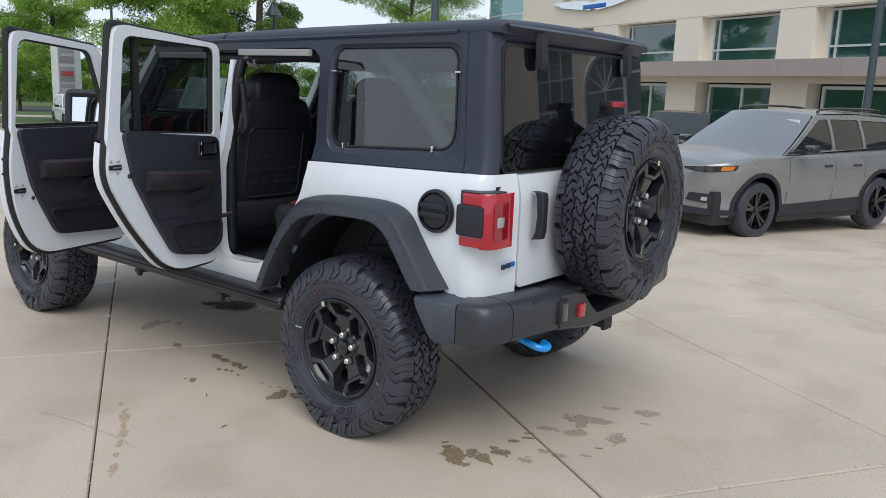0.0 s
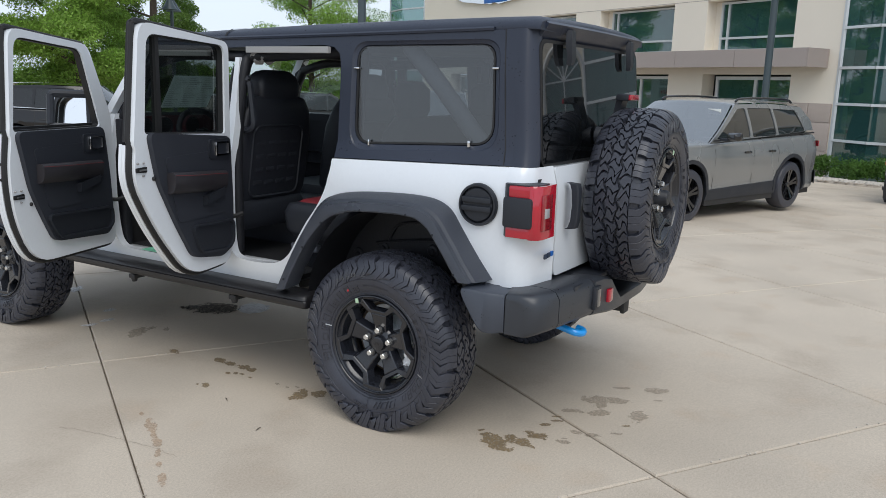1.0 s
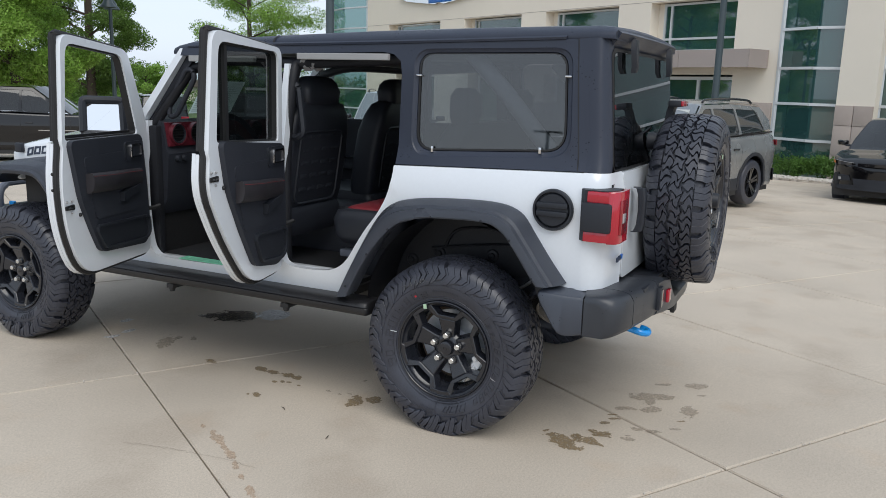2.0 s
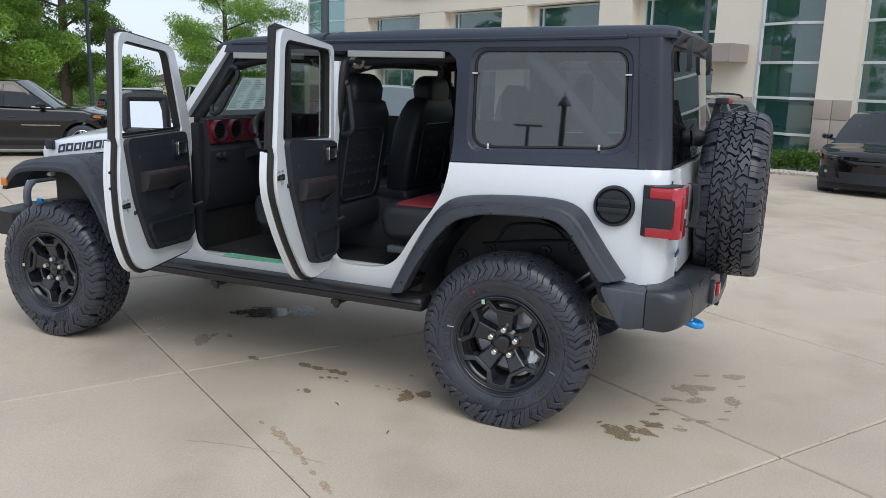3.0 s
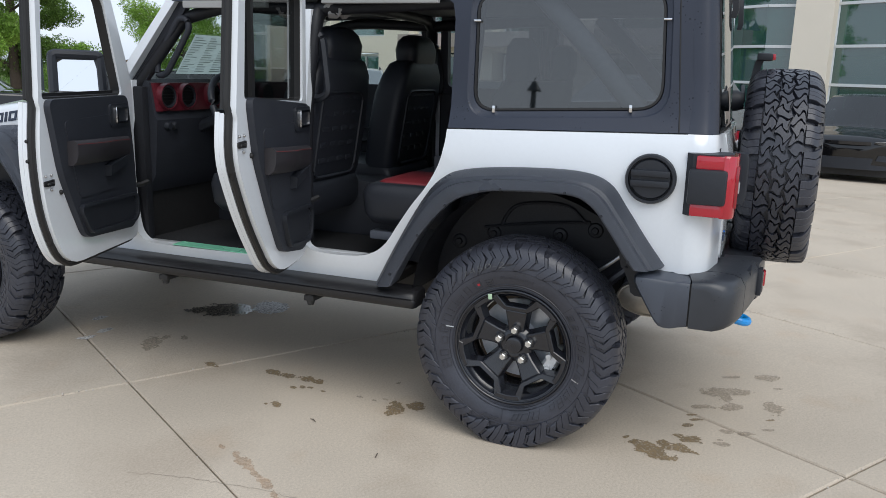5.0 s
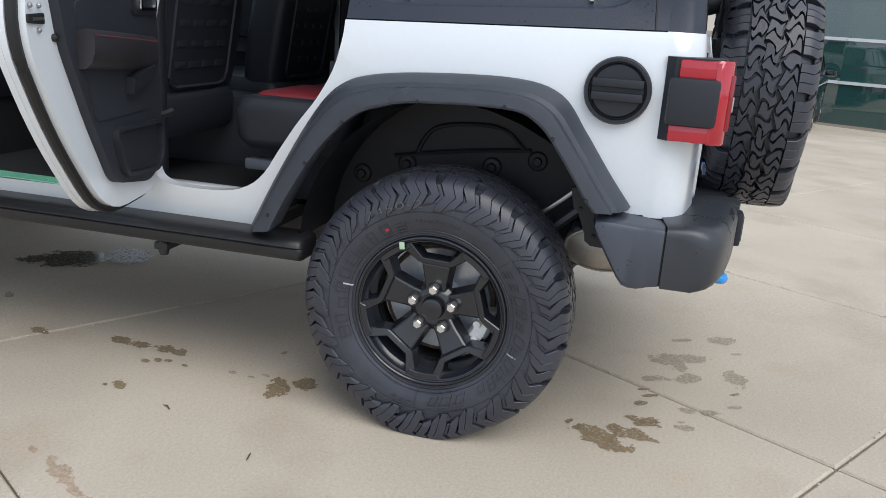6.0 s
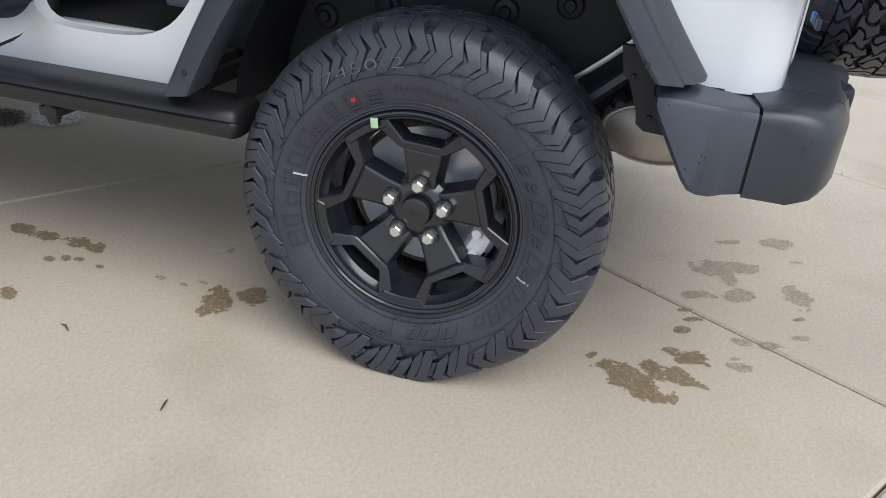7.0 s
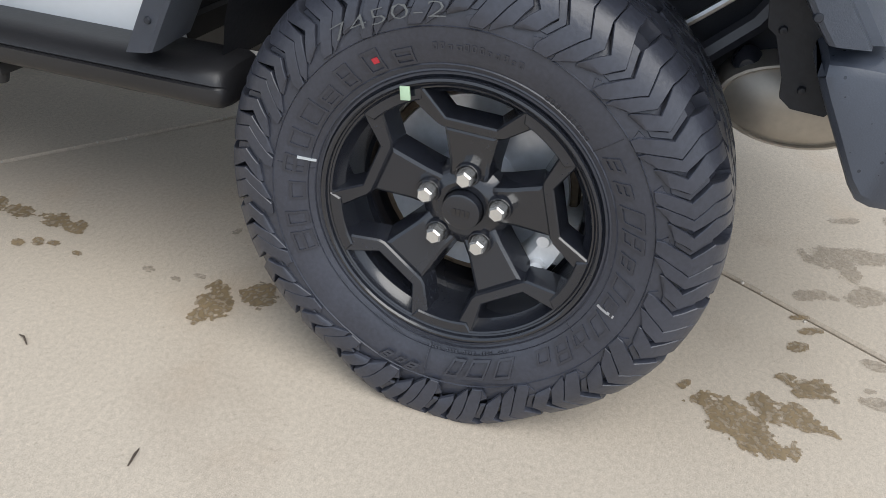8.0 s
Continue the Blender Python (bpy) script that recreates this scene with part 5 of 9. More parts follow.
box(bm, -0.0025, 0.0015, -0.009, 0.009, -0.009, 0.009, 0.001, m=Matrix.Translation(c))
bm.to_mesh(stick2.data)
bm.free()
for p, a0, a1, col, nm in ((0.246, -33.2, -31.0, REDLENS, "red_paint_dot"), (0.265, -80.8, -79.9, BARPAD, "crayon_mark"), (0.250, 106.4, 107.3, HEADLINER, "crayon_mark")):
    bm = bmesh.new()
    w = 0.0045 if "dot" in nm else 0.016
    for k in range(1 if "dot" in nm else 8):
        lo, hi = (p - w, p + w) if "dot" in nm else (p - w + 0.004 * k, p - w + 0.004 * (k + 1))
        tread_block(bm, [[(radians(a0), -lo), (radians(a1), -lo), (radians(a1), -hi), (radians(a0), -hi)]], -0.0005, 0.0022, k=1.0)
    part(nm, bm, col, wheel, smooth=0)
bm = bmesh.new()
box(bm, -0.0025, 0.0015, -0.008, 0.008, -0.011, 0.011, 0.001, m=Matrix.Translation(polar(0.224, 2, -0.1385)))
part("rim_sticker", bm, STICKER, spare)
# spare carrier, third brake lamp
bm = bmesh.new()
lathe(bm, [(0.0, -0.150), (0.020, -0.150), (0.034, -0.146), (0.038, -0.136), (0.042, -0.09), (0.05, -0.08)], 28)
part("camera_hub", bm, PLASTIC, spare, "black camera housing in the hub")
bm = bmesh.new()
lathe(bm, [(0.0, 0.12), (0.12, 0.12), (0.14, 0.10), (0.10, 0.0), (0.0, 0.0)], 24, axis="y", centre=(0.045, -0.90, 1.115))
box(bm, -0.10, 0.19, -0.84, -0.76, 0.95, 1.28, 0.02)
part("spare_carrier", bm, PLASTIC, jeep)
bm = bmesh.new()
rows = []
for y, z, w in ((-0.80, 1.30, 0.05), (-0.81, 1.48, 0.045), (-0.822, 1.56, 0.042), (-0.835, 1.588, 0.05)):
    rows.append([(0.045 - w, y, z), (0.045 + w, y, z), (0.045 + w, y + 0.03, z + 0.004), (0.045 - w, y + 0.03, z + 0.004)])
skin(rows, bm=bm)
box(bm, -0.025, 0.115, -0.865, -0.80, 1.575, 1.607, 0.008)
stalk = part("brake_lamp_stalk", bm, PLASTIC, jeep)
part("brake_lamp", boxes((-0.022, 0.112, -0.876, -0.862, 1.578, 1.604), bevel=0.004), REDLENS, stalk, "red high brake lamp")

# rear bumper
END_ROWS = ((-0.880, -0.668, -0.752, 0.590, 0.738), (-0.876, -0.668, -0.782, 0.587, 0.754), (-0.862, -0.668, -0.804, 0.590, 0.765), (-0.83, -0.66, -0.824, 0.595, 0.771), (-0.78, -0.65, -0.842, 0.599, 0.775), (-0.735, -0.66, -0.852, 0.600, 0.776))
SIDE_ROWS = ((-0.729, -0.66, -0.853, 0.600, 0.776), (-0.62, -0.66, -0.872, 0.601, 0.776), (-0.50, -0.70, -0.890, 0.600, 0.775), (-0.42, -0.72, -0.898, 0.598, 0.774))


def bumper_rows(table, f, grow=0.0):
    rows = []
    for x, y0, y1, z0, z1 in table:
        z0, z1, y1 = z0 - grow, z1 + grow, y1 - grow
        rows.append([(f(x), y0, z0), (f(x), y0, z1), (f(x), (y0 + y1) / 2, z1 + 0.004), (f(x), y1 + 0.045, z1), (f(x), y1 + 0.018, z1 - 0.010), (f(x), y1, z1 - 0.040), (f(x), y1, z0 + 0.03), (f(x), y1 + 0.010, z0 + 0.010), (f(x), y1 + 0.03, z0)])
    return skin(rows)


# the far end reaches out a little further
far_end = lambda x: mx(x) + 0.045 * min(1.0, max(0.0, (-x - 0.42) / 0.4))
for f in ((lambda x: x), far_end):
    part("bumper_end", bumper_rows(END_ROWS, f), BUMPER, jeep, "black plastic bumper end", smooth=40)
    part("bumper_wing", bumper_rows(SIDE_ROWS, f), BUMPER, jeep, smooth=40)
    part("bumper_seam", bumper_rows(((-0.745, -0.70, -0.848, 0.603, 0.772), (-0.72, -0.70, -0.852, 0.603, 0.772)), f), SEAL, jeep, smooth=0)
    # corner piece under the flare, with a dished face behind its front edge
    rows = []
    for y, z0, z1, xo in ((-0.464, 0.750, 0.766, -0.905), (-0.472, 0.735, 0.774, -0.922), (-0.486, 0.710, 0.777, -0.927), (-0.504, 0.680, 0.777, -0.926), (-0.526, 0.642, 0.776, -0.923), (-0.546, 0.608, 0.774, -0.919), (-0.562, 0.588, 0.772, -0.915),
                          (-0.580, 0.581, 0.770, -0.911), (-0.604, 0.579, 0.768, -0.905), (-0.618, 0.580, 0.766, -0.896), (-0.632, 0.582, 0.764, -0.887), (-0.662, 0.586, 0.762, -0.880)):
        rows.append([(f(-0.78), y, z0), (f(xo + 0.024), y, z0), (f(xo + 0.008), y, z0 + 0.005), (f(xo), y, z0 + 0.018), (f(xo), y, z1 - 0.018), (f(xo + 0.006), y, z1 - 0.006), (f(xo + 0.020), y, z1), (f(-0.78), y, z1 + 0.004)])
    part("bumper_corner", skin(rows), CORNER, jeep, smooth=32)
    part("bumper_seam", skin([[(f(-0.78), y, 0.592), (f(-0.872), y, 0.592), (f(-0.872), y, 0.752), (f(-0.78), y, 0.758)] for y in (-0.655, -0.675)]), SEAL, jeep, smooth=0)
rows = []
for x, z0, z1, y1 in ((-0.418, 0.598, 0.772, -0.898), (-0.33, 0.590, 0.772, -0.911), (-0.25, 0.580, 0.755, -0.921), (-0.185, 0.574, 0.690, -0.926), (-0.13, 0.572, 0.645, -0.930), (0.20, 0.572, 0.645, -0.930), (0.255, 0.574, 0.690, -0.926), (0.32, 0.580, 0.755, -0.921), (0.40, 0.590, 0.772, -0.911), (0.488, 0.598, 0.772, -0.898)):
    rows.append([(x, -0.76, z0), (x, -0.76, z1 - 0.004), (x, y1 + 0.02, z1), (x, y1, z1 - 0.012), (x, y1, z0 + 0.015), (x, y1 + 0.02, z0)])
bumper = part("rear_bumper", skin(rows), BUMPER, jeep, "black rear bumper", smooth=35)
part("bumper_step", boxes((-0.60, mx(-0.60), -0.87, -0.70, 0.745, 0.768), bevel=0.006), PLASTIC, bumper)
for f in ((lambda x: x), mx):
    part("reflector", boxes((min(f(-0.300), f(-0.245)), max(f(-0.300), f(-0.245)), -0.931, -0.910, 0.640, 0.705), bevel=0.008), REDLENS, bumper, "red bumper reflector")
    lamp = part("bumper_lamp", boxes((min(f(-0.445), f(-0.375)), max(f(-0.445), f(-0.375)), -0.915, -0.89, 0.632, 0.742), bevel=0.008), PLASTIC, bumper)
    part("lamp_lens", boxes((min(f(-0.432), f(-0.388)), max(f(-0.432), f(-0.388)), -0.919, -0.910, 0.645, 0.730), bevel=0.004), SMOKED, lamp)
bm = bmesh.new()
tube(bm, spline([(-0.525, -0.72, 0.570), (-0.529, -0.81, 0.550), (-0.522, -0.855, 0.538), (-0.490, -0.876, 0.532), (-0.457, -0.866, 0.534), (-0.450, -0.835, 0.540)], 5), 0.0165, 10)
part("tow_hook", bm, BLUE, jeep, "bright blue tow hook")
bm = boxes((0.010, 0.070, -0.900, -0.70, 0.520, 0.578), (0.000, 0.080, -0.912, -0.890, 0.512, 0.586), bevel=0.006)
part("tow_hitch", bm, UNDER, jeep)

# tail lamps
for f in ((lambda x: x), mx):
    bm = bmesh.new()
    rows = []
    for y, x in ((-0.606, -0.800), (-0.628, -0.826), (-0.715, -0.830), (-0.738, -0.814), (-0.766, -0.77)):
        rows.append([(f(-0.70), y, 0.998), (f(x), y, 1.000), (f(x), y, 1.226), (f(-0.70), y, 1.228)])
    house = part("tail_lamp", skin(rows), PLASTIC, jeep, "red tail lamp in a black housing")
    bm = bmesh.new()
    for y0, y1, z0, z1 in ((-0.755, -0.640, 1.172, 1.222), (-0.752, -0.630, 1.000, 1.046)):
        box(bm, min(f(-0.837), f(-0.72)), max(f(-0.837), f(-0.72)), y0, y1, z0, z1, 0.008)
    plan_l = [(-0.838, -0.735), (-0.838, -0.748), (-0.824, -0.772), (-0.795, -0.784), (-0.672, -0.785), (-0.668, -0.735)]
    skin([[(f(CX + (x - CX) * k), y, z) for x, y in plan_l] for z, k in ((0.998, 0.994), (1.004, 1.0), (1.218, 1.0), (1.224, 0.994))], bm=bm)
    part("lens", bm, REDLENS, house, "red lamp lens", smooth=40)
    bm = bmesh.new()
    box(bm, min(f(-0.850), f(-0.812)), max(f(-0.850), f(-0.812)), -0.752, -0.618, 1.044, 1.174, 0.014)
    part("blind_spot_cover", bm, PLASTIC, house)
    bm = bmesh.new()
    box(bm, min(f(-0.808), f(-0.712)), max(f(-0.808), f(-0.712)), -0.7905, -0.778, 1.035, 1.188, 0.006)
    part("lens_inner", bm, DEEPRED, house)
    part("reversing_lamp", boxes((min(f(-0.795), f(-0.748)), max(f(-0.795), f(-0.748)), -0.795, -0.778, 1.088, 1.130), bevel=0.004), CLEARLENS, house)
# fuel door
bm = bmesh.new()
lathe(bm, [(0.0, -0.012), (0.070, -0.012), (0.074, -0.008), (0.076, 0.002), (0.079, 0.002), (0.081, -0.016), (0.089, -0.016), (0.093, -0.008), (0.094, 0.004)], 40, centre=(-0.806, -0.482, 1.122))
for dz in (0.022, -0.016):
    box(bm, -0.832, -0.808, -0.553, -0.411, 1.122 + dz - 0.012, 1.122 + dz + 0.012, 0.005)
part("fuel_door", bm, PLASTIC, jeep, "round black fuel door")
# badge
for i, col in enumerate((DECAL, DECAL, BADGEBLUE)):
    x = -0.690 + 0.034 * i
    part("badge_block", boxes((x, x + 0.028, -0.757, -0.749, 0.893 + 0.002 * i, 0.915 + 0.002 * i), bevel=0.003), col, jeep)

# rock rail, chassis, muffler
bm = bmesh.new()
rows = []
for y, x, k in ((0.430, -0.868, 0.55), (0.434, -0.876, 0.85), (0.446, -0.885, 1.0), (0.492, -0.886, 1.0), (2.30, -0.886, 1.0), (2.42, -0.87, 1.0)):
    ring = [(x + 0.012, 0.511), (x + 0.003, 0.521), (x, 0.534), (x + 0.0005, 0.547), (x + 0.006, 0.5505), (x + 0.0015, 0.554), (x + 0.006, 0.567), (x + 0.020, 0.578), (x + 0.055, 0.583), (-0.76, 0.583), (-0.76, 0.506), (x + 0.03, 0.505)]
    rows.append([(px, y, 0.54 + (pz - 0.54) * k) for px, pz in ring])
rail = part("rock_rail", skin(rows), RAIL, jeep, "black side step rail", smooth=40)
for y in (0.95, 1.75):
    bm = boxes((-0.86, -0.6, y - 0.025, y + 0.025, 0.475, 0.500), bevel=0.004)
    lathe(bm, [(0.0, -0.02), (0.014, -0.02), (0.02, 0.0), (0.02, 0.03)], 12, axis="z", centre=(-0.84, y, 0.475))
    part("rail_bracket", bm, UNDER, rail)
bm = boxes((-0.46, -0.36, -0.70, 3.3, 0.50, 0.62), (0.43, 0.53, -0.70, 3.3, 0.50, 0.62), (-0.40, 0.47, 0.5, 2.3, 0.44, 0.56), (-0.36, 0.43, -0.62, -0.45, 0.52, 0.60), bevel=0.01)
tube(bm, [(-0.70, 0, 0.419), (0.77, 0, 0.419)], 0.045, 12)
tube(bm, [(-0.70, 3.008, 0.419), (0.77, 3.008, 0.419)], 0.045, 12)
bmesh.ops.create_uvsphere(bm, u_segments=16, v_segments=10, radius=0.14, matrix=Matrix.Translation((0.1, 0, 0.419)))
part("chassis", bm, UNDER, jeep)
for y in (0.02, 3.02):
    for f in ((lambda x: x), mx):
        bm = bmesh.new()
        tube(bm, [(f(-0.44) + 0.055 * math.cos(k * 0.7), y + 0.055 * math.sin(k * 0.7), 0.50 + 0.0045 * k) for k in range(64)], 0.009, 6)
        part("coil_spring", bm, UNDER, jeep)
        bm = bmesh.new()
        tube(bm, [(f(-0.56), y - 0.14, 0.36), (f(-0.50), y - 0.20, 0.62)], 0.032, 10)
        tube(bm, [(f(-0.50), y - 0.20, 0.62), (f(-0.47), y - 0.26, 0.86)], 0.020, 10)
        part("shock_absorber", bm, UNDER, jeep)
bm = bmesh.new()
rows = []
for x, s in ((-0.635, 0.0), (-0.632, 0.4), (-0.624, 0.7), (-0.610, 0.90), (-0.616, 0.93), (-0.615, 0.98), (-0.604, 1.0), (-0.58, 1.0), (0.15, 1.0), (0.17, 0.9)):
    rows.append([(x, -0.490 + 0.130 * s * math.cos(2 * math.pi * k / 32), 0.606 + 0.072 * s * math.sin(2 * math.pi * k / 32)) for k in range(32)])
skin(rows, bm=bm)
part("muffler", bm, MUFFLER, jeep, "stained steel exhaust muffler")
# links and brackets between the axle and the chassis
# thin steel tube: the highlight on a wet suspension link, put into shape and colour
bm = bmesh.new()
tube(bm, spline([(-0.56, -0.20, 0.655), (-0.56, -0.27, 0.690), (-0.555, -0.34, 0.745), (-0.55, -0.40, 0.80)], 4), 0.008, 8)
part("sway_bar_link", bm, STEEL, jeep)
bm = bmesh.new()
tube(bm, [(-0.57, -0.31, 0.64), (-0.55, -0.40, 0.72), (-0.55, -0.44, 0.79)], 0.020, 8)
lathe(bm, [(0.0, -0.022), (0.012, -0.022), (0.020, -0.012), (0.026, 0.02)], 14, centre=(-0.57, -0.40, 0.655))
part("bump_stop_bracket", bm, LETTER, jeep)
# bracket plate hanging behind the near rear flare
bm = panel([(-0.385, 0.835), (-0.398, 0.775), (-0.412, 0.765), (-0.436, 0.705), (-0.440, 0.680), (-0.458, 0.667), (-0.505, 0.664), (-0.530, 0.700), (-0.530, 0.835)], [], lambda y, z: (-0.805, y, z), 0.018, along=(1, 0, 0))
for y, z in ((-0.418, 0.775), (-0.465, 0.697)):
    lathe(bm, [(0.0, -0.008), (0.005, -0.007), (0.0065, 0.0), (0.0065, 0.004)], 8, centre=(-0.806, y, z))
part("liner_bracket", bm, LINER, jeep, smooth=0)
# front bumper end
bm = bmesh.new()
rows = []
for x, y0, y1, z0, z1 in ((-0.815, 3.42, 3.585, 0.585, 0.735), (-0.775, 3.38, 3.62, 0.575, 0.745), (-0.50, 3.36, 3.66, 0.60, 0.75), (0.57, 3.36, 3.66, 0.60, 0.75), (0.845, 3.38, 3.62, 0.575, 0.745), (0.885, 3.42, 3.585, 0.585, 0.735)):
    rows.append([(x, y0, z0 + 0.03), (x, y0, z1 - 0.006), (x, y0 + 0.01, z1), (x, y1 - 0.03, z1 + 0.004), (x, y1 - 0.008, z1 - 0.008), (x, y1, z1 - 0.03), (x, y1, z0 + 0.045), (x, y1 - 0.014, z0 + 0.014), (x, y1 - 0.05, z0), (x, y0 + 0.03, z0)])
front_bumper = part("front_bumper", skin(rows), RAIL, jeep, "black winch bumper", smooth=40)
part("tow_hook", boxes((-0.56, -0.535, 3.45, 3.50, 0.748, 0.795), bevel=0.01), BLUE, jeep)
bm = bmesh.new()
tube(bm, spline([(-0.60, 3.53, 0.735), (-0.60, 3.53, 0.84), (-0.55, 3.54, 0.90), (-0.42, 3.55, 0.915), (0.49, 3.55, 0.915), (0.62, 3.54, 0.90), (0.67, 3.53, 0.84), (0.67, 3.53, 0.735)], 4), 0.026, 10)
part("bumper_hoop", bm, FLARE, front_bumper)


# ---- open doors ----
def ring_tube(pts3, r, n=6):
    bm = bmesh.new()
    rows = []
    k = len(pts3)
    for i in range(k):
        p, d = Vector(pts3[i]), (Vector(pts3[(i + 1) % k]) - Vector(pts3[i - 1])).normalized()
        up = Vector((0, 0, 1)) if abs(d.z) < 0.9 else Vector((0, 1, 0))
        side = d.cross(up).normalized()
        up = side.cross(d)
        rows.append([p + (side * math.cos(2 * math.pi * j / n) + up * math.sin(2 * math.pi * j / n)) * r for j in range(n)])
    vs = [[bm.verts.new(q) for q in row] for row in rows]
    for i in range(k):
        for j in range(n):
            bm.faces.new((vs[i - 1][j], vs[i][j], vs[i][(j + 1) % n], vs[i - 1][(j + 1) % n]))
    return bm


def open_door(hinge, dirn, outer, corner, window, win_r, trim, arm, handle, pocket, latch, belt, mull=None, mirror=False):
    d = Vector(dirn).normalized()
    n = Vector((-d.y, d.x)) if d.x > 0 else Vector((d.y, -d.x))
    along = (n.x, n.y, 0)

    def at(u, z, w=0.0):
        # the leaf bows outwards a little below the belt
        return Vector((hinge[0] + d.x * u + n.x * w, hinge[1] + d.y * u + n.y * w, z))

    def flat_panel(o, holes, w, thick, cuts=()):
        return panel(o, holes, lambda u, z: at(u, z, w), thick, cuts_b=cuts, along=along)

    soft = rounded(outer, corner, 5)
    o = rounded(outer, [min(c, 0.03) if p[1] > 1.7 else c for p, c in zip(outer, corner)], 5)
    hole = rounded(window, win_r, 5)
    inner = [b if b[1] < belt - 0.03 else a for a, b in zip(offset_poly(soft, 0.006), offset_poly(soft, 0.018))]
    leaf = part("door", flat_panel(inner, [hole], 0.012, 0.040), WHITE, jeep, "white door leaf standing open")
    # outer skin: white below the belt, black frame above it
    i0 = max(range(len(o)), key=lambda k: o[k][1] <= belt and o[k - 1][1] > belt)
    low = [q for q in o[i0:] + o[:i0] if q[1] <= belt]
    part("outer_skin", flat_panel(low, [], 0.070, 0.016), WHITE, leaf)
    up = [q for q in o[i0:] + o[:i0] if q[1] > belt]
    up = up + [(low[0][0], belt), (low[-1][0], belt)]
    part("window_frame", flat_panel(up, [offset_poly(hole, -0.012)], 0.053, 0.016), SEAL, leaf)
    part("door_edge", flat_panel(offset_poly(up, 0.003), [offset_poly(up, 0.020)], 0.053, 0.016), SEAL, leaf)
    part("door_flange", flat_panel(offset_poly(low, 0.002), [offset_poly(low, 0.022)], 0.054, 0.016), WHITE, leaf)
    part("door_seal", ring_tube([at(u, z, 0.040 if z < belt else 0.046) for u, z in [b if b[1] < belt else a for a, b in zip(offset_poly(o, 0.004), offset_poly(o, 0.011))]], 0.0135, 8), SEAL, leaf, "black rubber door seal")
    part("glass_run", flat_panel(offset_poly(hole, -0.004), [offset_poly(hole, 0.007)], 0.022, 0.03), SEAL, leaf)
    if mull:
        part("door_glass", flat_panel(offset_poly(hole, 0.008), [], 0.045, 0), DOORTINT, leaf)
        part("glass_divider", flat_panel([(mull - 0.014, window[3][1]), (mull + 0.014, window[3][1]), (mull + 0.012, window[0][1] - 0.005), (mull - 0.012, window[0][1] - 0.005)], [], 0.030, 0.03), SEAL, leaf)
    # inner trim, in a pressed panel with a lower, darker field
    t = rounded(trim, 0.045, 5)
    part("trim_panel", flat_panel(t, [], -0.014, 0.030), TRIM, leaf, "black moulded door trim")
    field = rounded([(arm[0] + 0.015, arm[3] + 0.10), (arm[1] - 0.01, arm[3] + 0.11), (arm[1] - 0.005, pocket[3] + 0.03), (arm[0] - 0.07, pocket[3] + 0.03)], 0.035)
    part("trim_field", flat_panel(field, [], -0.018, 0.008), TRIM, leaf)
    bm = bmesh.new()
    rows = []
    for k in range(9):
        f = k / 8
        u = arm[0] + (arm[1] - arm[0]) * f
        zt = arm[2] + (arm[3] - arm[2]) * f
        sw = 0.055 * (0.55 + 0.45 * math.sin(math.pi * min(1, f * 1.25 + 0.12)))
        rows.append([at(u, zt, -0.012), at(u, zt + 0.006, -0.02 - sw * 0.45), at(u, zt + 0.002, -0.02 - sw * 0.8), at(u, zt - 0.014, -0.02 - sw), at(u, zt - 0.05, -0.02 - sw * 0.98), at(u, zt - 0.080, -0.02 - sw * 0.75), at(u, zt - 0.094, -0.02 - sw * 0.35), at(u, zt - 0.097, -0.012)])
    part("armrest", skin(rows, bm=bm), ARMPAD, leaf, "black leather armrest with red stitching", smooth=50)
    bm = bmesh.new()
    tube(bm, [at(arm[0] + (arm[1] - arm[0]) * k / 8, arm[2] + (arm[3] - arm[2]) * k / 8 - 0.008, -0.022 - 0.055 * (0.55 + 0.45 * math.sin(math.pi * min(1, k / 8 * 1.25 + 0.12)))) for k in range(9)], 0.0009, 5)
    part("stitching", bm, STITCH, leaf)
    bm = bmesh.new()
    rows = []
    for k in range(7):
        f = k / 6
        u = arm[1] + (arm[0] - arm[1]) * (0.05 + 0.35 * f)
        rows.append([at(u, arm[3] - 0.075 - 0.03 * f, -0.016), at(u, arm[3] - 0.075 - 0.03 * f, -0.05), at(u, arm[3] - 0.115 - 0.035 * f, -0.045), at(u, arm[3] - 0.12 - 0.035 * f, -0.016)])
    part("pull_cup", skin(rows, bm=bm), PLASTIC, leaf, smooth=50)
    # inside handle
    u0, u1, z0, z1 = handle
    part("handle_bezel", flat_panel(rounded([(u0, z0), (u1, z0), (u1, z1), (u0, z1)], 0.022), [], -0.024, 0.014), PLASTIC, leaf)
    part("handle_ring", flat_panel(rounded([(u0 + 0.014, z0 + 0.014), (u1 - 0.04, z0 + 0.014), (u1 - 0.04, z1 - 0.014), (u0 + 0.014, z1 - 0.014)], 0.018), [rounded([(u0 + 0.022, z0 + 0.021), (u1 - 0.047, z0 + 0.022), (u1 - 0.047, z1 - 0.022), (u0 + 0.023, z1 - 0.022)], 0.013)], -0.029, 0.006), CHROME, leaf, "bright inside handle ring")
    part("handle_lever", flat_panel(rounded([(u1 - 0.062, z0 + 0.013), (u1 - 0.048, z0 + 0.013), (u1 - 0.050, z1 - 0.013), (u1 - 0.061, z1 - 0.013)], 0.005), [], -0.031, 0.006), CHROME, leaf)
    # net pocket: rim and crossing cords
    pk = rounded(pocket[4], 0.03, 4)
    part("net_pocket", flat_panel(offset_poly(pk, -0.012), [pk], -0.034, 0.022), PLASTIC, leaf, "black net map pocket")
    bm = bmesh.new()
    us, zs = [p[0] for p in pk], [p[1] for p in pk]

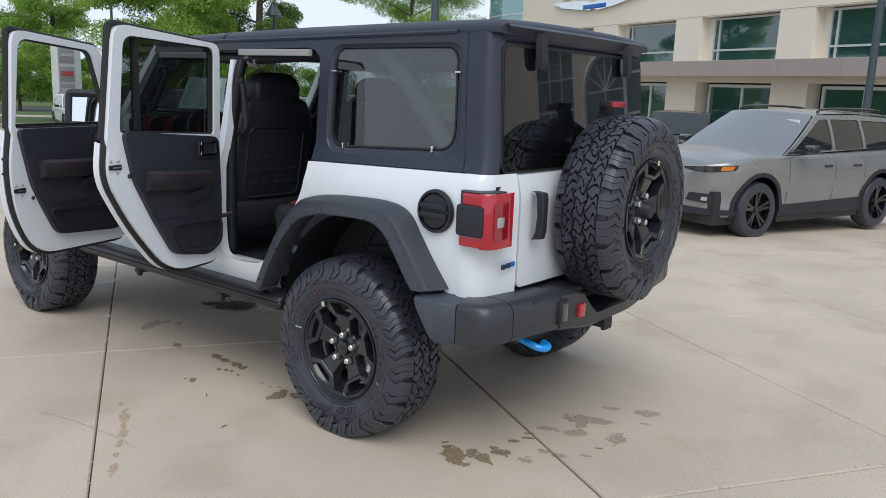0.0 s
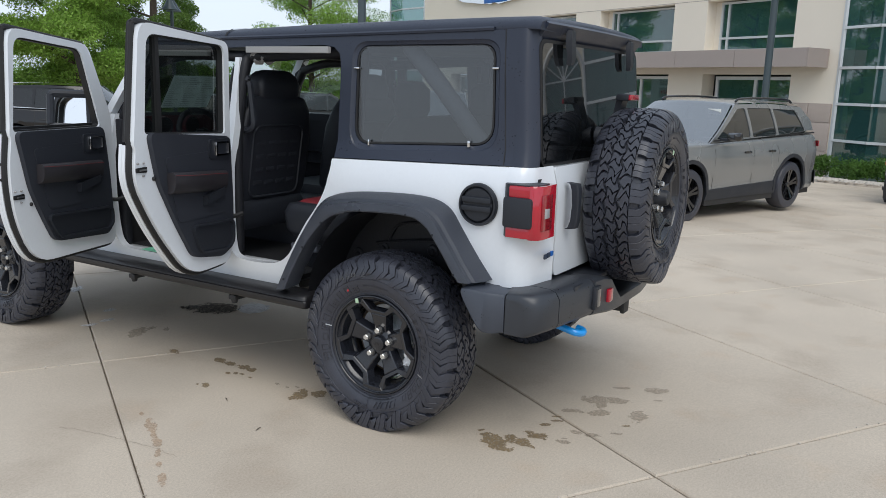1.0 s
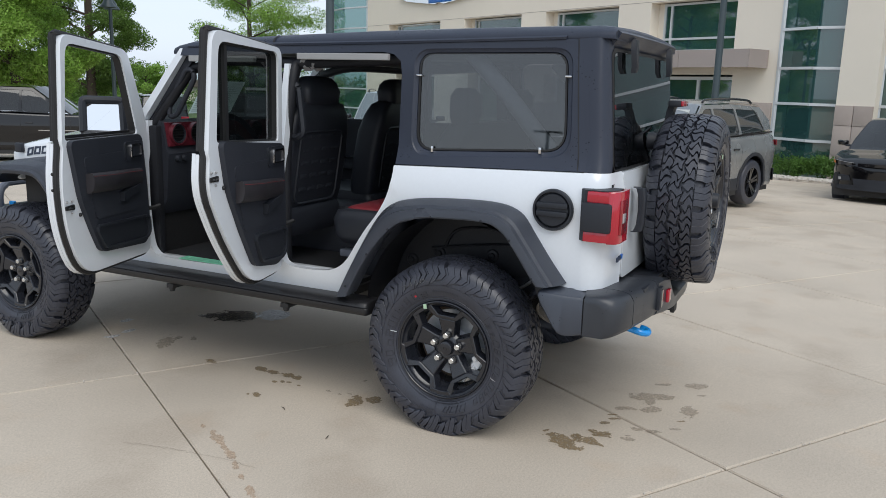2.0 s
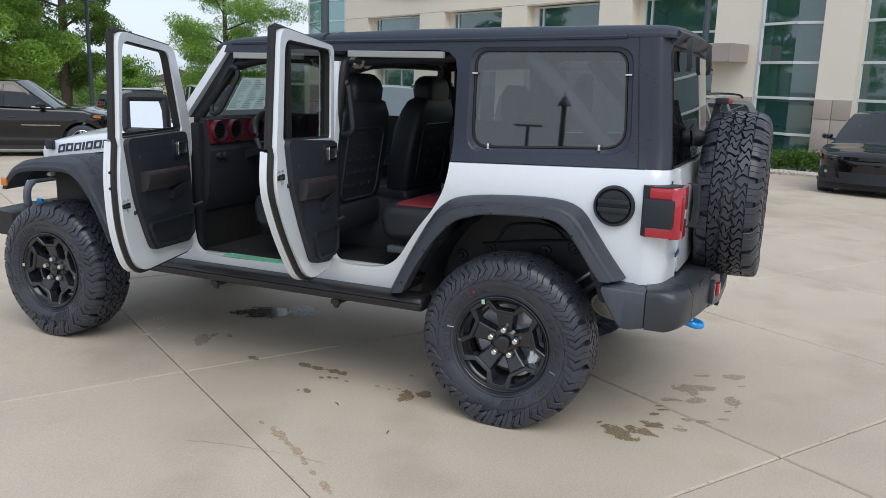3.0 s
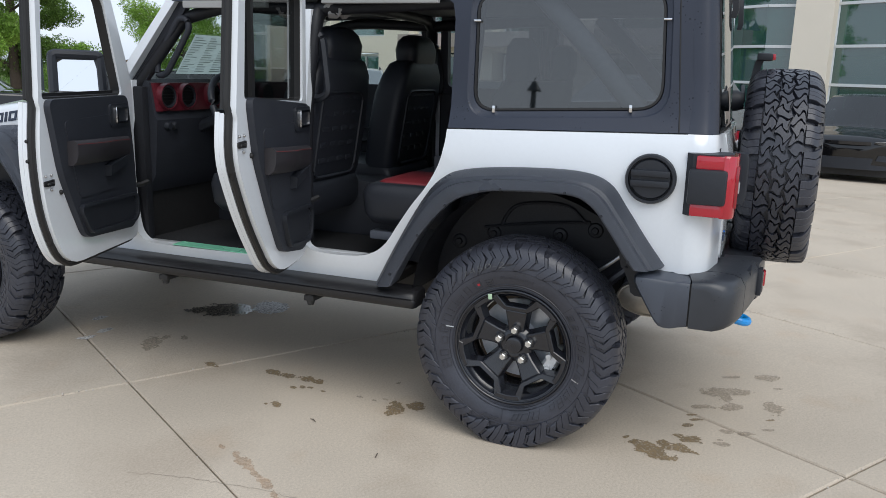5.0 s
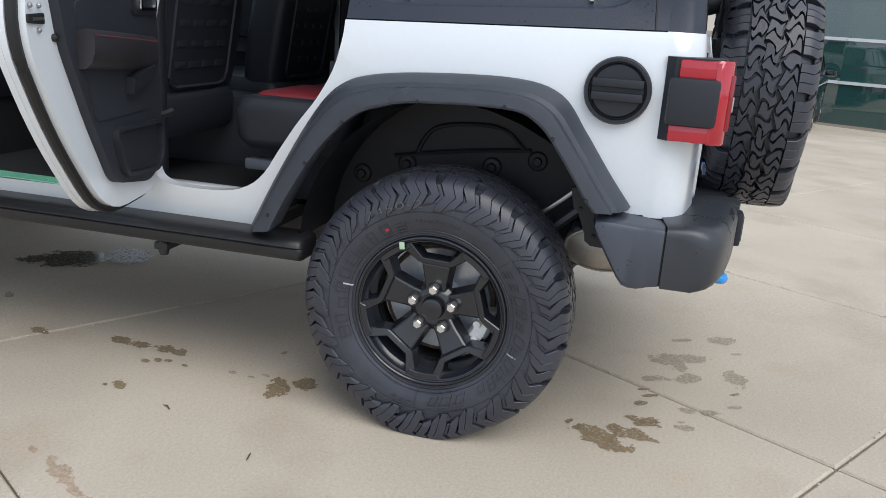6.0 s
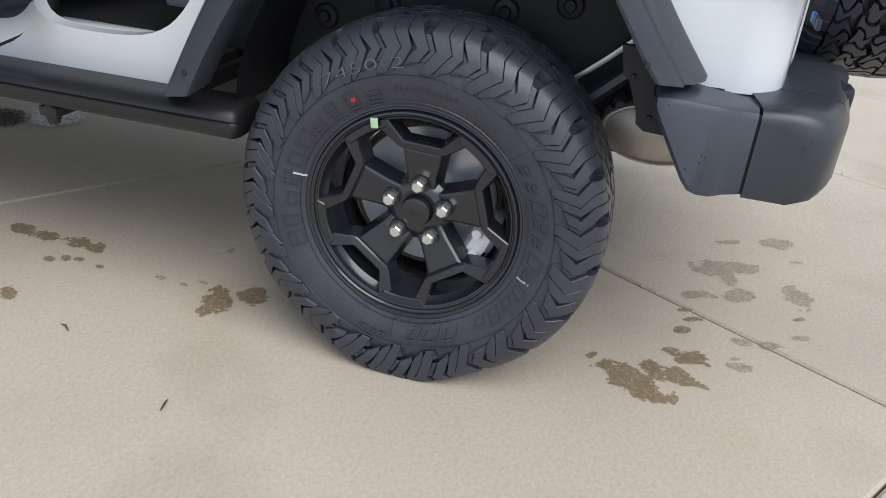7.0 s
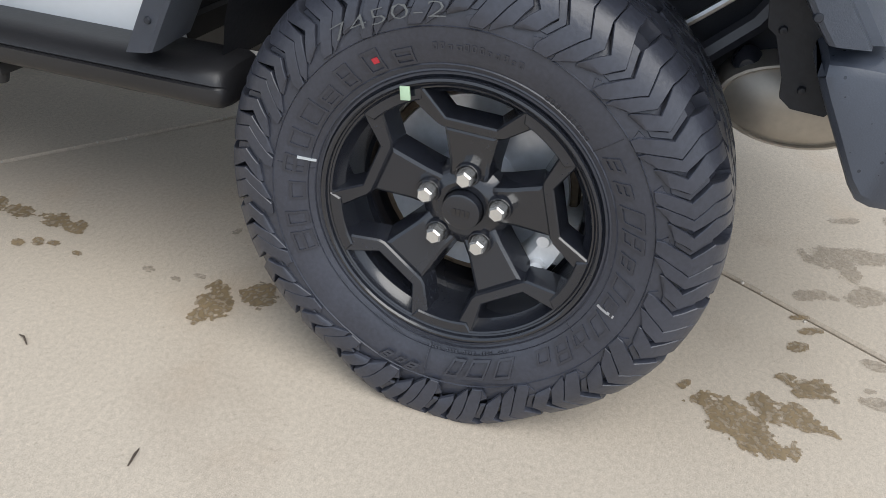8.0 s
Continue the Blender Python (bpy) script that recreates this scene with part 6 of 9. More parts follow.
    def inside(u, z):
        c = False
        for i in range(len(pk)):
            (x1, y1), (x2, y2) = pk[i - 1], pk[i]
            if (y1 > z) != (y2 > z) and u < (x2 - x1) * (z - y1) / (y2 - y1) + x1:
                c = not c
        return c

    step = 0.021
    rowsn = int((max(zs) - min(zs)) / (step * 0.5)) + 1
    for j in range(rowsn):
        for i in range(int((max(us) - min(us)) / step) + 1):
            u, z = min(us) + step * (i + 0.5 * (j % 2)), min(zs) + step * 0.5 * j
            for s in (-1, 1):
                u2, z2 = u + s * step * 0.5, z + step * 0.5
                if inside(u, z) and inside(u2, z2):
                    a, b = at(u, z, -0.028), at(u2, z2, -0.028)
                    e = 0.0026
                    vs = [bm.verts.new(q) for q in (a + Vector((0, 0, e)), a - Vector((0, 0, e)), b - Vector((0, 0, e)), b + Vector((0, 0, e)))]
                    bm.faces.new(vs)
    part("pocket_net", bm, TRIM, leaf, smooth=0)
    # latch on the shut face with screws and bump stops
    lu, lz = latch
    part("latch_plate", flat_panel(rounded([(lu - 0.040, lz - 0.013), (lu + 0.030, lz - 0.010), (lu + 0.030, lz + 0.010), (lu - 0.040, lz + 0.013)], 0.006), [], 0.006, 0.008), SEAL, leaf)
    part("latch_claw", flat_panel([(lu - 0.034, lz - 0.003), (lu + 0.012, lz - 0.004), (lu + 0.012, lz + 0.003), (lu - 0.034, lz + 0.004)], [], 0.003, 0.005), STEEL, leaf)
    for du, dz in ((-0.022, 0.030), (0.018, 0.030), (-0.016, -0.026)):
        bm = bmesh.new()
        c = at(lu + du, lz + dz, 0.008)
        bmesh.ops.create_uvsphere(bm, u_segments=8, v_segments=6, radius=0.006, matrix=Matrix.Translation(c))
        part("latch_screw", bm, STEEL, leaf)
    bm = bmesh.new()
    bmesh.ops.create_uvsphere(bm, u_segments=10, v_segments=8, radius=0.010, matrix=Matrix.Translation(at(latch[0] - 0.085, lz - 0.045, 0.010)))
    part("bump_stop", bm, SEAL, leaf)
    if mirror:
        # rubber plugs in the outer flange
        for u, z in ((0.824, 1.190), (0.828, 1.115)):
            bm = bmesh.new()
            bmesh.ops.create_uvsphere(bm, u_segments=10, v_segments=8, radius=0.009, matrix=Matrix.Translation(at(u - 0.006, z, 0.056)))
            part("flange_plug", bm, SEAL, leaf)
    # check strap and hinges
    bm = bmesh.new()
    a, b = at(0.06, 0.93, 0.03), Vector((-0.765, hinge[1] - 0.02, 0.93))
    tube(bm, spline([a, (a + b) / 2 + Vector((0, 0, -0.012)), b], 4), 0.012, 6)
    part("check_strap", bm, SEAL, leaf)
    for z in (0.80, 1.20):
        bm = bmesh.new()
        tube(bm, [Vector((hinge[0] + n.x * 0.13, hinge[1] + n.y * 0.13, z - 0.045)), Vector((hinge[0] + n.x * 0.13, hinge[1] + n.y * 0.13, z + 0.045))], 0.016, 10)
        part("door_hinge", bm, WHITE, leaf)
    if mirror:
        # the glass is turned towards the driver's seat and tipped up a little
        def near(q, z, m):
            return at(0.015 + 0.5 * q + 0.866 * m, z, 0.262 + 0.866 * q - 0.5 * m)

        prof = rounded([(-0.108, 1.322), (0.112, 1.330), (0.110, 1.526), (-0.104, 1.522)], 0.026)
        rows = [[near(q * k, 1.425 + (z - 1.425) * k, m) for q, z in prof] for m, k in ((0.012, 1.06), (0.004, 1.12), (-0.02, 1.14), (-0.07, 1.06), (-0.11, 0.76), (-0.125, 0.35))]
        part("mirror_housing", skin(rows), PLASTIC, leaf, "black square door mirror", smooth=45)
        bm = bmesh.new()
        bm.faces.new([bm.verts.new(near(q, z, 0.029 - (z - 1.425) * 0.24)) for q, z in offset_poly(prof, 0.021)])
        part("mirror_frame", ring_tube([near(q, z, 0.027 - (z - 1.425) * 0.24) for q, z in offset_poly(prof, 0.004)], 0.022, 8), PLASTIC, leaf)
        part("mirror_glass", bm, MIRROR, leaf, "mirror glass full of pale sky", smooth=0)
        bm = bmesh.new()
        tube(bm, [at(0.03, 1.312, 0.20), at(0.05, 1.312, 0.06)], 0.022, 8)
        part("mirror_arm", bm, PLASTIC, leaf)
    return leaf


open_door((-0.800, 0.972), (-0.977, -0.212),
          [(0.0, 0.665), (0.395, 0.655), (0.635, 0.930), (0.775, 1.170), (0.752, 1.345), (0.688, 1.868), (0.0, 1.815)], [0.10, 0.14, 0.15, 0.10, 0.05, 0.085, 0.06],
          [(0.636, 1.812), (0.046, 1.790), (0.056, 1.352), (0.676, 1.378)], [0.06, 0.05, 0.02, 0.02],
          [(0.672, 1.385), (0.617, 1.154), (0.503, 0.954), (0.379, 0.767), (0.137, 0.728), (0.040, 0.774), (0.034, 1.018), (0.049, 1.340)],
          (0.565, 0.130, 1.196, 1.168), (0.063, 0.247, 1.236, 1.333),
          (0.394, 0.056, 0.787, 0.926, [(0.392, 0.918), (0.335, 0.790), (0.110, 0.770), (0.066, 0.800), (0.062, 0.905)]), (0.716, 1.222), 1.345, mull=0.545)
open_door((-0.800, 1.914), (-0.953, -0.302),
          [(0.0, 0.650), (0.690, 0.655), (0.815, 0.90), (0.835, 1.150), (0.800, 1.345), (0.762, 1.850), (0.175, 1.795), (0.0, 1.40)], [0.08, 0.15, 0.15, 0.10, 0.05, 0.085, 0.06, 0.06],
          [(0.722, 1.800), (0.240, 1.762), (0.105, 1.345), (0.772, 1.345)], [0.06, 0.05, 0.03, 0.02],
          [(0.772, 1.345), (0.705, 1.053), (0.630, 0.900), (0.555, 0.768), (0.110, 0.735), (0.060, 0.800), (0.075, 1.067), (0.110, 1.345)],
          (0.663, 0.180, 1.178, 1.160), (0.125, 0.305, 1.212, 1.312),
          (0.60, 0.09, 0.780, 0.912, [(0.605, 0.905), (0.535, 0.795), (0.130, 0.775), (0.095, 0.80), (0.098, 0.885)]), (0.775, 1.026), 1.345, mirror=True)


# ---- cabin ----
part("cabin_floor", boxes((-0.70, mx(-0.70), 0.62, 2.0, 0.602, 0.625), (-0.50, mx(-0.50), -0.66, 0.62, 0.66, 0.68)), CARPET, jeep, smooth=0)
part("floor_tunnel", boxes((-0.10, 0.17, 0.85, 2.0, 0.62, 0.92), bevel=0.03), TRIM, jeep)
part("door_sill", boxes((-0.742, -0.694, 1.09, 1.955, 0.596, 0.6325), (-0.742, -0.694, 0.66, 1.005, 0.596, 0.686), bevel=0.004), WHITE, jeep)
part("sill_film", boxes((-0.782, -0.706, 1.30, 1.75, 0.6345, 0.6375)), GREENFILM, jeep, "green protective film on the sill", smooth=0)
for ya, yb in ((1.03, 1.97), (0.36, 0.98)):
    part("far_door_trim", boxes((mx(-0.745), mx(-0.700), ya, yb, 0.66, 1.36), bevel=0.015), TRIM, jeep)
    part("far_armrest", boxes((mx(-0.700), mx(-0.645), ya + 0.1, yb - 0.1, 1.05, 1.13), bevel=0.015), LEATHER, jeep)
part("side_trim", boxes((-0.725, -0.690, -0.60, 0.33, 1.10, 1.26), (-0.52, -0.50, -0.60, 0.50, 0.66, 1.12), (-0.70, -0.50, -0.60, 0.36, 1.10, 1.12), bevel=0.004), TRIM, jeep)
part("side_trim", boxes((mx(-0.690), mx(-0.725), -0.60, 0.33, 1.10, 1.26), (mx(-0.50), mx(-0.52), -0.60, 0.50, 0.66, 1.12), (mx(-0.50), mx(-0.70), -0.60, 0.36, 1.10, 1.12), bevel=0.004), TRIM, jeep)
part("kick_panel", boxes((-0.735, -0.690, 1.93, 2.0, 0.63, 1.38), bevel=0.012), LINER, jeep)
part("roof_lining", boxes((-0.62, mx(-0.62), -0.58, 1.74, 1.800, 1.812)), TRIM, jeep, smooth=0)
for y0, y1, z0 in ((0.43, 0.97, 1.778), (1.25, 1.70, 1.760)):
    part("lining_edge", boxes((-0.700, -0.672, y0, y1, z0 - 0.016, z0 + 0.016), bevel=0.004), HEADLINER, jeep, "pale grey lining edge", smooth=0)
# roll cage
for f in ((lambda x: x), mx):
    for k, (path, r) in enumerate(((spline([(f(-0.69), 1.06, 0.70), (f(-0.69), 1.055, 1.30), (f(-0.655), 1.03, 1.66), (f(-0.59), 1.02, 1.76), (f(-0.45), 1.02, 1.785), (CX, 1.02, 1.79)], 5), 0.034),
                                   (spline([(f(-0.62), 1.02, 1.745), (f(-0.60), 0.4, 1.775), (f(-0.60), 0.28, 1.77)], 4), 0.032),
                                   (spline([(f(-0.62), 1.02, 1.745), (f(-0.60), 1.5, 1.755), (f(-0.62), 1.76, 1.70)], 4), 0.030),
                                   ([(f(-0.62), 1.76, 1.70), (f(-0.68), 2.0, 1.38)], 0.030),
                                   ([(f(-0.64), 0.30, 1.12), (f(-0.63), 0.30, 1.40), (f(-0.60), 0.28, 1.77)], 0.030))):
        bm = bmesh.new()
        tube(bm, path, r, 10)
        part("cage_bar", bm, LINER, jeep, "black padded roll cage bar" if k == 0 else "", smooth=50)
for f in ((lambda x: x), mx):
    bm = bmesh.new()
    tube(bm, spline([(f(-0.60), 0.02, 1.80), (f(-0.605), -0.16, 1.62), (f(-0.61), -0.33, 1.43), (f(-0.615), -0.40, 1.36)], 4), 0.042, 10)
    part("cage_stay", bm, BARPAD, jeep, "pale grey diagonal cage stay", smooth=50)
# grab handle on the windscreen pillar
bm = ring_tube([(-0.655, y, z) for y, z in rounded([(1.90, 1.43), (1.845, 1.44), (1.70, 1.655), (1.715, 1.70), (1.76, 1.70), (1.895, 1.52)], 0.03)], 0.015, 8)
part("grab_handle", bm, TRIM, jeep, "black grab handle on the windscreen pillar", smooth=50)
part("pillar_trim", skin([[(x, y - w, z), (x, y + w, z), (x + 0.03, y + w, z), (x + 0.03, y - w, z)] for x, y, z, w in ((-0.690, 2.005, 1.38, 0.045), (-0.672, 1.90, 1.545, 0.040), (-0.652, 1.79, 1.70, 0.036), (-0.645, 1.735, 1.775, 0.03))]), TRIM, jeep, smooth=40)
# pillar grab loop seen over the front seat
for x in (-0.655, mx(-0.655)):
    bm = ring_tube([(x, y, z) for y, z in rounded([(0.96, 1.38), (0.99, 1.62), (1.08, 1.70), (1.13, 1.55), (1.08, 1.40), (1.02, 1.35)], 0.03)], 0.018, 6)
    part("belt_guide", bm, PLASTIC, jeep)


def cushion(bm, x0, x1, rows_yz, r=0.05):
    """A padded form: rows of (front y, back y, z) skinned with soft sides."""
    rings = []
    for y0, y1, z, k in rows_yz:
        xm, hw = (x0 + x1) / 2, (x1 - x0) / 2 * k
        ring = rounded([(xm - hw, y0), (xm + hw, y0), (xm + hw, y1), (xm - hw, y1)], min(r, abs(y1 - y0) * 0.45), 4)
        rings.append([(a, b, z) for a, b in ring])
    return skin(rings, bm=bm)


def front_seat(xc, dy=0.0):
    seat = part("front_seat", cushion(bmesh.new(), xc - 0.285, xc + 0.285, [(1.12, 1.60, 0.80, 0.90), (1.10, 1.63, 0.84, 0.98), (1.10, 1.64, 0.93, 1.0), (1.12, 1.63, 0.975, 0.96), (1.16, 1.58, 0.985, 0.8)]), LEATHER, jeep, "black leather front seat", smooth=60)
    back = [(1.13, 1.28, 0.90, 0.86), (1.105, 1.275, 1.0, 0.97), (1.075, 1.25, 1.18, 1.0), (1.045, 1.22, 1.36, 0.97), (1.03, 1.19, 1.46, 0.88), (1.03, 1.165, 1.525, 0.74), (1.045, 1.145, 1.545, 0.55)]
    part("backrest", cushion(bmesh.new(), xc - 0.300, xc + 0.300, back), LEATHER, seat, smooth=60)
    part("headrest", cushion(bmesh.new(), xc - 0.17, xc + 0.17, [(1.05, 1.14, 1.49, 0.80), (1.025, 1.150, 1.54, 0.97), (1.02, 1.155, 1.60, 1.0), (1.03, 1.150, 1.645, 0.90), (1.045, 1.135, 1.672, 0.68), (1.065, 1.115, 1.682, 0.40)]), LEATHER, seat, smooth=60)
    bm = bmesh.new()
    for r in range(5):
        for c in range(4):
            x, z = xc - 0.135 + 0.09 * c, 1.06 + 0.075 * r
            y = 1.092 - (z - 1.06) * 0.155
            box(bm, x - 0.032, x + 0.032, y - 0.001, y + 0.008, z - 0.012, z + 0.012, 0.003)
    part("back_webbing", bm, LEATHER, seat)["kind"] = "stuff"
    bm = ring_tube([(xc + dx, 1.083 - (z - 1.12) * 0.155, z) for dx, z in rounded([(-0.20, 0.98), (0.20, 0.98), (0.20, 1.38), (-0.20, 1.38)], 0.06)], 0.008, 6)
    part("seat_piping", bm, PLASTIC, seat)
    for ob in (seat, *seat.children):
        for v in ob.data.vertices:
            v.co.y += dy
    return seat


front_seat(-0.385, -0.02)
front_seat(0.425, -0.085)
# rear bench
bench = part("rear_bench", cushion(bmesh.new(), -0.60, 0.67, [(0.40, 0.80, 0.80, 0.96), (0.39, 0.83, 0.84, 0.99), (0.37, 0.84, 0.93, 1.0), (0.35, 0.82, 0.975, 0.98), (0.35, 0.77, 0.985, 0.94)], r=0.07), LEATHER, jeep, "black rear bench with red seat panels", smooth=60)
for xa, xb in ((-0.535, -0.13), (0.20, 0.605)):
    part("seat_panel", cushion(bmesh.new(), xa, xb, [(0.31, 0.765, 0.972, 1.0), (0.30, 0.775, 0.985, 1.0), (0.32, 0.76, 0.996, 0.96)], r=0.04), REDLEATHER, bench, "red leather seat panel", smooth=60)
part("backrest", cushion(bmesh.new(), -0.51, 0.58, [(0.22, 0.34, 0.90, 0.97), (0.18, 0.33, 1.1, 1.0), (0.12, 0.26, 1.38, 0.98), (0.11, 0.22, 1.46, 0.9)]), LEATHER, bench, smooth=60)
for xc in (-0.36, 0.43):
    part("headrest", cushion(bmesh.new(), xc - 0.12, xc + 0.12, [(0.12, 0.20, 1.45, 0.8), (0.10, 0.21, 1.50, 1.0), (0.10, 0.21, 1.60, 0.95), (0.13, 0.19, 1.64, 0.6)]), LEATHER, bench, smooth=60)
part("bench_base", boxes((-0.52, 0.59, 0.36, 0.72, 0.62, 0.80), bevel=0.02), PLASTIC, bench)
part("seat_rail_cover", boxes((-0.56, -0.50, 0.62, 0.80, 0.72, 0.76), bevel=0.01), FLARE, bench)
# dashboard
rows = []
for x in (-0.69, mx(-0.69)):
    rows.append([(x, 1.97, 0.86), (x, 1.91, 0.95), (x, 1.885, 1.22), (x, 1.90, 1.245), (x, 1.925, 1.395), (x, 1.95, 1.415), (x, 2.06, 1.40), (x, 2.06, 0.86)])
dash = part("dashboard", skin(rows), TRIM, jeep, "black dashboard with a red panel", smooth=30)
rows = []
for x in (-0.675, mx(-0.675)):
    rows.append([(x, 1.888, 1.262), (x, 1.912, 1.398), (x, 1.930, 1.398), (x, 1.910, 1.262)])
part("dash_panel", skin(rows), REDTRIM, dash, "dark red dash panel")
for x in (-0.605, -0.455, -0.245, 0.10, 0.26, mx(-0.605)):
    bm = bmesh.new()
    lathe(bm, [(0.044, 0.02), (0.046, -0.012), (0.053, -0.016), (0.058, -0.010), (0.058, 0.02)], 28, axis="y", centre=(x, 1.893, 1.332))
    part("round_vent", bm, PLASTIC, dash)
    bm = bmesh.new()
    lathe(bm, [(0.0, 0.0), (0.046, 0.0)], 24, axis="y", centre=(x, 1.892, 1.332))
    for k in range(4):
        box(bm, x - 0.043, x + 0.043, 1.880, 1.895, 1.308 + 0.016 * k, 1.311 + 0.016 * k)
    part("vent_slats", bm, SEAL, dash)
    bm = bmesh.new()
    lathe(bm, [(0.0565, -0.012), (0.0585, -0.019), (0.0615, -0.019), (0.063, -0.010), (0.063, 0.02)], 28, axis="y", centre=(x, 1.893, 1.332))
    part("vent_ring", bm, REDTRIM, dash)
bm = bmesh.new()
for x in (-0.62, -0.57):
    lathe(bm, [(0.0, -0.02), (0.016, -0.018), (0.02, 0.0), (0.022, 0.02)], 16, axis="y", centre=(x, 1.883, 1.19))
part("switch_knobs", bm, PLASTIC, dash)
# steering wheel
m = Matrix.Translation((-0.345, 1.665, 1.265)) @ Matrix.Rotation(radians(-24), 4, "X")
bm = ring_tube([m @ Vector((0.188 * math.cos(2 * math.pi * k / 40), 0, 0.188 * math.sin(2 * math.pi * k / 40))) for k in range(40)], 0.017, 8)
wheel_ob = part("steering_wheel", bm, LEATHER, jeep, "black leather steering wheel", smooth=60)
bm = bmesh.new()
lathe(bm, [(0.0, -0.03), (0.05, -0.028), (0.07, -0.01), (0.07, 0.02), (0.0, 0.03)], 24, axis="y")
for a in (0, 180, 270):
    c, s = math.cos(radians(a)), math.sin(radians(a))
    tube(bm, [(0.05 * c, 0, 0.05 * s), (0.18 * c, 0.0, 0.18 * s)], 0.014, 6)
bmesh.ops.transform(bm, matrix=m, verts=bm.verts[:])
part("wheel_hub", bm, PLASTIC, wheel_ob)
bm = bmesh.new()
tube(bm, [m @ Vector((0.01, 0, -0.07)), m @ Vector((0.02, -0.004, -0.17))], 0.010, 6)
part("wheel_spoke_trim", bm, CHROME, wheel_ob)
bm = bmesh.new()
tube(bm, [(-0.345, 1.68, 1.26), (-0.345, 1.93, 1.16)], 0.03, 8)
part("steering_column", bm, PLASTIC, jeep)
# price sheet on the windscreen
def screen_quad(bm, x0, x1, z0, z1, off, thick=0.0006):
    q = [(x, 2.07 - (z - 1.40) / 1.47 - off, z) for x, z in ((x0, z0), (x1, z0), (x1, z1), (x0, z1))]
    return skin([q, [(x, y - thick, z) for x, y, z in q]], bm=bm)


sheet = part("price_sheet", screen_quad(bmesh.new(), -0.36, 0.02, 1.44, 1.64, 0.008), SHEET, jeep, "white price sheet in the windscreen", smooth=0)
bm = bmesh.new()
random.seed(11)
for k in range(15):
    z = 1.452 + 0.0122 * k
    for c in range(3):
        x0 = -0.348 + 0.125 * c
        screen_quad(bm, x0, x0 + 0.04 + 0.07 * random.random(), z, z + 0.004, 0.0095)
part("print_lines", bm, INK, sheet, smooth=0)["kind"] = "stuff"
bm = bmesh.new()
random.seed(4)
bag = spline([(-0.62, 1.0, 1.765), (-0.60, 0.93, 1.755), (-0.58, 0.86, 1.765)], 4)
tube(bm, bag, [0.03, 0.035, 0.045, 0.04, 0.045, 0.05, 0.04, 0.03, 0.02], 10)
for v in bm.verts:
    v.co += Vector((random.uniform(-0.012, 0.012), random.uniform(-0.012, 0.012), random.uniform(-0.012, 0.012)))
part("plastic_wrap", bm, HEADLINER, jeep, "crumpled clear plastic wrap", smooth=0)


# ---- parked cars ----
def paint(name, base, rough=0.2, metal=0.0):
    return mat(name, base, rough, metal=metal, var=0.03, scale=1.0, coat=0.5)


GREYPAINT = paint("sting_grey_paint", (0.26, 0.268, 0.272), 0.26, 0.55)
BLACKPAINT = mat("black_car_paint", (0.004, 0.004, 0.005), 0.08, var=0.03, scale=1.0, coat=0.4, spec=0.45)
DARKRED = paint("dark_red_paint", (0.05, 0.012, 0.016), 0.2)
DARKGREY = paint("dark_grey_paint", (0.04, 0.042, 0.046), 0.22)
SILVER = paint("silver_paint", (0.45, 0.46, 0.47), 0.25, 0.4)
# the pale body colour stands in for sky reflected in the screen
WINDSHIELD = glass_mat("sky_lit_windscreen", (0.40, 0.45, 0.45), 0.4, 0.02, (0.06, 0.07, 0.075), 9.0)


def road_wheel(parent, r, rim_mat, centre, flip, rim_r=0.66, label=""):
    bm = bmesh.new()
    w = 0.115
    lathe(bm, [(r * rim_r, -w), (r * 0.80, -w - 0.008), (r * 0.94, -w + 0.006), (r * 0.99, -w + 0.04), (r, 0.0), (r * 0.99, w - 0.04), (r * 0.94, w), (r * rim_r, w)], 36)
    wheel_ob = part("wheel", bm, RUBBER, parent, label)
    bm = bmesh.new()
    lathe(bm, [(r * rim_r, -w), (r * rim_r * 0.97, -w - 0.004), (r * rim_r * 0.93, -w + 0.02), (r * rim_r * 0.90, 0.03), (0, 0.05)], 36)
    for k in range(10):
        a = 2 * math.pi * (k // 2) / 5 + (0.16 if k % 2 else -0.16)
        m = Matrix.Rotation(a, 4, "X")
        rows = [[m @ Vector((x, y * s, z)) for x, y, s in ((-w + d, -1, wd), (-w + d, 1, wd), (-w + d + 0.03, 1, wd), (-w + d + 0.03, -1, wd))] for z, wd, d in ((0.03, 0.022, 0.035), (r * 0.4, 0.017, 0.022), (r * rim_r * 0.95, 0.022, 0.008))]
        skin(rows, bm=bm)
    lathe(bm, [(0.0, -w + 0.02), (0.035, -w + 0.022), (0.045, -w + 0.05)], 16)
    part("rim", bm, rim_mat, wheel_ob)
    wheel_ob.matrix_basis = Matrix.Translation(centre) @ (Matrix.Rotation(math.pi, 4, "Z") if flip else Matrix.Identity(4))
    return wheel_ob


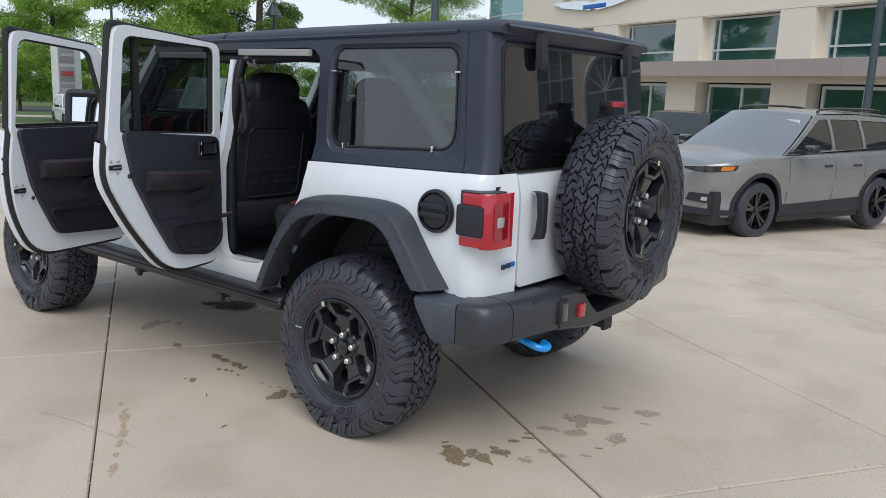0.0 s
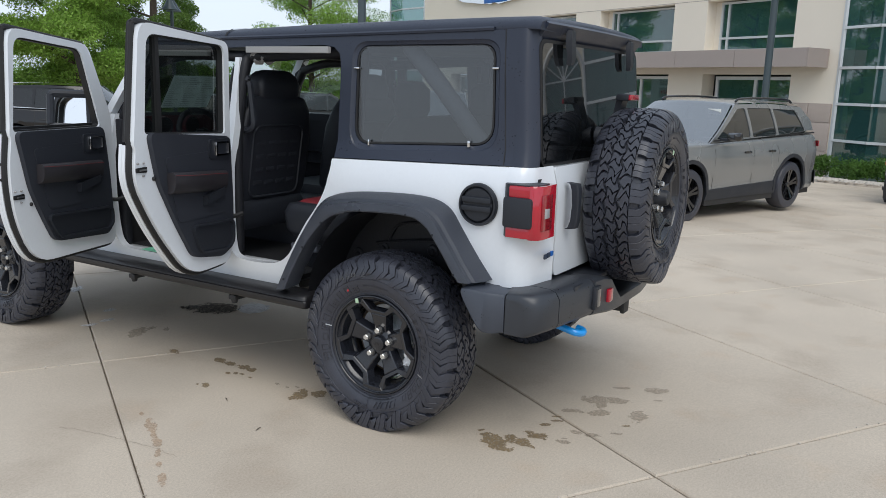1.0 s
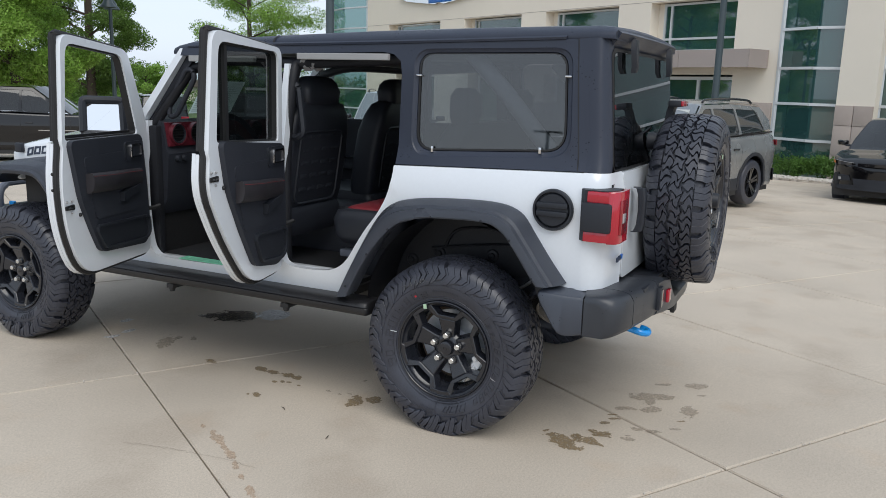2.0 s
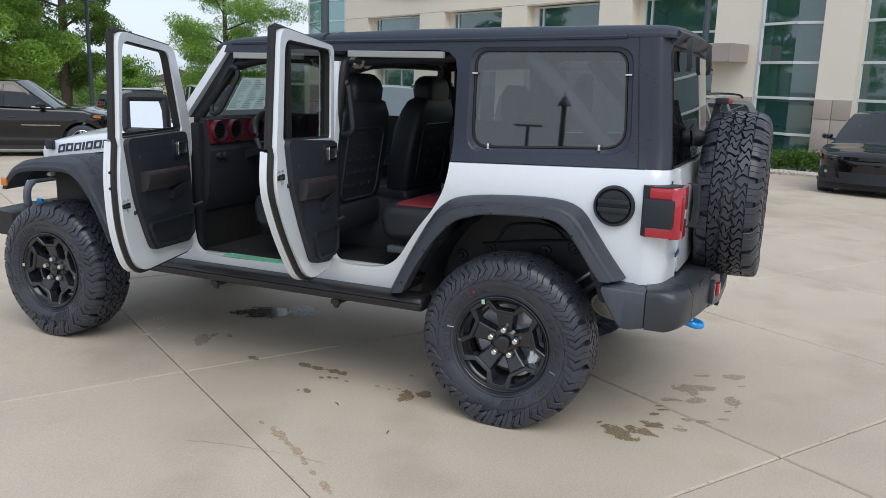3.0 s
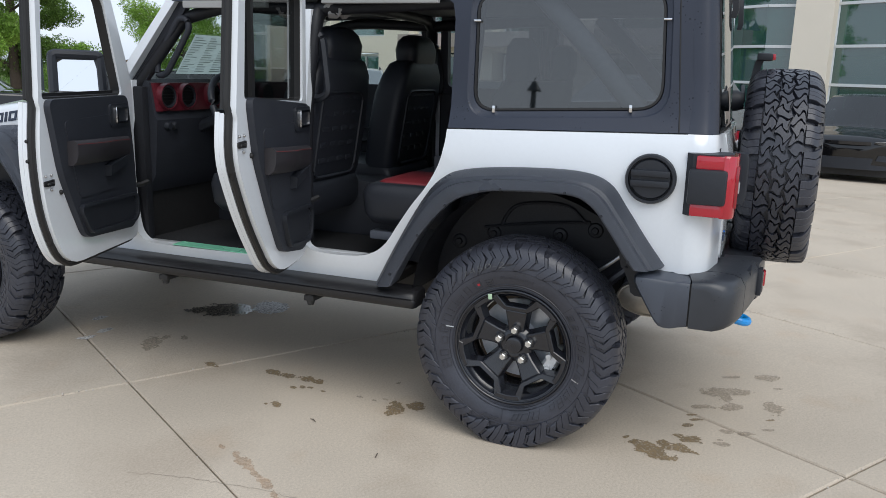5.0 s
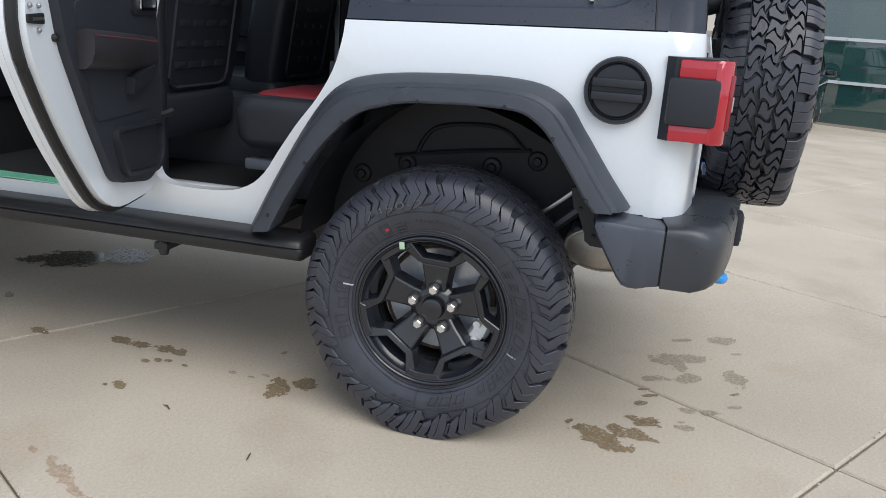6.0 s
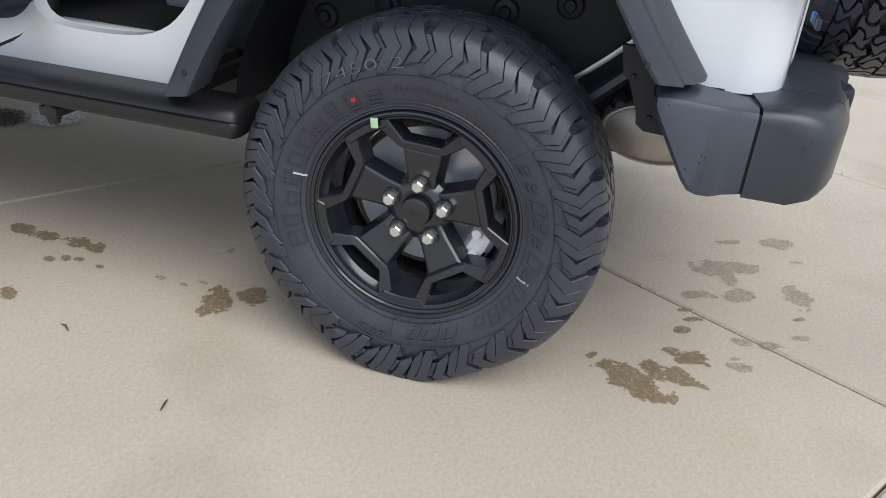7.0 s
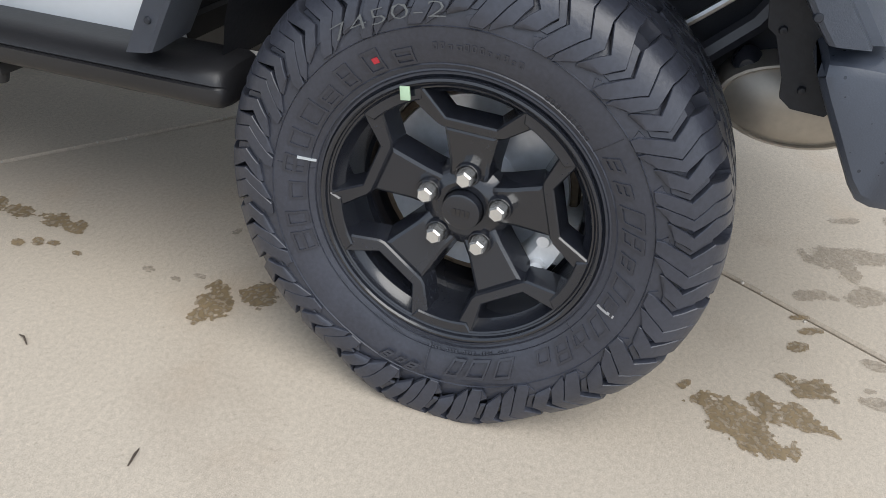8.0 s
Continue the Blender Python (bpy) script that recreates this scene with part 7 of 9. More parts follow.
def car(name, label, at, heading, paint_mat, L=4.65, W=1.86, H=1.68, wb=2.71, fo=0.92, r=0.36, belt=(1.02, 1.10), hood=(0.98, 1.06), cowl=0.62, roof_f=0.05, sill=0.30,
        clad=True, rim_mat=GLOSSBLACK, rails=True, boxy=0.0, group="parked cars", slots=7, chrome=False, side_bar=False, shell=False, sticker=False):
    """A parked car: pressed sides with wheel arches, hood, glasshouse with panes, lamps, wheels. +y is forward."""
    e = thing(name, label, "car", group)
    e.matrix_world = Matrix.Translation((at[0], at[1], fall(at[0], at[1]))) @ Matrix.Rotation(math.atan2(-heading[0], heading[1]), 4, "Z")
    yf, yr = wb / 2, -wb / 2
    front_y, rear_y = yf + fo, yf + fo - L
    hw = W / 2

    def width(y):
        k = 1.0
        if y > front_y - 0.9:
            k -= (0.16 - 0.06 * boxy) * ((y - front_y + 0.9) / 0.9) ** 2
        if y < rear_y + 0.6:
            k -= (0.09 - 0.05 * boxy) * ((rear_y + 0.6 - y) / 0.6) ** 2
        return hw * k

    FL, RL = 0.80, 0.50

    def plan(y):
        """Half width of the rounded plan of a lofted body."""
        if y > front_y - FL:
            return hw * max(0.0, 1 - min(1.0, (y - front_y + FL) / FL) ** 2.7) ** (1 / 2.7)
        if y < rear_y + RL:
            return hw * max(0.0, 1 - min(1.0, (rear_y + RL - y) / RL) ** 3.6) ** (1 / 3.6)
        return hw

    def sx(y, z):
        if shell:
            t = ease([(0.2, -0.06), (0.36, -0.022), (0.50, -0.030), (0.72, -0.004), (0.88, 0.0), (0.97, -0.022), (1.15, -0.075)], z)
            return plan(y) + t * min(1.0, plan(y) / hw * 1.15)
        t = ease([(0.2, -0.05), (0.45, -0.012), (0.75, 0.0), (0.95, -0.02), (1.15, -0.07)], z)
        return width(y) + t

    bow = 0.44 - 0.26 * boxy
    face_y = lambda x: front_y - FL + FL * max(0.0, 1 - min(1.0, abs(x) / hw) ** 2.7) ** (1 / 2.7)
    tail_y = lambda x: rear_y + RL - RL * max(0.0, 1 - min(1.0, abs(x) / hw) ** 3.6) ** (1 / 3.6)
    y_cowl = yf - cowl + 0.15
    bz = lambda y: belt[0] + (belt[1] - belt[0]) * max(0, min(1, (y_cowl - y) / (y_cowl - rear_y)))
    top_front = [(y_cowl, belt[0]), (yf + 0.05, (hood[1] + belt[0]) / 2 - 0.04), (front_y - 0.52, hood[0] - 0.075), (front_y - bow + 0.05, hood[0] - 0.15)]
    nose_y = lambda x: front_y + 0.05 - bow * abs(x / hw) ** 3.1

    def arch(yc, ra):
        return [(yc + ra * math.cos(math.pi * k / 12), r + ra * math.sin(math.pi * k / 12) * 1.0) for k in range(13)]

    ra = r + 0.075
    low = [(front_y - bow + 0.05, 0.62), (front_y - bow + 0.05, 0.40), (front_y - bow + 0.03, sill - 0.03), (yf + ra, sill)] + arch(yf, ra) + [(yf - ra, sill), (yr + ra, sill)] + arch(yr, ra) + [(yr - ra, sill + 0.02), (rear_y + 0.10, 0.36), (rear_y + 0.02, 0.55), (rear_y + 0.02, 0.80), (rear_y + 0.06, bz(rear_y))]
    outline = top_front + low
    cuts = [0.45, 0.6, 0.75, 0.88, 0.98]
    ycuts = [front_y - 0.25, front_y - 0.5, front_y - 0.75, yf - 0.5, 0.0, yr + 0.4, rear_y + 0.45, rear_y + 0.2]
    if shell:
        edge = [(rear_y, 0.74), (rear_y + 0.04, 0.90), (rear_y + 0.12, belt[1] - 0.04), (rear_y + 0.3, belt[1]), (y_cowl, belt[0]), (yf + 0.05, (hood[1] + belt[0]) / 2 - 0.035), (front_y - 0.50, hood[0] - 0.045), (front_y - 0.20, hood[0] - 0.10), (front_y - 0.06, hood[0] - 0.165), (front_y, hood[0] - 0.27)]
        ys = sorted({round(q, 3) for q in [rear_y + RL * (1 - math.cos(math.pi / 2 * k / 12)) for k in range(13)] + [front_y - FL * (1 - math.cos(math.pi / 2 * k / 18)) for k in range(19)] + list(np.arange(rear_y + RL, front_y - FL, 0.045))})
        bm = bmesh.new()
        grid = []
        for y in ys:
            w, ze = plan(y), ease(edge, y)
            zb = sill + 0.10 * max(0.0, (y - front_y + 0.25) / 0.25) + 0.12 * max(0.0, (rear_y + 0.3 - y) / 0.3)
            crown = 0.055 * min(1.0, w / hw) if y > y_cowl - 0.1 else 0.01
            ring = [(sx(y, zb + (ze - 0.07 - zb) * k / 15), zb + (ze - 0.07 - zb) * k / 15) for k in range(16)]
            x0 = ring[-1][0]
            soft_r = min(0.075, x0 * 0.5)
            ring += [(x0 - soft_r * (1 - math.cos(math.pi / 2 * k / 4)), ze - 0.07 + 0.07 * math.sin(math.pi / 2 * k / 4)) for k in range(1, 5)]
            x1 = ring[-1][0]
            ring += [(x1 * (1 - k / 7), ze + crown * (1 - (1 - k / 7) ** 2.2)) for k in range(1, 8)]
            grid.append([bm.verts.new((x, y, z)) for x, z in ring] + [bm.verts.new((-x, y, z)) for x, z in ring[-2::-1]])
        for g0, g1 in zip(grid, grid[1:]):
            for i in range(len(g0) - 1):
                q = (g0[i], g0[i + 1], g1[i + 1], g1[i])
                cy, cz, cx = (sum(v.co[j] for v in q) / 4 for j in (1, 2, 0))
                if abs(cx) > 0.3 and any((cy - yc) ** 2 + (cz - r) ** 2 < (ra + 0.012) ** 2 for yc in (yf, yr)):
                    continue
                bm.faces.new(q)
        bmesh.ops.remove_doubles(bm, verts=bm.verts[:], dist=1e-4)
        part("body_shell", bm, paint_mat, e, smooth=80)
    else:
        for s in (-1, 1):
            part("body_side", panel(outline, [], lambda y, z: (s * sx(y, z), y, z), -s * 0.03, cuts_a=ycuts, cuts_b=cuts, along=(1, 0, 0)), paint_mat, e, smooth=50)
        # hood and nose
        rows = []
        for y, zc, ze in ((y_cowl + 0.02, hood[1] + 0.01, belt[0] - 0.005), (yf + 0.05, hood[1] - 0.03, (hood[1] + belt[0]) / 2 - 0.045), (front_y - 0.52, hood[0] + 0.0, hood[0] - 0.078), (front_y - bow + 0.04, hood[0] - 0.05, hood[0] - 0.155)):
            w = sx(y, ze)
            rows.append([(x * w, y + ((bow - 0.04) * (1 - abs(x) ** 3.1) * (1.0 if y > front_y - bow else 0.35) if y > yf + 0.2 else 0), ze + (zc - ze) * (1 - abs(x) ** 3)) for x in np.linspace(-1, 1, 13)])
        part("hood", skin(rows, closed=False, caps=False), paint_mat, e, smooth=60)
        rows = []
        for z, dy in ((sill - 0.02, -0.10), (0.42, 0.0), (0.60, 0.015), (hood[0] - 0.22, 0.0), (hood[0] - 0.12, -0.01), (hood[0] - 0.05, -0.05)):
            w = sx(front_y - 0.06, z) + 0.004
            rows.append([(x * w, front_y + dy + 0.05 - bow * abs(x) ** 3.1, z - (0.10 * abs(x) ** 3 if z > hood[0] - 0.06 else 0.05 * abs(x) ** 3 if z > hood[0] - 0.15 else 0)) for x in np.linspace(-1, 1, 17)])
        part("nose", skin(rows, closed=False, caps=False), paint_mat, e, smooth=60)
        # tail
        rows = []
        for z, dy in ((0.36, 0.06), (0.50, 0.0), (0.80, 0.0), (0.95, 0.03), (belt[1], 0.07)):
            w = sx(rear_y + 0.06, z) + 0.003
            rows.append([(x * w, rear_y + dy - 0.02 + 0.08 * x * x, z) for x in np.linspace(-1, 1, 11)])
        part("tail_panel", skin(rows, closed=False, caps=False), paint_mat, e, smooth=60)
    # glasshouse
    rx = 0.20 - 0.12 * boxy
    yA, yR = y_cowl - 0.02, rear_y + 0.07
    wf, wr = roof_f, rear_y + 0.50 * (1 - boxy * 0.8) + 0.05
    zr = H - 0.05

    def gx(y, z):
        t = max(0, min(1, (z - belt[0]) / (zr - belt[0])))
        return (sx(y, 0.95) - 0.045) - (rx - 0.02) * t ** 1.4

    side = [(yA, belt[0] - 0.005), (wf, zr - 0.005), ((wf + wr) / 2, zr + 0.012), (wr, zr - 0.03), (yR, bz(yR))]
    lo, hi = belt[0] + 0.045, zr - 0.065
    cutsw = [yA - 0.13, yf - cowl - 0.95, yr + 0.42, wr + 0.02]
    f = lambda z: (z - belt[0]) / (zr - belt[0])
    holes = []
    for i in range(3):
        a, b = cutsw[i], cutsw[i + 1]
        g = 0.03
        if i == 0:
            q = [(a - 0.03, lo), (wf - 0.07 + 0.04, hi), (b + g, hi + 0.01), (b + g, lo + 0.01)]
        elif i == 1:
            q = [(a - g, lo + 0.012), (a - g, hi + 0.01), (b + g, hi + 0.008), (b + g - 0.02, lo + 0.025)]
        else:
            q = [(a - g - 0.02, lo + 0.03), (a - g, hi + 0.004), (wr + 0.20 - 0.10 * boxy, hi - 0.015), (wr + 0.02, lo + 0.075)]
        holes.append(rounded(q, 0.03, 3))
    for s in (-1, 1):
        part("pillar_frame", panel(side, holes, lambda y, z: (s * gx(y, z), y, z), -s * 0.025, cuts_b=[1.2, 1.35, 1.5], along=(1, 0, 0)), paint_mat, e, smooth=50)
        for h in holes:
            part("side_glass", panel(h, [], lambda y, z: (s * (gx(y, z) - 0.012), y, z), 0, cuts_b=[1.2, 1.35, 1.5]), DARKGLASS, e, smooth=60)
        part("window_trim", panel([(yA - 0.05, belt[0] + 0.012), (yR + 0.15, bz(yR) + 0.012), (yR + 0.15, bz(yR) + 0.034), (yA - 0.09, belt[0] + 0.034)], [], lambda y, z: (s * (gx(y, z) + 0.004), y, z), -s * 0.01, along=(1, 0, 0)), CHROME if chrome else SEAL, e, smooth=0)
        if clad:
            part("sill_cladding", panel([(yf - ra - 0.02, sill - 0.02), (yr + ra + 0.02, sill - 0.02), (yr + ra + 0.05, sill + 0.17), (yf - ra - 0.04, sill + 0.13)], [], lambda y, z: (s * (sx(y, z) + 0.008), y, z), -s * 0.02, cuts_b=[0.4], along=(1, 0, 0)), PLASTIC, e)
            for yc in (yf, yr):
                o2, i2 = [], []
                for k in range(15):
                    a = math.pi * (k - 1) / 12
                    o2.append((yc + (ra + 0.045) * math.cos(a), max(sill - 0.02, r + (ra + 0.045) * math.sin(a))))
                    i2.append((yc + (ra - 0.01) * math.cos(a), max(sill - 0.02, r + (ra - 0.01) * math.sin(a))))
                part("arch_cladding", panel(o2 + i2[::-1], [], lambda y, z: (s * (sx(y, z) + 0.010), y, z), -s * 0.03, along=(1, 0, 0)), PLASTIC, e)
        elif shell:
            # rolled lips of the wheel arches
            for yc in (yf, yr):
                o2, i2 = [], []
                for k in range(29):
                    a = math.pi * (k - 2) / 24
                    o2.append((yc + (ra + 0.060) * math.cos(a), max(sill + 0.01, r + (ra + 0.060) * math.sin(a))))
                    i2.append((yc + (ra - 0.020) * math.cos(a), max(sill + 0.01, r + (ra - 0.020) * math.sin(a))))
                part("arch_lip", panel(o2 + i2[::-1], [], lambda y, z: (s * (sx(y, z) + 0.006), y, z), -s * 0.05, cuts_a=[yc + ra * q for q in (-0.8, -0.5, -0.2, 0.2, 0.5, 0.8)], along=(1, 0, 0)), paint_mat, e, smooth=40)
        if side_bar:
            part("door_bar", panel([(y_cowl - 0.72, 0.742), (y_cowl + 0.10, 0.742), (y_cowl + 0.10, 0.757), (y_cowl - 0.72, 0.757)], [], lambda y, z: (s * (sx(y, z) + 0.010), y, z), -s * 0.012, along=(1, 0, 0)), CHROME, e, "thin bright bar on the door", smooth=0)
        # seams, handles, mirrors
        for y in (yf - ra - 0.12, cutsw[1], cutsw[2] + 0.02):
            part("door_seam", panel([(y, sill + 0.14), (y + 0.007, sill + 0.14), (y + 0.007, bz(y) - 0.01), (y, bz(y) - 0.01)], [], lambda yy, z: (s * (sx(yy, z) + 0.001), yy, z), 0, cuts_b=cuts), SEAL, e, smooth=0)
        for y in (cutsw[1] + 0.10, cutsw[2] + 0.14):
            bm = bmesh.new()
            w = sx(y, 0.92)
            box(bm, s * w + (0.002 if s > 0 else -0.022), s * w + (0.022 if s > 0 else -0.002), y, y + 0.17, 0.905, 0.935, 0.008)
            part("door_handle", bm, GLOSSBLACK if side_bar or not chrome else CHROME, e)
        bm = bmesh.new()
        mxx = s * (hw + 0.13)
        rows = [[(mxx + s * a * k, y_cowl - 0.30 + dy, belt[0] + 0.085 + b * k) for a, b in rounded([(-0.11, -0.06), (0.09, -0.05), (0.09, 0.06), (-0.11, 0.055)], 0.03, 3)] for dy, k in ((-0.05, 0.95), (-0.04, 1.0), (0.02, 0.95), (0.07, 0.55))]
        skin(rows, bm=bm)
        part("door_mirror", bm, GLOSSBLACK if paint_mat is not BLACKPAINT else paint_mat, e, smooth=50)
        part("mirror_foot", boxes((min(s * (hw - 0.06), s * (hw + 0.06)), max(s * (hw - 0.06), s * (hw + 0.06)), y_cowl - 0.30, y_cowl - 0.24, belt[0] + 0.02, belt[0] + 0.06), bevel=0.01), PLASTIC, e)
        if shell:
            zz = hood[0] - 0.165
            cuts_x = [s * hw * q for q in (0.5, 0.55, 0.6, 0.65, 0.7, 0.74, 0.78, 0.82, 0.85, 0.88, 0.91, 0.94)]

            def face(off):
                return lambda x, z: (x * (1 + off / hw), face_y(x) + off * 0.8, z)

            lamp = part("headlight", panel([(s * hw * a, zz + c) for a, c in ((0.46, -0.012), (0.60, -0.040), (0.80, -0.046), (0.95, -0.020), (0.962, 0.048), (0.80, 0.034), (0.60, 0.018), (0.47, 0.010))], [], face(0.012), 0.03, cuts_a=cuts_x, along=(0, -1, 0)), GLOSSBLACK, e, "slim dark headlight", smooth=50)
            part("headlight_lens", panel([(s * hw * a, zz + c) for a, c in ((0.52, -0.018), (0.62, -0.032), (0.79, -0.036), (0.79, 0.020), (0.62, 0.008), (0.53, 0.002))], [], face(0.016), 0.01, cuts_a=cuts_x, along=(0, -1, 0)), SMOKED, lamp, smooth=50)
            part("light_strip", panel([(s * hw * a, zz + c) for a, c in ((0.48, 0.008), (0.60, 0.014), (0.80, 0.030), (0.94, 0.042), (0.94, 0.050), (0.80, 0.038), (0.60, 0.022), (0.48, 0.015))], [], face(0.018), 0.01, cuts_a=cuts_x, along=(0, -1, 0)), CLEARLENS, lamp, smooth=50)
            part("turn_signal", panel([(s * hw * a, zz + c) for a, c in ((0.86, -0.024), (0.94, -0.012), (0.95, 0.036), (0.87, 0.028))], [], face(0.018), 0.01, cuts_a=cuts_x, along=(0, -1, 0)), ORANGE, lamp, smooth=50)
            fog = part("fog_lamp", panel([(s * hw * a, c) for a, c in ((0.52, 0.50), (0.80, 0.47), (0.86, 0.52), (0.82, 0.585), (0.56, 0.595))], [], face(0.010), 0.03, cuts_a=cuts_x, along=(0, -1, 0)), PLASTIC, e, smooth=50)
            part("fog_lens", panel([(s * hw * a, c) for a, c in ((0.70, 0.505), (0.76, 0.50), (0.77, 0.545), (0.71, 0.55))], [], face(0.015), 0.01, along=(0, -1, 0)), CLEARLENS, fog)
            part("tail_lamp", panel([(s * hw * a, c) for a, c in ((0.55, 0.93), (0.97, 0.95), (0.975, 1.04), (0.60, 1.02))], [], lambda x, z: (x * 1.015, tail_y(x) - 0.014, z), 0.03, cuts_a=[s * hw * q for q in (0.6, 0.7, 0.8, 0.85, 0.9, 0.94)], along=(0, 1, 0)), REDLENS, e, smooth=50)
        else:
            # head and tail lamps
            zz = hood[0] - 0.20
            rows = []
            for k in range(8):
                t = k / 7
                x = s * hw * (0.42 + 0.56 * t)
                y = nose_y(x) + 0.012
                h0, h1 = zz - 0.035 + 0.03 * t, zz + 0.012 + 0.055 * t
                rows.append([(x, y - 0.05, h0), (x, y, h0), (x, y - 0.015, h1), (x, y - 0.06, h1)])
            part("headlight", skin(rows), SMOKED, e, smooth=40)
            rows = []
            for k in (0, 1):
                x = s * hw * (0.875 + 0.09 * k)
                y = nose_y(x) + 0.02
                rows.append([(x, y - 0.03, zz - 0.035), (x, y, zz - 0.035), (x, y - 0.012, zz + 0.025), (x, y - 0.04, zz + 0.025)])
            part("turn_signal", skin(rows), ORANGE, e)
            fog = part("fog_lamp", boxes((min(s * hw * 0.56, s * hw * 0.76), max(s * hw * 0.56, s * hw * 0.76), nose_y(hw * 0.76) - 0.06, nose_y(hw * 0.70) + 0.006, 0.49, 0.57), bevel=0.02), PLASTIC, e)
            part("fog_lens", boxes((min(s * hw * 0.66, s * hw * 0.72), max(s * hw * 0.66, s * hw * 0.72), nose_y(hw * 0.72) - 0.03, nose_y(hw * 0.70) + 0.012, 0.505, 0.545), bevel=0.01), CLEARLENS, fog)
            part("tail_lamp", boxes((min(s * hw * 0.62, s * hw * 0.93), max(s * hw * 0.62, s * hw * 0.93), rear_y - 0.015, rear_y + 0.12, 0.92, 1.02), bevel=0.015), REDLENS, e)
        if rails:
            bm = bmesh.new()
            xr = s * (gx(0, zr) - 0.06)
            tube(bm, spline([(xr, wf - 0.12, zr + 0.035), (xr, wf - 0.25, zr + 0.075), (xr, (wf + wr) / 2, zr + 0.092), (xr, wr + 0.30, zr + 0.075), (xr, wr + 0.15, zr + 0.03)], 4), 0.018, 8)
            part("roof_rail", bm, GLOSSBLACK if not chrome else CHROME, e)
    # roof and screens
    rows = []
    for y, z in ((wf + 0.02, zr - 0.022), (wf - 0.10, zr + 0.012), ((wf + wr) / 2, zr + 0.035), (wr + 0.12, zr + 0.02), (wr - 0.04, zr - 0.02)):
        w = gx(y, zr) + 0.004
        rows.append([(x * w, y + 0.06 * (1 - x * x) * (1 if y > wf - 0.2 else 0), z + 0.035 * (1 - x * x)) for x in np.linspace(-1, 1, 11)])
    part("roof", skin(rows, closed=False, caps=False), paint_mat, e, smooth=60)
    rows = []
    for t in np.linspace(0, 1, 5):
        y, z = yA + (wf - yA) * t + 0.03, belt[0] + (zr - belt[0]) * t
        w = gx(y, z) - 0.03
        rows.append([(x * w, y + 0.10 * (1 - x * x) - 0.02 * (1 - t), z + 0.03 * (1 - x * x) * t) for x in np.linspace(-1, 1, 11)])
    part("windscreen", skin(rows, closed=False, caps=False), DARKGLASS if boxy or paint_mat is BLACKPAINT else WINDSHIELD, e, smooth=60)
    if sticker:
        y, z = yA + (wf - yA) * 0.80, belt[0] + (zr - belt[0]) * 0.80
        part("window_sticker", boxes((-0.62 if sticker == 1 else 0.1, -0.42 if sticker == 1 else 0.4, y + 0.06, y + 0.075, z - 0.05, z + 0.03)), PAPER, e, smooth=0)
    rows = []
    for t in np.linspace(0, 1, 4):
        y, z = yR + (wr - yR) * t, belt[1] + (zr - 0.02 - belt[1]) * t
        w = gx(y, z) - 0.05
        rows.append([(x * w, y - 0.07 * (1 - x * x), z) for x in np.linspace(-1, 1, 9)])
    part("rear_window", skin(rows, closed=False, caps=False), DARKGLASS, e, smooth=60)
    if shell:
        zz = hood[0] - 0.165
        cuts_x = [hw * q for q in (-0.95, -0.9, -0.85, -0.8, -0.7, -0.6, -0.5, -0.4, -0.2, 0, 0.2, 0.4, 0.5, 0.6, 0.7, 0.8, 0.85, 0.9, 0.95)]

        def band(name, pts, material, off, thick=0.03):
            return part(name, panel([(hw * a, c) for a, c in pts], [], lambda x, z: (x * (1 + off / hw), face_y(x) + off, z), thick, cuts_a=cuts_x, along=(0, -1, 0)), material, e, smooth=50)

        for k in range(slots):
            x0 = (k - slots / 2) * (0.84 / slots)
            band("grille_slot", [(x0 + 0.008, zz - 0.045), (x0 + 0.84 / slots - 0.008, zz - 0.045), (x0 + 0.84 / slots - 0.008, zz + 0.012), (x0 + 0.008, zz + 0.012)], GLOSSBLACK, 0.010)
        band("air_intake", [(-0.44, 0.40), (0.44, 0.40), (0.48, 0.54), (-0.48, 0.54)], PLASTIC, 0.010)
        band("bumper_lip", [(-0.965, sill + 0.03), (0.965, sill + 0.03), (0.97, sill + 0.09), (0.5, sill + 0.12), (-0.5, sill + 0.12), (-0.97, sill + 0.09)], PLASTIC, 0.012)
        part("rear_valance", panel([(hw * a, c) for a, c in ((-0.96, 0.36), (0.96, 0.36), (0.965, 0.56), (-0.965, 0.56))], [], lambda x, z: (x * 1.012, tail_y(x) - 0.012, z), 0.03, cuts_a=cuts_x, along=(0, 1, 0)), PLASTIC, e, smooth=50)
    else:
        # grille, intake, bumper lip
        for k in range(slots):
            x = (k - (slots - 1) / 2) * (0.80 / slots)
            y = nose_y(x) + 0.004
            part("grille_slot", boxes((x - 0.28 / slots, x + 0.28 / slots, y - 0.05, y + 0.012, zz - 0.05, zz + 0.025 + 0.12 * boxy), bevel=0.006), GLOSSBLACK, e)
        part("air_intake", boxes((-hw * 0.40, hw * 0.40, front_y - 0.02, front_y + 0.065, 0.42, 0.56), bevel=0.02), PLASTIC, e)
        rows = []
        for x in np.linspace(-0.97, 0.97, 15):
            x, y = float(x) * hw, nose_y(float(x) * hw)
            rows.append([(x * 0.99, y - 0.16, sill - 0.05), (x * 0.99, y - 0.03, sill - 0.06), (x, y + 0.008, sill + 0.0), (x, y + 0.010, sill + 0.07), (x, y - 0.05, sill + 0.09)])
        part("bumper_lip", skin(rows), PLASTIC, e)
        part("rear_valance", boxes((-hw * 0.90, hw * 0.90, rear_y - 0.01, rear_y + 0.2, 0.30, 0.52), bevel=0.03), PLASTIC, e)
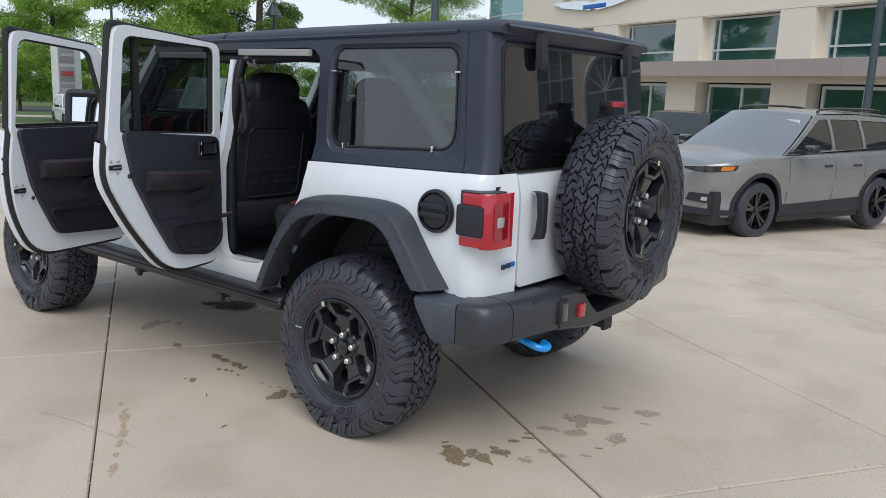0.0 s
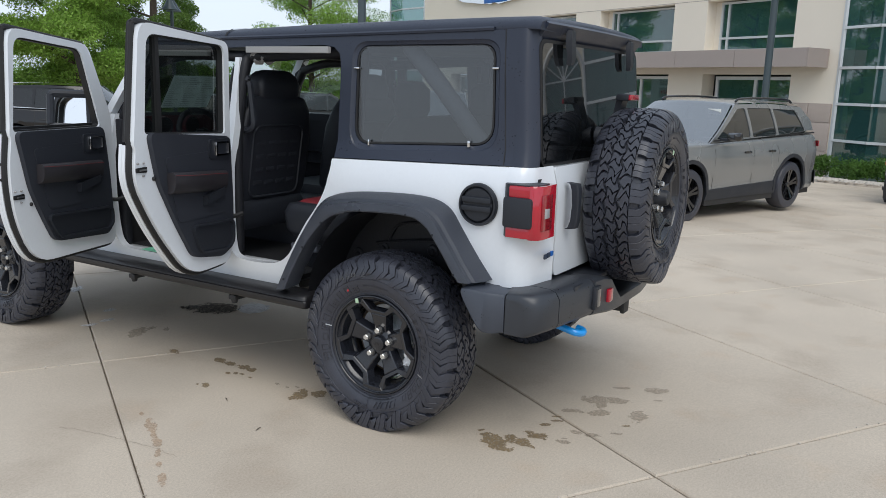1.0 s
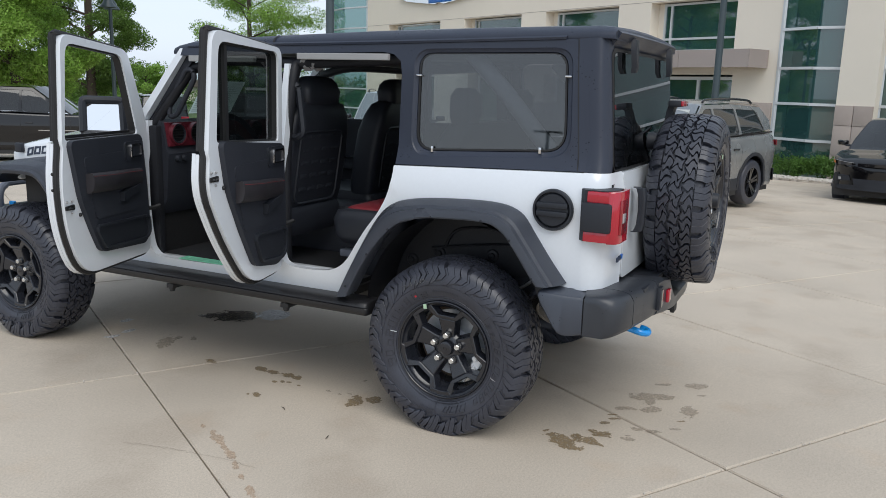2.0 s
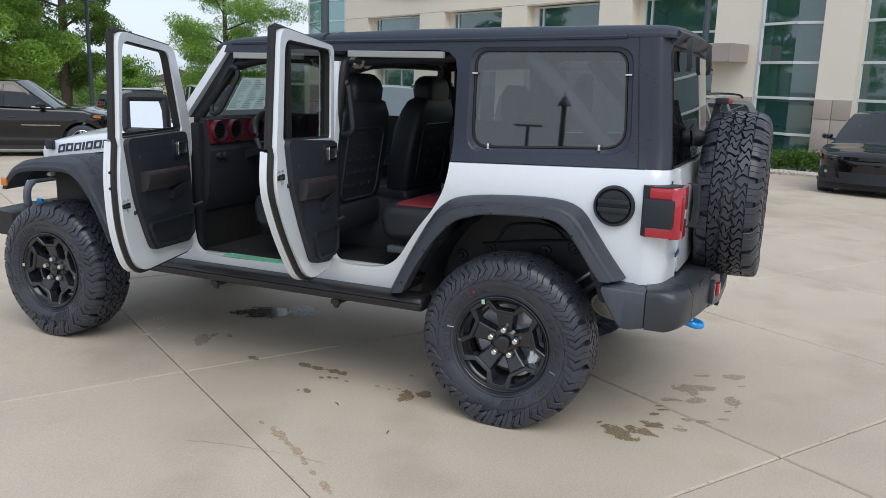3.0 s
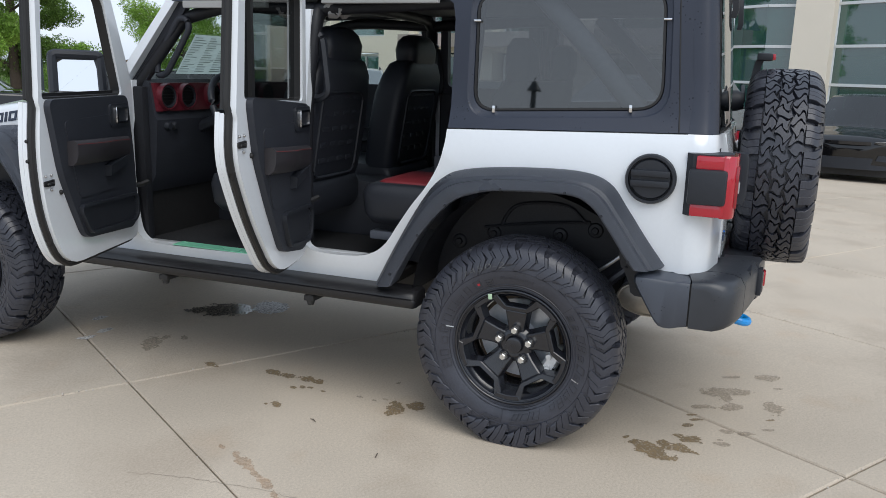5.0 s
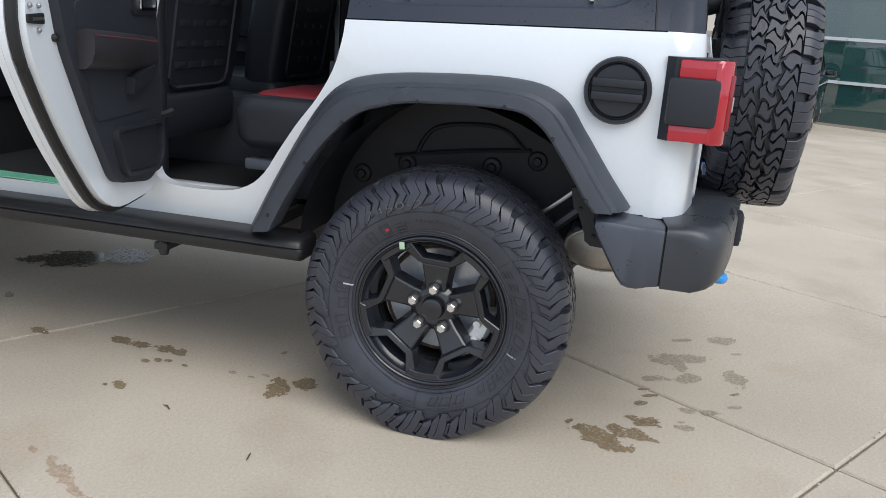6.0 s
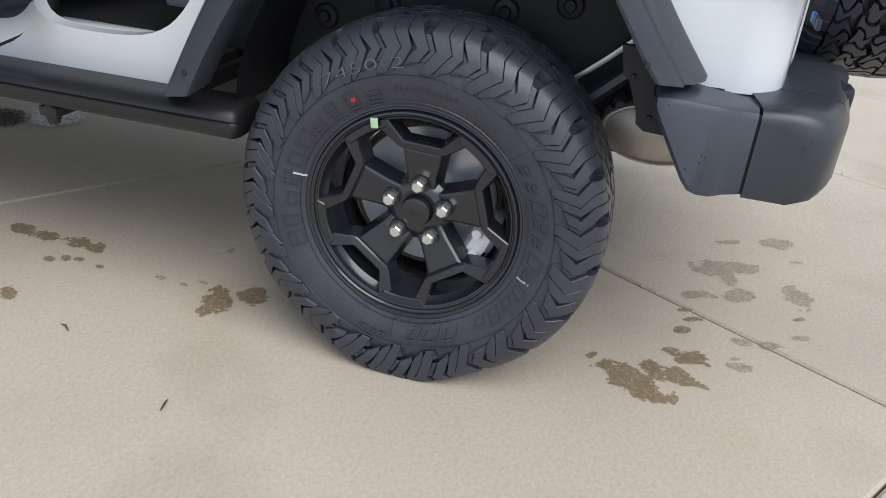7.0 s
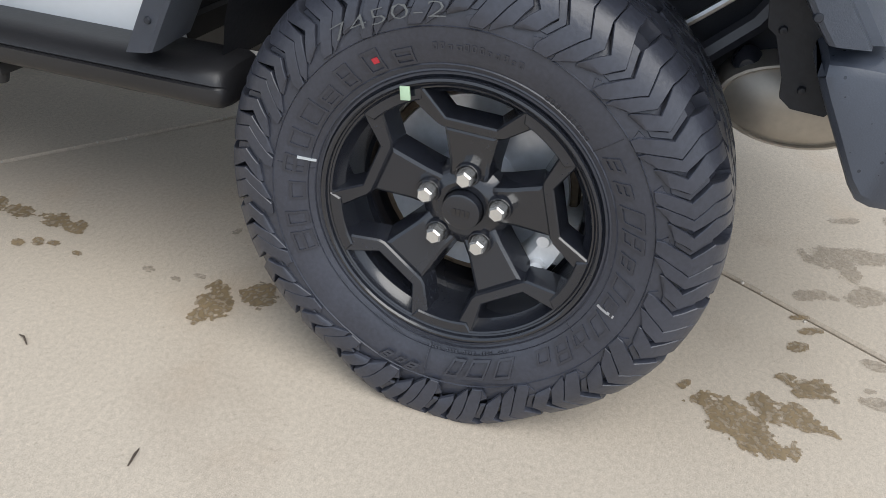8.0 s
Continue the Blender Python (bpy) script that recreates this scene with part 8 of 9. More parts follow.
    part("underbody", boxes((-hw + 0.12, hw - 0.12, rear_y + 0.2, front_y - 0.2, 0.20, 0.62), (-hw + 0.05, hw - 0.05, yr + ra, yf - ra, 0.2, 0.6)), UNDER, e, smooth=0)
    part("dash_top", boxes((-hw + 0.2, hw - 0.2, y_cowl - 0.5, y_cowl + 0.02, belt[0] - 0.12, belt[0] - 0.02), bevel=0.03), TRIM, e)
    for xs_ in (-0.38, 0.38):
        part("seat", boxes((xs_ - 0.24, xs_ + 0.24, -0.30, -0.12, 0.6, belt[0] + 0.28), bevel=0.06), LEATHER, e)
    part("cabin_floor", boxes((-hw + 0.1, hw - 0.1, rear_y + 0.3, y_cowl - 0.2, 0.62, 0.70)), CARPET, e, smooth=0)
    for yc in (yf, yr):
        for s in (-1, 1):
            road_wheel(e, r, rim_mat, (s * (hw - 0.125), yc, r), s > 0)
    return e


car("grey_crossover", "grey crossover with black wheels and black cladding", (8.59, 0.87), (-0.940, 0.341), GREYPAINT, L=4.65, W=1.86, H=1.64, r=0.37, belt=(1.07, 1.14), hood=(1.07, 1.14), sticker=1, shell=True)
car("black_crossover", "black crossover parked nose out by the hedge", (14.55, -2.89), (-0.975, 0.222), BLACKPAINT, L=4.52, W=1.84, H=1.62, wb=2.64, fo=0.92, slots=1, rails=False, clad=False, shell=True)
gc_heading = Vector((0.608, -0.794))
gc_c = Vector((9.35, 14.0)) - gc_heading * 1.48 + Vector((0.794, 0.608)) * 0.83
car("black_suv", "black sport utility car with bright wheels", (gc_c.x, gc_c.y), tuple(gc_heading), BLACKPAINT, L=4.80, W=1.97, H=1.76, wb=3.00, fo=0.66, side_bar=True, rails=False, r=0.385, belt=(1.12, 1.20), hood=(1.10, 1.16), cowl=0.70, roof_f=0.10, rim_mat=CHROME, chrome=True, clad=False, shell=True)
car("dark_suv", "dark full-size sport utility car seen from behind", (24.2, 27.2), (0.60, 0.80), BLACKPAINT, L=5.45, W=2.12, H=1.92, wb=3.12, r=0.41, belt=(1.22, 1.30), hood=(1.15, 1.22), boxy=0.8, chrome=True, clad=False)
car("boxy_jeep", "dark grey boxy off-road car", (16.8, 14.6), (0.80, -0.60), DARKGREY, L=4.6, W=1.87, H=1.84, wb=2.95, r=0.42, belt=(1.22, 1.24), hood=(1.14, 1.20), boxy=1.0, rails=False)
car("boxy_jeep", "black boxy off-road car with a paper in its windscreen", (19.8, 6.7), (-0.95, -0.30), BLACKPAINT, L=4.6, W=1.87, H=1.84, wb=2.95, r=0.42, belt=(1.22, 1.24), hood=(1.14, 1.20), boxy=1.0, rails=False, sticker=2)
car("red_suv", "dark red sport utility car far off", (33.0, 37.0), (0.80, 0.60), DARKRED, chrome=True, clad=False)
car("white_suv", "white compact car by the brand pylon", (15.7, 33.8), (-0.30, -0.95), WHITE, L=4.3, W=1.82, H=1.65, wb=2.6, slots=7)
car("grey_suv", "grey sport utility car parked by the showroom", (12.2, 7.6), (-0.90, -0.42), SILVER, H=1.75, belt=(1.10, 1.16), hood=(1.06, 1.12), clad=False)


# ---- lot surroundings ----
D1V, E2V = Vector((0.522, 0.853)), Vector((0.83, -0.557))


def strip(name, b0, b1, material, label, category, lift, thick=0.08, a_end=60):
    """A long band of ground along the far edge of the lot that follows its fall."""
    o = Vector((-0.622, -1.295))
    along = [a for a in [-300, -120, -60] + [-48 + 4 * i for i in range(28)] if a < a_end] + [a_end]
    across = [b0 + (b1 - b0) * k / 4 for k in range(5)]
    bm = bmesh.new()
    grid = []
    for a in along:
        q = [o + E2V * a + D1V * b for b in across]
        grid.append([bm.verts.new((q[0].x, q[0].y, fall(q[0].x, q[0].y) + lift - thick))] + [bm.verts.new((p.x, p.y, fall(p.x, p.y) + lift)) for p in q])
    for r0, r1 in zip(grid, grid[1:]):
        for j in range(len(r0) - 1):
            bm.faces.new((r0[j], r1[j], r1[j + 1], r0[j + 1]))
    return tagged(link_mesh(name, bm, material, smooth=0), label, category, kind="structure")


strip("kerb", 41.9, 42.2, CONCRETE, "pale concrete kerb along the lawn", "kerb", 0.13, 0.2)
strip("lawn", 42.2, 50.5, GRASS, "mown grass strip", "lawn", 0.12, 0.2)
strip("walkway", 50.5, 53.0, CONCRETE, "pale concrete walkway", "walkway", 0.125, 0.2)
strip("lawn_1", 53.0, 59.0, GRASS, "mown grass strip", "lawn", 0.12, 0.2)
strip("road", 59.0, 74.0, ASPHALT, "grey asphalt road", "road", 0.0, 0.1)
strip("lawn_2", 74.0, 500.0, GRASS, "grass beyond the road", "lawn", 0.05, 0.1)
strip("lot_behind", -200, -20.7, CONCRETE, "beige concrete of the lot behind", "pavement", 0.0, 0.05)
strip("lot_beside", -20.6, 41.3, CONCRETE, "beige concrete of the lot to the side", "pavement", 0.0, 0.05, a_end=-28.7)


def leaf_cloud(centres, radii, count, size, seed, squash=0.9):
    """Small folded leaf cards scattered through clumps."""
    rng = np.random.default_rng(seed)
    k = len(centres)
    w = np.array([c[3] if len(c) > 3 else 1.0 for c in centres])
    pick = rng.choice(k, count, p=w / w.sum())
    c = np.array([q[:3] for q in centres])[pick]
    d = rng.normal(size=(count, 3))
    d /= np.linalg.norm(d, axis=1)[:, None]
    rr = np.array(radii)[pick] * rng.uniform(0.35, 1.0, count) ** 0.6
    p = c + d * rr[:, None] * np.array([1, 1, squash])
    a = rng.normal(size=(count, 3)) + np.array([0, 0, -0.35])
    a /= np.linalg.norm(a, axis=1)[:, None]
    b = np.cross(a, rng.normal(size=(count, 3)))
    b /= np.linalg.norm(b, axis=1)[:, None]
    s = size * rng.uniform(0.6, 1.3, count)[:, None]
    v = np.stack([p - a * s, p + b * s * 0.38, p + a * s, p - b * s * 0.38], axis=1).reshape(-1, 3)
    faces = np.arange(count * 4).reshape(-1, 4)
    me = bpy.data.meshes.new("crown")
    me.from_pydata(v.tolist(), [], faces.tolist())
    return me


def tree(name, label, at, height, spread, seed, leaves=9000, low=2.0, leaf=LEAF, size=0.13, group="trees round the lot"):
    rng = random.Random(seed)
    e = thing(name, label, "tree", group, (at[0], at[1], fall(*at)))
    bm = bmesh.new()
    lean = rng.uniform(-0.25, 0.25)
    trunk = spline([(0, 0, -0.1), (0.05 * lean, 0.03, height * 0.2), (lean * 0.6, 0.1, height * 0.45), (lean, 0.05, height * 0.72), (lean * 1.2, 0, height * 0.95)], 4)
    n = len(trunk)
    tube(bm, trunk, [0.16 * (1 - 0.85 * i / (n - 1)) * height / 9 + 0.012 for i in range(n)], 8)
    part("trunk", bm, BARK, e, smooth=60)
    centres, radii = [], []
    bm = bmesh.new()
    for i in range(24):
        t = 0.20 + 0.76 * i / 23
        base = Vector(trunk[min(n - 1, int(t * (n - 1)))])
        ang = i * 2.4 + rng.uniform(-0.5, 0.5)
        reach = spread * (0.45 + 0.75 * math.sin(math.pi * min(1.0, (t - 0.12) * 1.05)) ** 0.8) * rng.uniform(0.7, 1.1)
        rise = reach * rng.uniform(0.12, 0.45)
        tip = base + Vector((math.cos(ang) * reach, math.sin(ang) * reach, rise))
        tip.z = max(tip.z, low)
        mid = base.lerp(tip, 0.5) + Vector((0, 0, rise * 0.25))
        limb = spline([base, mid, tip], 5)
        tube(bm, limb, [0.05 * (1 - 0.85 * j / (len(limb) - 1)) * (1.2 - t) * 1.6 + 0.008 for j in range(len(limb))], 5)
        for f in (0.45, 0.62, 0.78, 0.92, 1.0):
            q = Vector(limb[int(f * (len(limb) - 1))])
            for _ in range(2):
                o = Vector((rng.gauss(0, 0.35), rng.gauss(0, 0.35), rng.gauss(0.02, 0.24))) * (spread / 3)
                c = q + o
                c.z = max(c.z, low * 0.9)
                centres.append((c.x, c.y, c.z, 0.6 + f))
                radii.append(spread * rng.uniform(0.18, 0.38))
                if rng.random() < 0.4:
                    tube(bm, [q, q.lerp(c, 0.9)], [0.014, 0.004], 4)
    part("branchwork", bm, BARK, e, smooth=60)["kind"] = "stuff"
    me = leaf_cloud(centres, radii, leaves, size, seed, 0.60)
    me.materials.append(leaf)
    crown = new("crown", me)
    crown.parent = e
    crown["kind"] = "stuff"
    return e


tree("locust_tree", "broad feathery green tree behind the parked black car", (15.4, 24.9), 10.2, 2.75, 1, leaves=240000, low=1.6, size=0.066)
tree("locust_tree", "green tree by the lamp post", (22.9, 29.8), 14.0, 2.3, 2, leaves=110000, low=1.8, leaf=LEAFDARK, size=0.065)
tree("locust_tree", "airy green tree with open dark branches", (37.2, 32.0), 13.0, 3.5, 3, leaves=110000, low=2.6, size=0.070)
tree("locust_tree", "green tree behind the brand pylon", (18.6, 41.4), 11.0, 2.4, 4, leaves=80000, low=1.3, size=0.075)
tree("locust_tree", "green tree across the lawn", (9.0, 36.0), 9.5, 2.0, 5, leaves=40000, low=1.8, size=0.07)
tree("young_tree", "small yellow-green tree far off", (33.5, 45.5), 4.6, 1.2, 6, leaves=12000, low=0.6, size=0.10)
tree("young_tree", "small yellow-green tree far off", (43.0, 47.0), 4.2, 1.5, 7, leaves=12000, low=0.4, size=0.10)
tree("locust_tree", "green tree on the far side of the road", (24.0, 58.0), 7.0, 3.0, 10, leaves=30000, low=1.2, size=0.09, leaf=LEAFDARK)
# far belt of trees
rng = np.random.default_rng(12)
cen, rad = [], []
for i in range(170):
    a = radians(14 + 66 * rng.random())
    d = 84 + 45 * rng.random()
    cen.append((d * math.cos(a), d * math.sin(a), -1.2 + 2.4 * rng.random() ** 1.6, 1.0))
    rad.append(1.5 + 1.9 * rng.random())
me = leaf_cloud(cen, rad, 110000, 0.20, 13)
me.materials.append(LEAFDARK)
tagged(new("far_woods", me), "dark green belt of trees on the skyline", "woods", kind="stuff")
# traffic cone on the far side of the lot
cone = thing("traffic_cone", "small orange traffic cone standing on the far lot", "traffic cone", "", (31.2, 38.3, fall(31.2, 38.3)))
part("base", boxes((-0.16, 0.16, -0.16, 0.16, 0.0, 0.03), bevel=0.006), ORANGECONE, cone)
bm = bmesh.new()
lathe(bm, [(0.115, 0.03), (0.075, 0.24), (0.035, 0.46), (0.028, 0.48), (0.0, 0.48)], 20, axis="z")
part("cone_body", bm, ORANGECONE, cone)
# low far building with a brown roof
far_house = thing("far_building", "low brown-roofed building far beyond the lot", "building", "", (98, 90, -1.6), 40)
part("wall", boxes((-9, 9, -4, 4, 0, 2.2)), STUCCO, far_house, smooth=0)
bm = bmesh.new()
skin([[(-9.6, -4.8, 2.2), (-9.6, 4.8, 2.2), (-6.5, 0, 3.9)], [(9.6, -4.8, 2.2), (9.6, 4.8, 2.2), (6.5, 0, 3.9)]], bm=bm)
part("roof", bm, BARK, far_house, smooth=0)


# ---- lamp posts ----
def lamp_post(at, height=7.0, kind="bell", turn=0.0, r=0.075, label="dark teal lamp post with a bell lamp"):
    e = thing("lamp_post", label, "lamp post", "lot lamp posts", (at[0], at[1], fall(*at)), turn)
    bm = bmesh.new()
    lathe(bm, [(0.26, 0.0), (0.26, 0.35), (0.20, 0.42), (r * 1.25, 0.5)], 16, axis="z")
    part("base", bm, POLE, e)
    bm = bmesh.new()
    tube(bm, [(0, 0, 0.4), (0, 0, height)], [r * 1.15, r * 0.85], 12)
    part("pole", bm, POLE, e)
    if kind == "bell":
        for s in (-1, 1):
            bm = bmesh.new()
            tube(bm, spline([(0, 0, height - 0.25), (s * 0.2, 0, height + 0.05), (s * 0.45, 0, height + 0.05), (s * 0.5, 0, height - 0.1)], 4), 0.03, 8)
            arm = part("arm", bm, POLE, e)
            bm = bmesh.new()
            lathe(bm, [(0.0, 0.12), (0.04, 0.10), (0.06, 0.0), (0.13, -0.08), (0.20, -0.24), (0.30, -0.36), (0.31, -0.40), (0.0, -0.38)], 20, axis="z", centre=(s * 0.5, 0, height - 0.12))
            part("bell_shade", bm, POLE, e)
    elif kind == "single":
        bm = bmesh.new()
        lathe(bm, [(0.0, 0.25), (0.022, 0.24), (0.03, 0.21), (0.012, 0.18), (0.014, 0.15), (0.06, 0.13), (0.10, 0.09), (0.13, 0.01), (0.19, -0.10), (0.235, -0.16), (0.24, -0.19), (0.0, -0.17)], 24, axis="z", centre=(0, 0, height))
        part("bell_shade", bm, POLE, e)
    else:
        part("arm", boxes((-0.7, 0.7, -0.12, 0.12, height - 0.04, height + 0.05), bevel=0.03), POLE, e)
    return e


lamp_post((15.9, 1.05), 8.5)
lamp_post((7.42, 6.2), 8.5, turn=20, r=0.065)
lamp_post((19.4, 24.5), 5.59, turn=40)
lamp_post((20.0, 38.2), 7.97, turn=30)
lamp_post((-24.0, 6.25), 4.43, "single", turn=65, r=0.10, label="dark lamp post with a bell lamp across the lot")
lamp_post((-34.0, 10.7), 4.40, "tee", turn=90, r=0.09, label="dark lamp post with a flat twin head")

# ---- brand pylon ----
pylon = thing("brand_pylon", "grey brand pylon with four stacked sign panels", "sign", "", (16.4, 36.5, -0.47), 33)
pylon.matrix_world = pylon.matrix_world @ Matrix.Scale(0.68, 4)
part("frame", boxes((-1.05, 1.25, -0.25, 0.25, -0.7, 5.0), (1.25, 1.9, -0.3, 0.3, -0.7, 5.05), bevel=0.02), ALU, pylon, smooth=0)
for i, (z, col) in enumerate(((4.35, INK), (3.05, REDLENS), (1.85, INK), (0.75, DECAL))):
    face = part("sign_panel", boxes((-0.98, 0.98, -0.30, -0.25, z - 0.52, z + 0.52), bevel=0.015), HEADLINER, pylon)
    for k in range(6 - (i == 2) * 1):
        x = -0.75 + 0.27 * k
        h = 0.10 if i == 0 else 0.18
        part("letter_block", boxes((x, x + 0.19, -0.325, -0.30, z - h + 0.05, z + h + 0.05), bevel=0.012), col, face, smooth=0)

# ---- planting bed in front of the glass bay ----
bed = []
for u, d in ((-12.9, 0.2), (-12.9, 2.9), (-12.0, 3.6), (-10.0, 3.9), (-8.0, 3.6), (-6.2, 2.6), (-6.0, 0.2)):
    p = facade(u, d)
    bed.append((p.x, p.y))
flat("gravel_bed", bed, GRAVEL, "pale gravel planting bed", "planting bed", 0.06, 0.2)
rngp = random.Random(8)
bm = bmesh.new()
for k in range(700):
    u, d = rngp.uniform(-12.8, -6.3), rngp.uniform(1.9, 3.8)
    p = facade(u, d)
    s = rngp.uniform(0.03, 0.07)
    bmesh.ops.create_icosphere(bm, subdivisions=1, radius=s, matrix=Matrix.Translation((p.x, p.y, fall(p.x, p.y) + 0.06)) @ Matrix.Diagonal((1, rngp.uniform(0.6, 1), 0.6, 1)))
tagged(link_mesh("gravel", bm, GRAVEL), "pale rounded gravel stones", "gravel", kind="stuff")
for u0, u1 in ((-12.3, -10.2), (-10.3, -8.3), (-8.4, -6.6)):
    cen, rad = [], []
    for k in range(60):
        u = rngp.uniform(u0, u1)
        p = facade(u, rngp.uniform(1.0, 1.75), 0)
        cen.append((p.x, p.y, fall(p.x, p.y) + rngp.uniform(0.15, 0.58), 1.0))
        rad.append(rngp.uniform(0.14, 0.24))
    me = leaf_cloud(cen, rad, 5000, 0.045, int(-u0 * 10), squash=0.9)
    me.materials.append(HEDGE)
    h = tagged(new("hedge", me), "clipped dense green hedge on the gravel bed", "hedge", "hedges by the bay")

# ---- far right of the facade: cream wall with a round-headed glazed bay ----
HU, HZ, HR = -0.49, 3.38, 0.96
arch_hole = [(HU - HR, 0.3), (HU + HR, 0.3), (HU + HR, HZ)] + [(HU + HR * math.cos(math.pi * k / 16), HZ + HR * math.sin(math.pi * k / 16)) for k in range(1, 16)] + [(HU - HR, HZ)]
bay_hole = rect(1.1, 2.75, 0.3, 6.5)
part("wall", panel(rect(-1.6, 16.0, BASE, 9.5), [arch_hole, bay_hole], wall_map(0), 0.62, along=(N2.x, N2.y, 0)), STUCCO, building, smooth=0)
for hole in (arch_hole, bay_hole):
    part("pane", panel(hole, [], wall_map(-0.12), 0), TEALGLASS, building, smooth=0)
bars = [((HU, HZ), (HU + HR * math.cos(math.pi * k / 6), HZ + HR * math.sin(math.pi * k / 6))) for k in range(7)]
bars += [((HU - HR, z), (HU + HR, z)) for z in (1.2, 2.3)] + [((HU, 0.3), (HU, HZ))]
bars += [((1.1, z), (2.75, z)) for z in (1.2, 2.1, 3.0, 3.9, 4.8, 5.7)] + [((u, 0.3), (u, 6.5)) for u in (1.65, 2.2)]
for (ua, za), (ub, zb) in bars:
    bm = bmesh.new()
    tube(bm, [facade(ua, -0.08, za), facade(ub, -0.08, zb)], 0.03, 4)
    part("mullion", bm, ALU, building, smooth=0)
ring = [facade(HU + (HR + 0.1) * math.cos(math.pi * k / 24), 0.02, HZ + (HR + 0.1) * math.sin(math.pi * k / 24)) for k in range(25)]
bm = bmesh.new()
tube(bm, [facade(HU + HR + 0.1, 0.02, 0.3)] + ring + [facade(HU - HR - 0.1, 0.02, 0.3)], 0.09, 6)
part("arch_moulding", bm, ALU, building, smooth=40)


# ---- marks on the concrete ----
def stain_patch(name, label, material, blobs, seed, cell=0.004, ragged=0.55, fine=26.0):
    """A thin stain with ragged edges, gaps and specks: the cells of a fine grid that several soft blobs and noise fill."""
    x0, x1 = min(b[0] - b[2] for b in blobs) - 0.03, max(b[0] + b[2] for b in blobs) + 0.03
    y0, y1 = min(b[1] - b[2] for b in blobs) - 0.03, max(b[1] + b[2] for b in blobs) + 0.03
    nx, ny = int((x1 - x0) / cell), int((y1 - y0) / cell)
    verts, faces, index = [], [], {}

    def field(x, y):
        best = -9.0
        for bx, by, rx, ry, turn in blobs:
            c, q = math.cos(radians(turn)), math.sin(radians(turn))
            u, v = (x - bx) * c + (y - by) * q, (y - by) * c - (x - bx) * q
            best = max(best, 1 - math.hypot(u / rx, v / ry))
        if best < -0.5:
            return -1.0
        return best + ragged * (noise.noise(Vector((x * fine, y * fine, seed))) + 0.6 * noise.noise(Vector((x * fine * 3.1, y * fine * 3.1, seed + 5))))

    def vert(i, j):
        if (i, j) not in index:
            index[i, j] = len(verts)
            x, y = x0 + i * cell, y0 + j * cell
            dx, dy = noise.noise(Vector((x * 300, y * 300, 1))) * cell * 0.6, noise.noise(Vector((x * 300, y * 300, 7))) * cell * 0.6
            verts.append((x + dx, y + dy, fall(x, y) + 0.0018 + 0.0003 * (seed % 4)))
        return index[i, j]

    for i in range(nx):
        for j in range(ny):
            if field(x0 + (i + 0.5) * cell, y0 + (j + 0.5) * cell) > 0:
                faces.append((vert(i, j), vert(i + 1, j), vert(i + 1, j + 1), vert(i, j + 1)))
    me = bpy.data.meshes.new(name)
    me.from_pydata(verts, [], faces)
    me.materials.append(material)
    return tagged(new(name, me), label, "stain", "stains on the concrete", kind="stuff")


BROWN, FAINT = "brown damp stain on the concrete", "faint damp patch on the concrete"
stain_patch("stain", BROWN, STAIN, [(-0.700, -0.550, 0.078, 0.052, 60), (-0.735, -0.592, 0.074, 0.044, 70), (-0.640, -0.612, 0.044, 0.030, 40), (-0.640, -0.676, 0.058, 0.036, 70)], 1, cell=0.003)
stain_patch("stain", BROWN, STAIN, [(-0.535, -0.705, 0.052, 0.034, -70), (-0.520, -0.655, 0.026, 0.014, -60)], 2, cell=0.003)
stain_patch("stain", BROWN, STAIN, [(-0.770, 0.555, 0.060, 0.036, 35), (-0.830, 0.560, 0.030, 0.022, 0)], 3, cell=0.003)
stain_patch("stain", BROWN, STAIN, [(-0.712, 0.483, 0.050, 0.040, 30)], 5, cell=0.003, ragged=0.45)
stain_patch("stain", BROWN, STAIN, [(-0.633, 1.290, 0.050, 0.030, 70), (-0.643, 1.200, 0.045, 0.028, 80), (-0.640, 1.065, 0.075, 0.026, 85)], 6)
stain_patch("stain", BROWN, STAIN, [(-0.760, 1.100, 0.020, 0.012, 60), (-0.735, 1.060, 0.018, 0.013, 40), (-0.728, 1.022, 0.018, 0.011, 80), (-0.742, 0.945, 0.014, 0.008, 80)], 7, ragged=0.4)
stain_patch("stain", BROWN, STAIN, [(-0.955, 1.063, 0.032, 0.020, 50), (-0.975, 1.110, 0.012, 0.008, 50)], 8)
stain_patch("stain", BROWN, STAIN, [(-0.672, 1.637, 0.050, 0.022, 70)], 9, ragged=0.7)
stain_patch("stain", BROWN, DAMP, [(-0.728, 0.761, 0.015, 0.010, 80), (-0.736, 0.681, 0.014, 0.008, 80), (-0.704, 0.639, 0.018, 0.008, 80)], 10, ragged=0.4)
stain_patch("stain", BROWN, STAIN, [(-0.631, -0.449, 0.020, 0.013, -30)], 11, ragged=0.4)
stain_patch("stain", BROWN, STAIN, [(-0.394, -0.682, 0.028, 0.018, -60), (-0.320, -0.715, 0.030, 0.012, -60), (-0.274, -0.690, 0.026, 0.010, -60)], 12, ragged=0.4)
stain_patch("stain", BROWN, DAMP, [(-0.393, -0.840, 0.036, 0.020, -80), (-0.531, -0.838, 0.036, 0.020, -80), (-0.494, -0.822, 0.014, 0.008, -60), (-0.384, -0.925, 0.040, 0.018, -60)], 13, ragged=0.5)
stain_patch("damp_patch", FAINT, DAMP, [(0.060, -0.790, 0.075, 0.055, -50), (0.100, -0.880, 0.070, 0.040, -60), (-0.105, -0.862, 0.060, 0.036, -40), (0.000, -0.830, 0.050, 0.030, 0)], 14, ragged=0.5)
